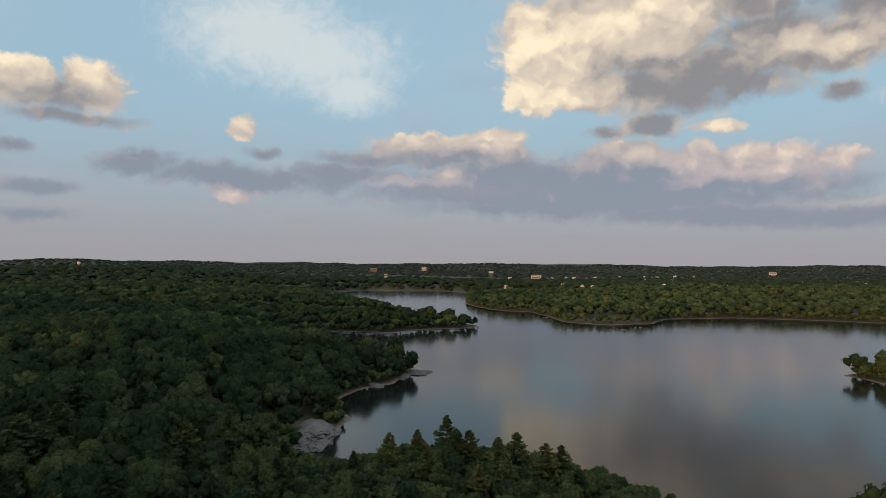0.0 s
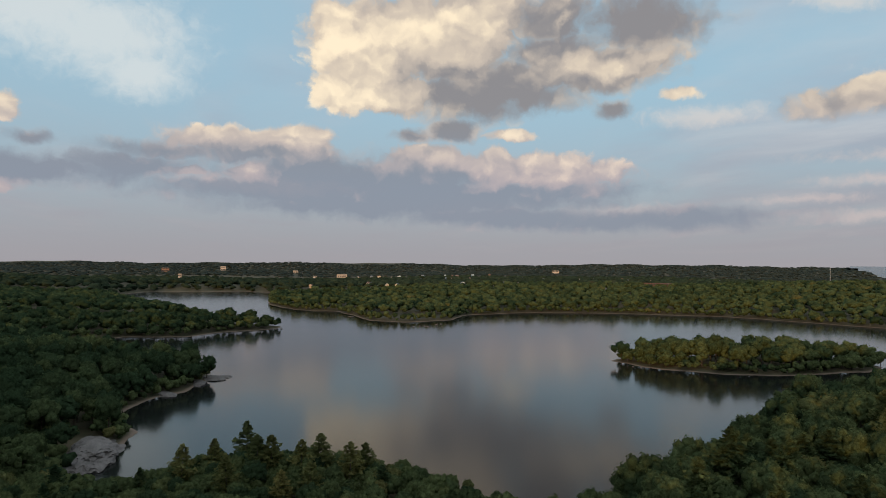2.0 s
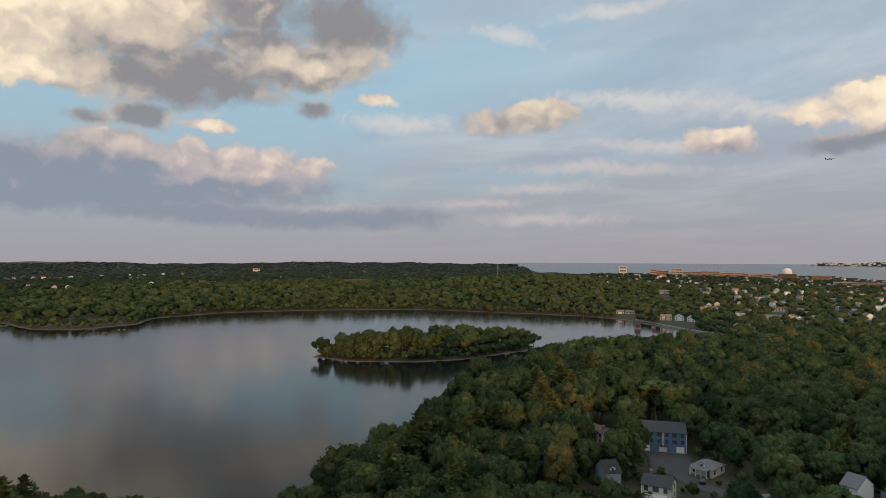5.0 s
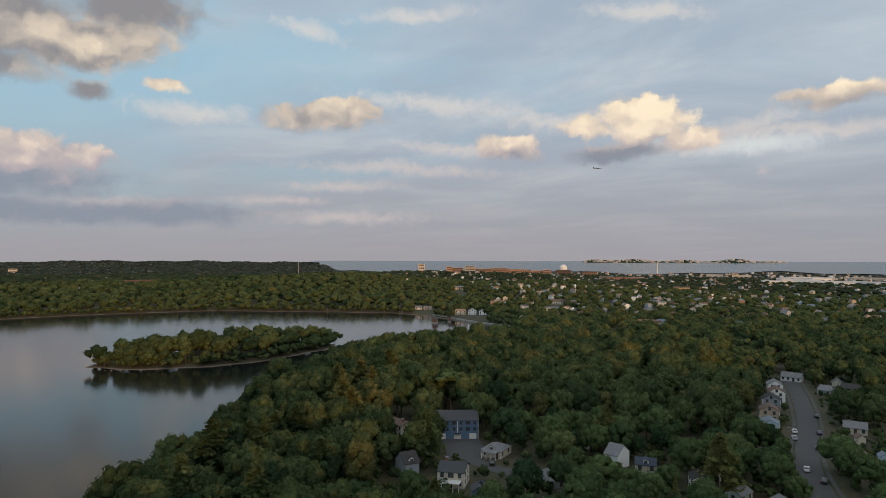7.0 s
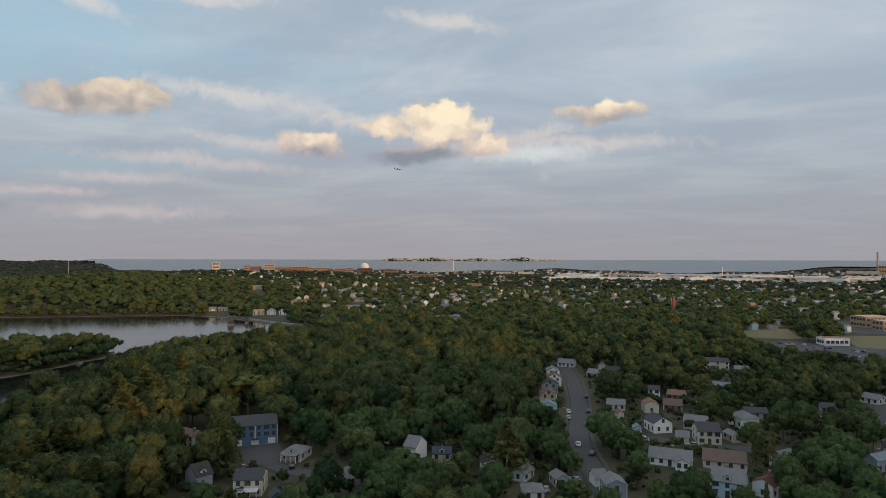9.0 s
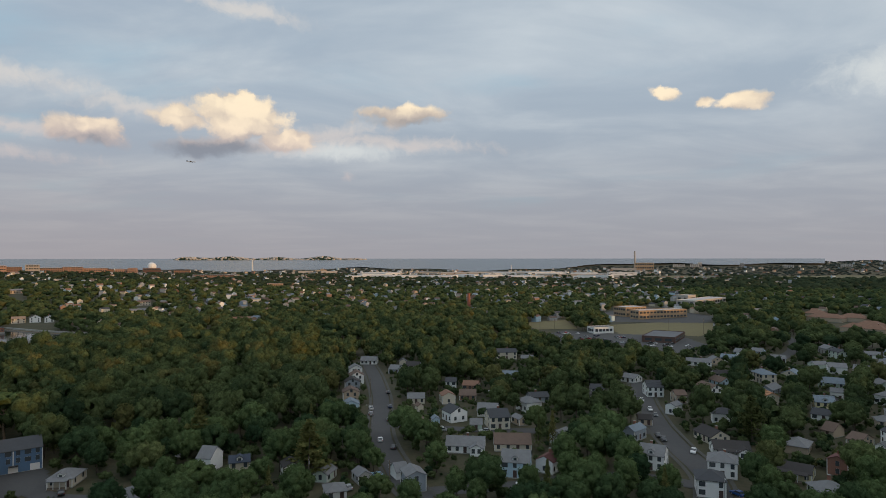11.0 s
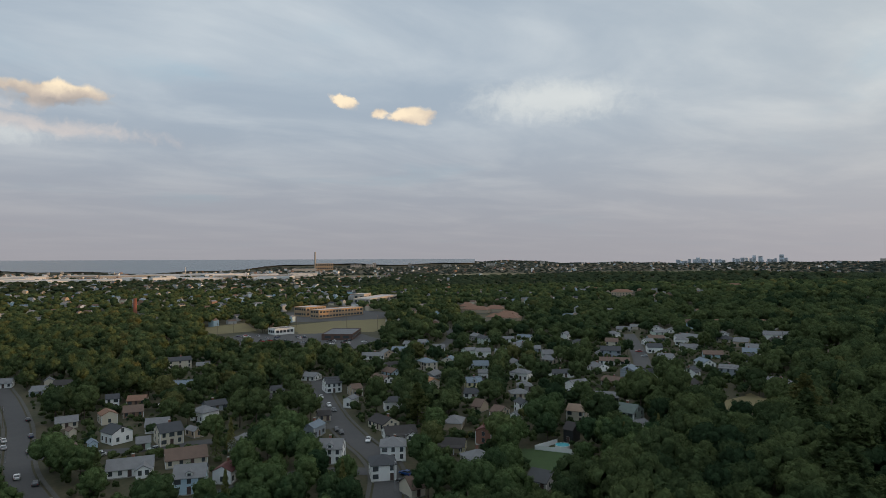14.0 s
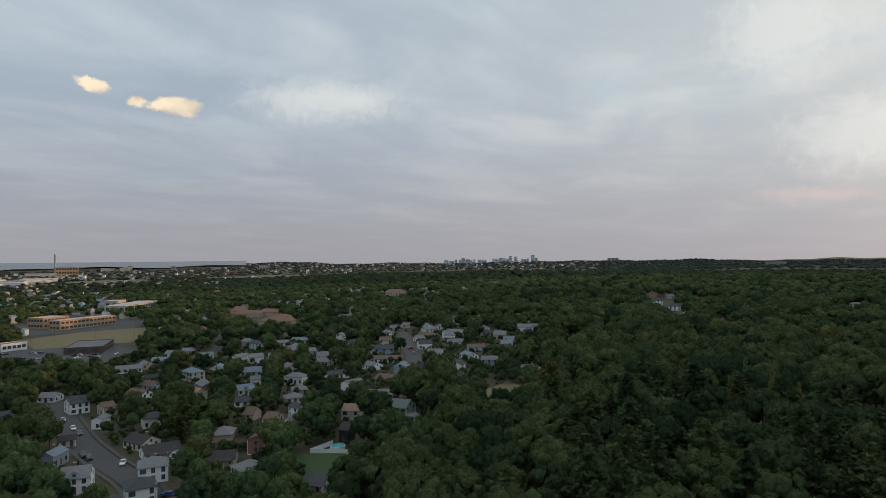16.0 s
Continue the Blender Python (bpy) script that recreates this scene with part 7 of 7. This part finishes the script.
# ---- parked cars ----
car(325.2, 10.3, 8, "black", "black car parked along the long street")
car(293.1, 8.3, 6, "navy", "dark blue car parked along the long street")
car(268.3, 8.1, 4, "slate", "dark grey car parked along the long street")
car(239.2, 10.4, 3, "white", "white car parked along the long street")
car(229.5, 5.2, -5, "slate", "dark grey car near the corner")
car(290.9, 16.8, 8, "white", "white car parked before the houses")
car(279.6, 16.2, 8, "silver", "silver car parked before the houses")
car(250.6, -10.0, 95, "red", "red car in a driveway")
car(250.5, -12.7, 95, "silver", "silver car in a driveway")
car(191.9, 100.6, 30, "black", "black estate car on the lane")
car(172.4, 93.5, 60, "navy", "dark blue car beside the lane")
car(322.5, -42.1, 80, "white", "white car in a driveway")
car(291.6, -33.0, 30, "navy", "blue car behind a house")
car(247.6, -29.7, 85, "silver", "silver car beside the cross street")
car(179.0, -94.2, 20, "blue", "bright blue car beside a white house")
car(173.2, -90.4, 25, "black", "black car beside a white house")
car(218.9, -99.5, 150, "white", "white car at the kerb")
car(238.5, -94.8, 165, "black", "black car on the wide street")
car(233.6, -94.8, 165, "black", "black van on the wide street")
car(279.8, -107.5, 165, "white", "white car on the wide street")
car(269.3, -105.8, 165, "slate", "dark grey car on the wide street")
car(298.7, -110.8, 165, "white", "white car on the wide street")
car(190.7, -34.4, 80, "white", "white boat-like van on a driveway")
car(191.8, -41.1, 80, "black", "black car on a driveway")
car(191.3, 17.8, 20, "silver", "silver car by a yard")
car(201.3, 10.0, 70, "sky", "light blue car in a yard")
car(302.8, -337.9, 45, "red", "red car on the upper street")
car(287.3, -326.0, 45, "silver", "silver car on the upper street")
car(182.1, 64.0, 20, "black", "black car with white roof rack")
car(549.2, -154.9, 10, "silver", "car in the parking lot beside brick halls")
car(545.9, -180.5, 15, "slate", "car in the parking lot beside brick halls")
car(541.6, -181.3, 15, "red", "car in the parking lot beside brick halls")
car(526.3, -163.3, 10, "navy", "car in the parking lot beside brick halls")
car(508.5, -173.2, 100, "silver", "car in the parking lot beside brick halls")
car(574.6, -142.6, 10, "red", "car in the parking lot beside brick halls")
car(510.1, -169.1, 10, "navy", "car in the parking lot beside brick halls")
car(538.7, -146.9, 10, "black", "car in the parking lot beside brick halls")
car(566.1, -142.8, 100, "white", "car in the parking lot beside brick halls")
car(516.9, -165.0, 100, "black", "car in the parking lot beside brick halls")
car(567.3, -152.0, 15, "white", "car in the parking lot beside brick halls")
car(543.4, -180.6, 100, "slate", "car in the parking lot beside brick halls")
car(568.4, -139.2, 15, "white", "car in the parking lot beside brick halls")
car(541.7, -185.8, 15, "silver", "car in the parking lot beside brick halls")
car(537.1, -179.6, 10, "white", "car in the parking lot beside brick halls")
car(542.8, -132.5, 15, "white", "car in the parking lot beside brick halls")
car(538.4, -158.8, 10, "slate", "car in the parking lot beside brick halls")
car(573.2, -135.8, 10, "navy", "car in the parking lot beside brick halls")
car(551.9, -163.3, 15, "navy", "car in the parking lot beside brick halls")
car(540.0, -184.8, 15, "navy", "car in the parking lot beside brick halls")
car(551.6, -164.9, 100, "navy", "car in the parking lot beside brick halls")
car(504.9, -175.1, 10, "navy", "car in the parking lot beside brick halls")
car(532.2, -146.3, 10, "red", "car in the parking lot beside brick halls")
car(534.1, -153.2, 15, "red", "car in the parking lot beside brick halls")
car(529.1, -157.2, 10, "black", "car in the parking lot beside brick halls")
car(545.1, -131.7, 100, "slate", "car in the parking lot beside brick halls")
car(502.5, -197.5, 15, "white", "car in the parking lot beside brick halls")
car(488.6, -199.2, 10, "slate", "car in the parking lot beside brick halls")
car(504.6, -194.0, 100, "black", "car in the parking lot beside brick halls")
car(484.0, -216.1, 100, "white", "car in the parking lot beside brick halls")
car(497.7, -209.0, 100, "slate", "car in the parking lot beside brick halls")
car(483.2, -202.0, 10, "white", "car in the parking lot beside brick halls")
car(496.0, -204.2, 100, "black", "car in the parking lot beside brick halls")
car(474.7, -218.1, 10, "black", "car in the parking lot beside brick halls")
car(488.7, -190.4, 100, "white", "car in the parking lot beside brick halls")
car(488.8, -185.4, 10, "black", "car in the parking lot beside brick halls")

# ---- poles, lamps and wires ----
utility_pole(193.1, 29.6, 9.5, 0)
utility_pole(316.4, 18.6, 9.5, 5)
utility_pole(245.9, -178.8, 11.0, 70)
utility_pole(275.2, -243.9, 11.0, 70)
utility_pole(188.1, 5.5, 9.5, 20)
utility_pole(223.7, -9.5, 9.5, 10)
street_lamp(168.6, -85.1, 9.0, 160)
street_lamp(260.4, 14.6, 8.5, 95)
street_lamp(191.9, -100.8, 9.0, 200)
utility_pole(618.5, -178.2, 13.0, 0)
utility_pole(621.2, -204.8, 13.0, 0)
utility_pole(593.2, -246.4, 14.0, 0)
utility_pole(564.1, -266.3, 14.0, 0)
utility_pole(506.7, -299.9, 12.0, 0)
utility_pole(605.9, -125.8, 10.0, 0)
utility_pole(605.0, -139.7, 10.0, 0)
utility_pole(635.1, 577.3, 12.0, 0)
utility_pole(659.8, 540.0, 12.0, 0)
utility_pole(654.8, 498.8, 12.0, 0)
utility_pole(660.6, 474.5, 12.0, 0)
utility_pole(683.5, 495.2, 12.0, 0)
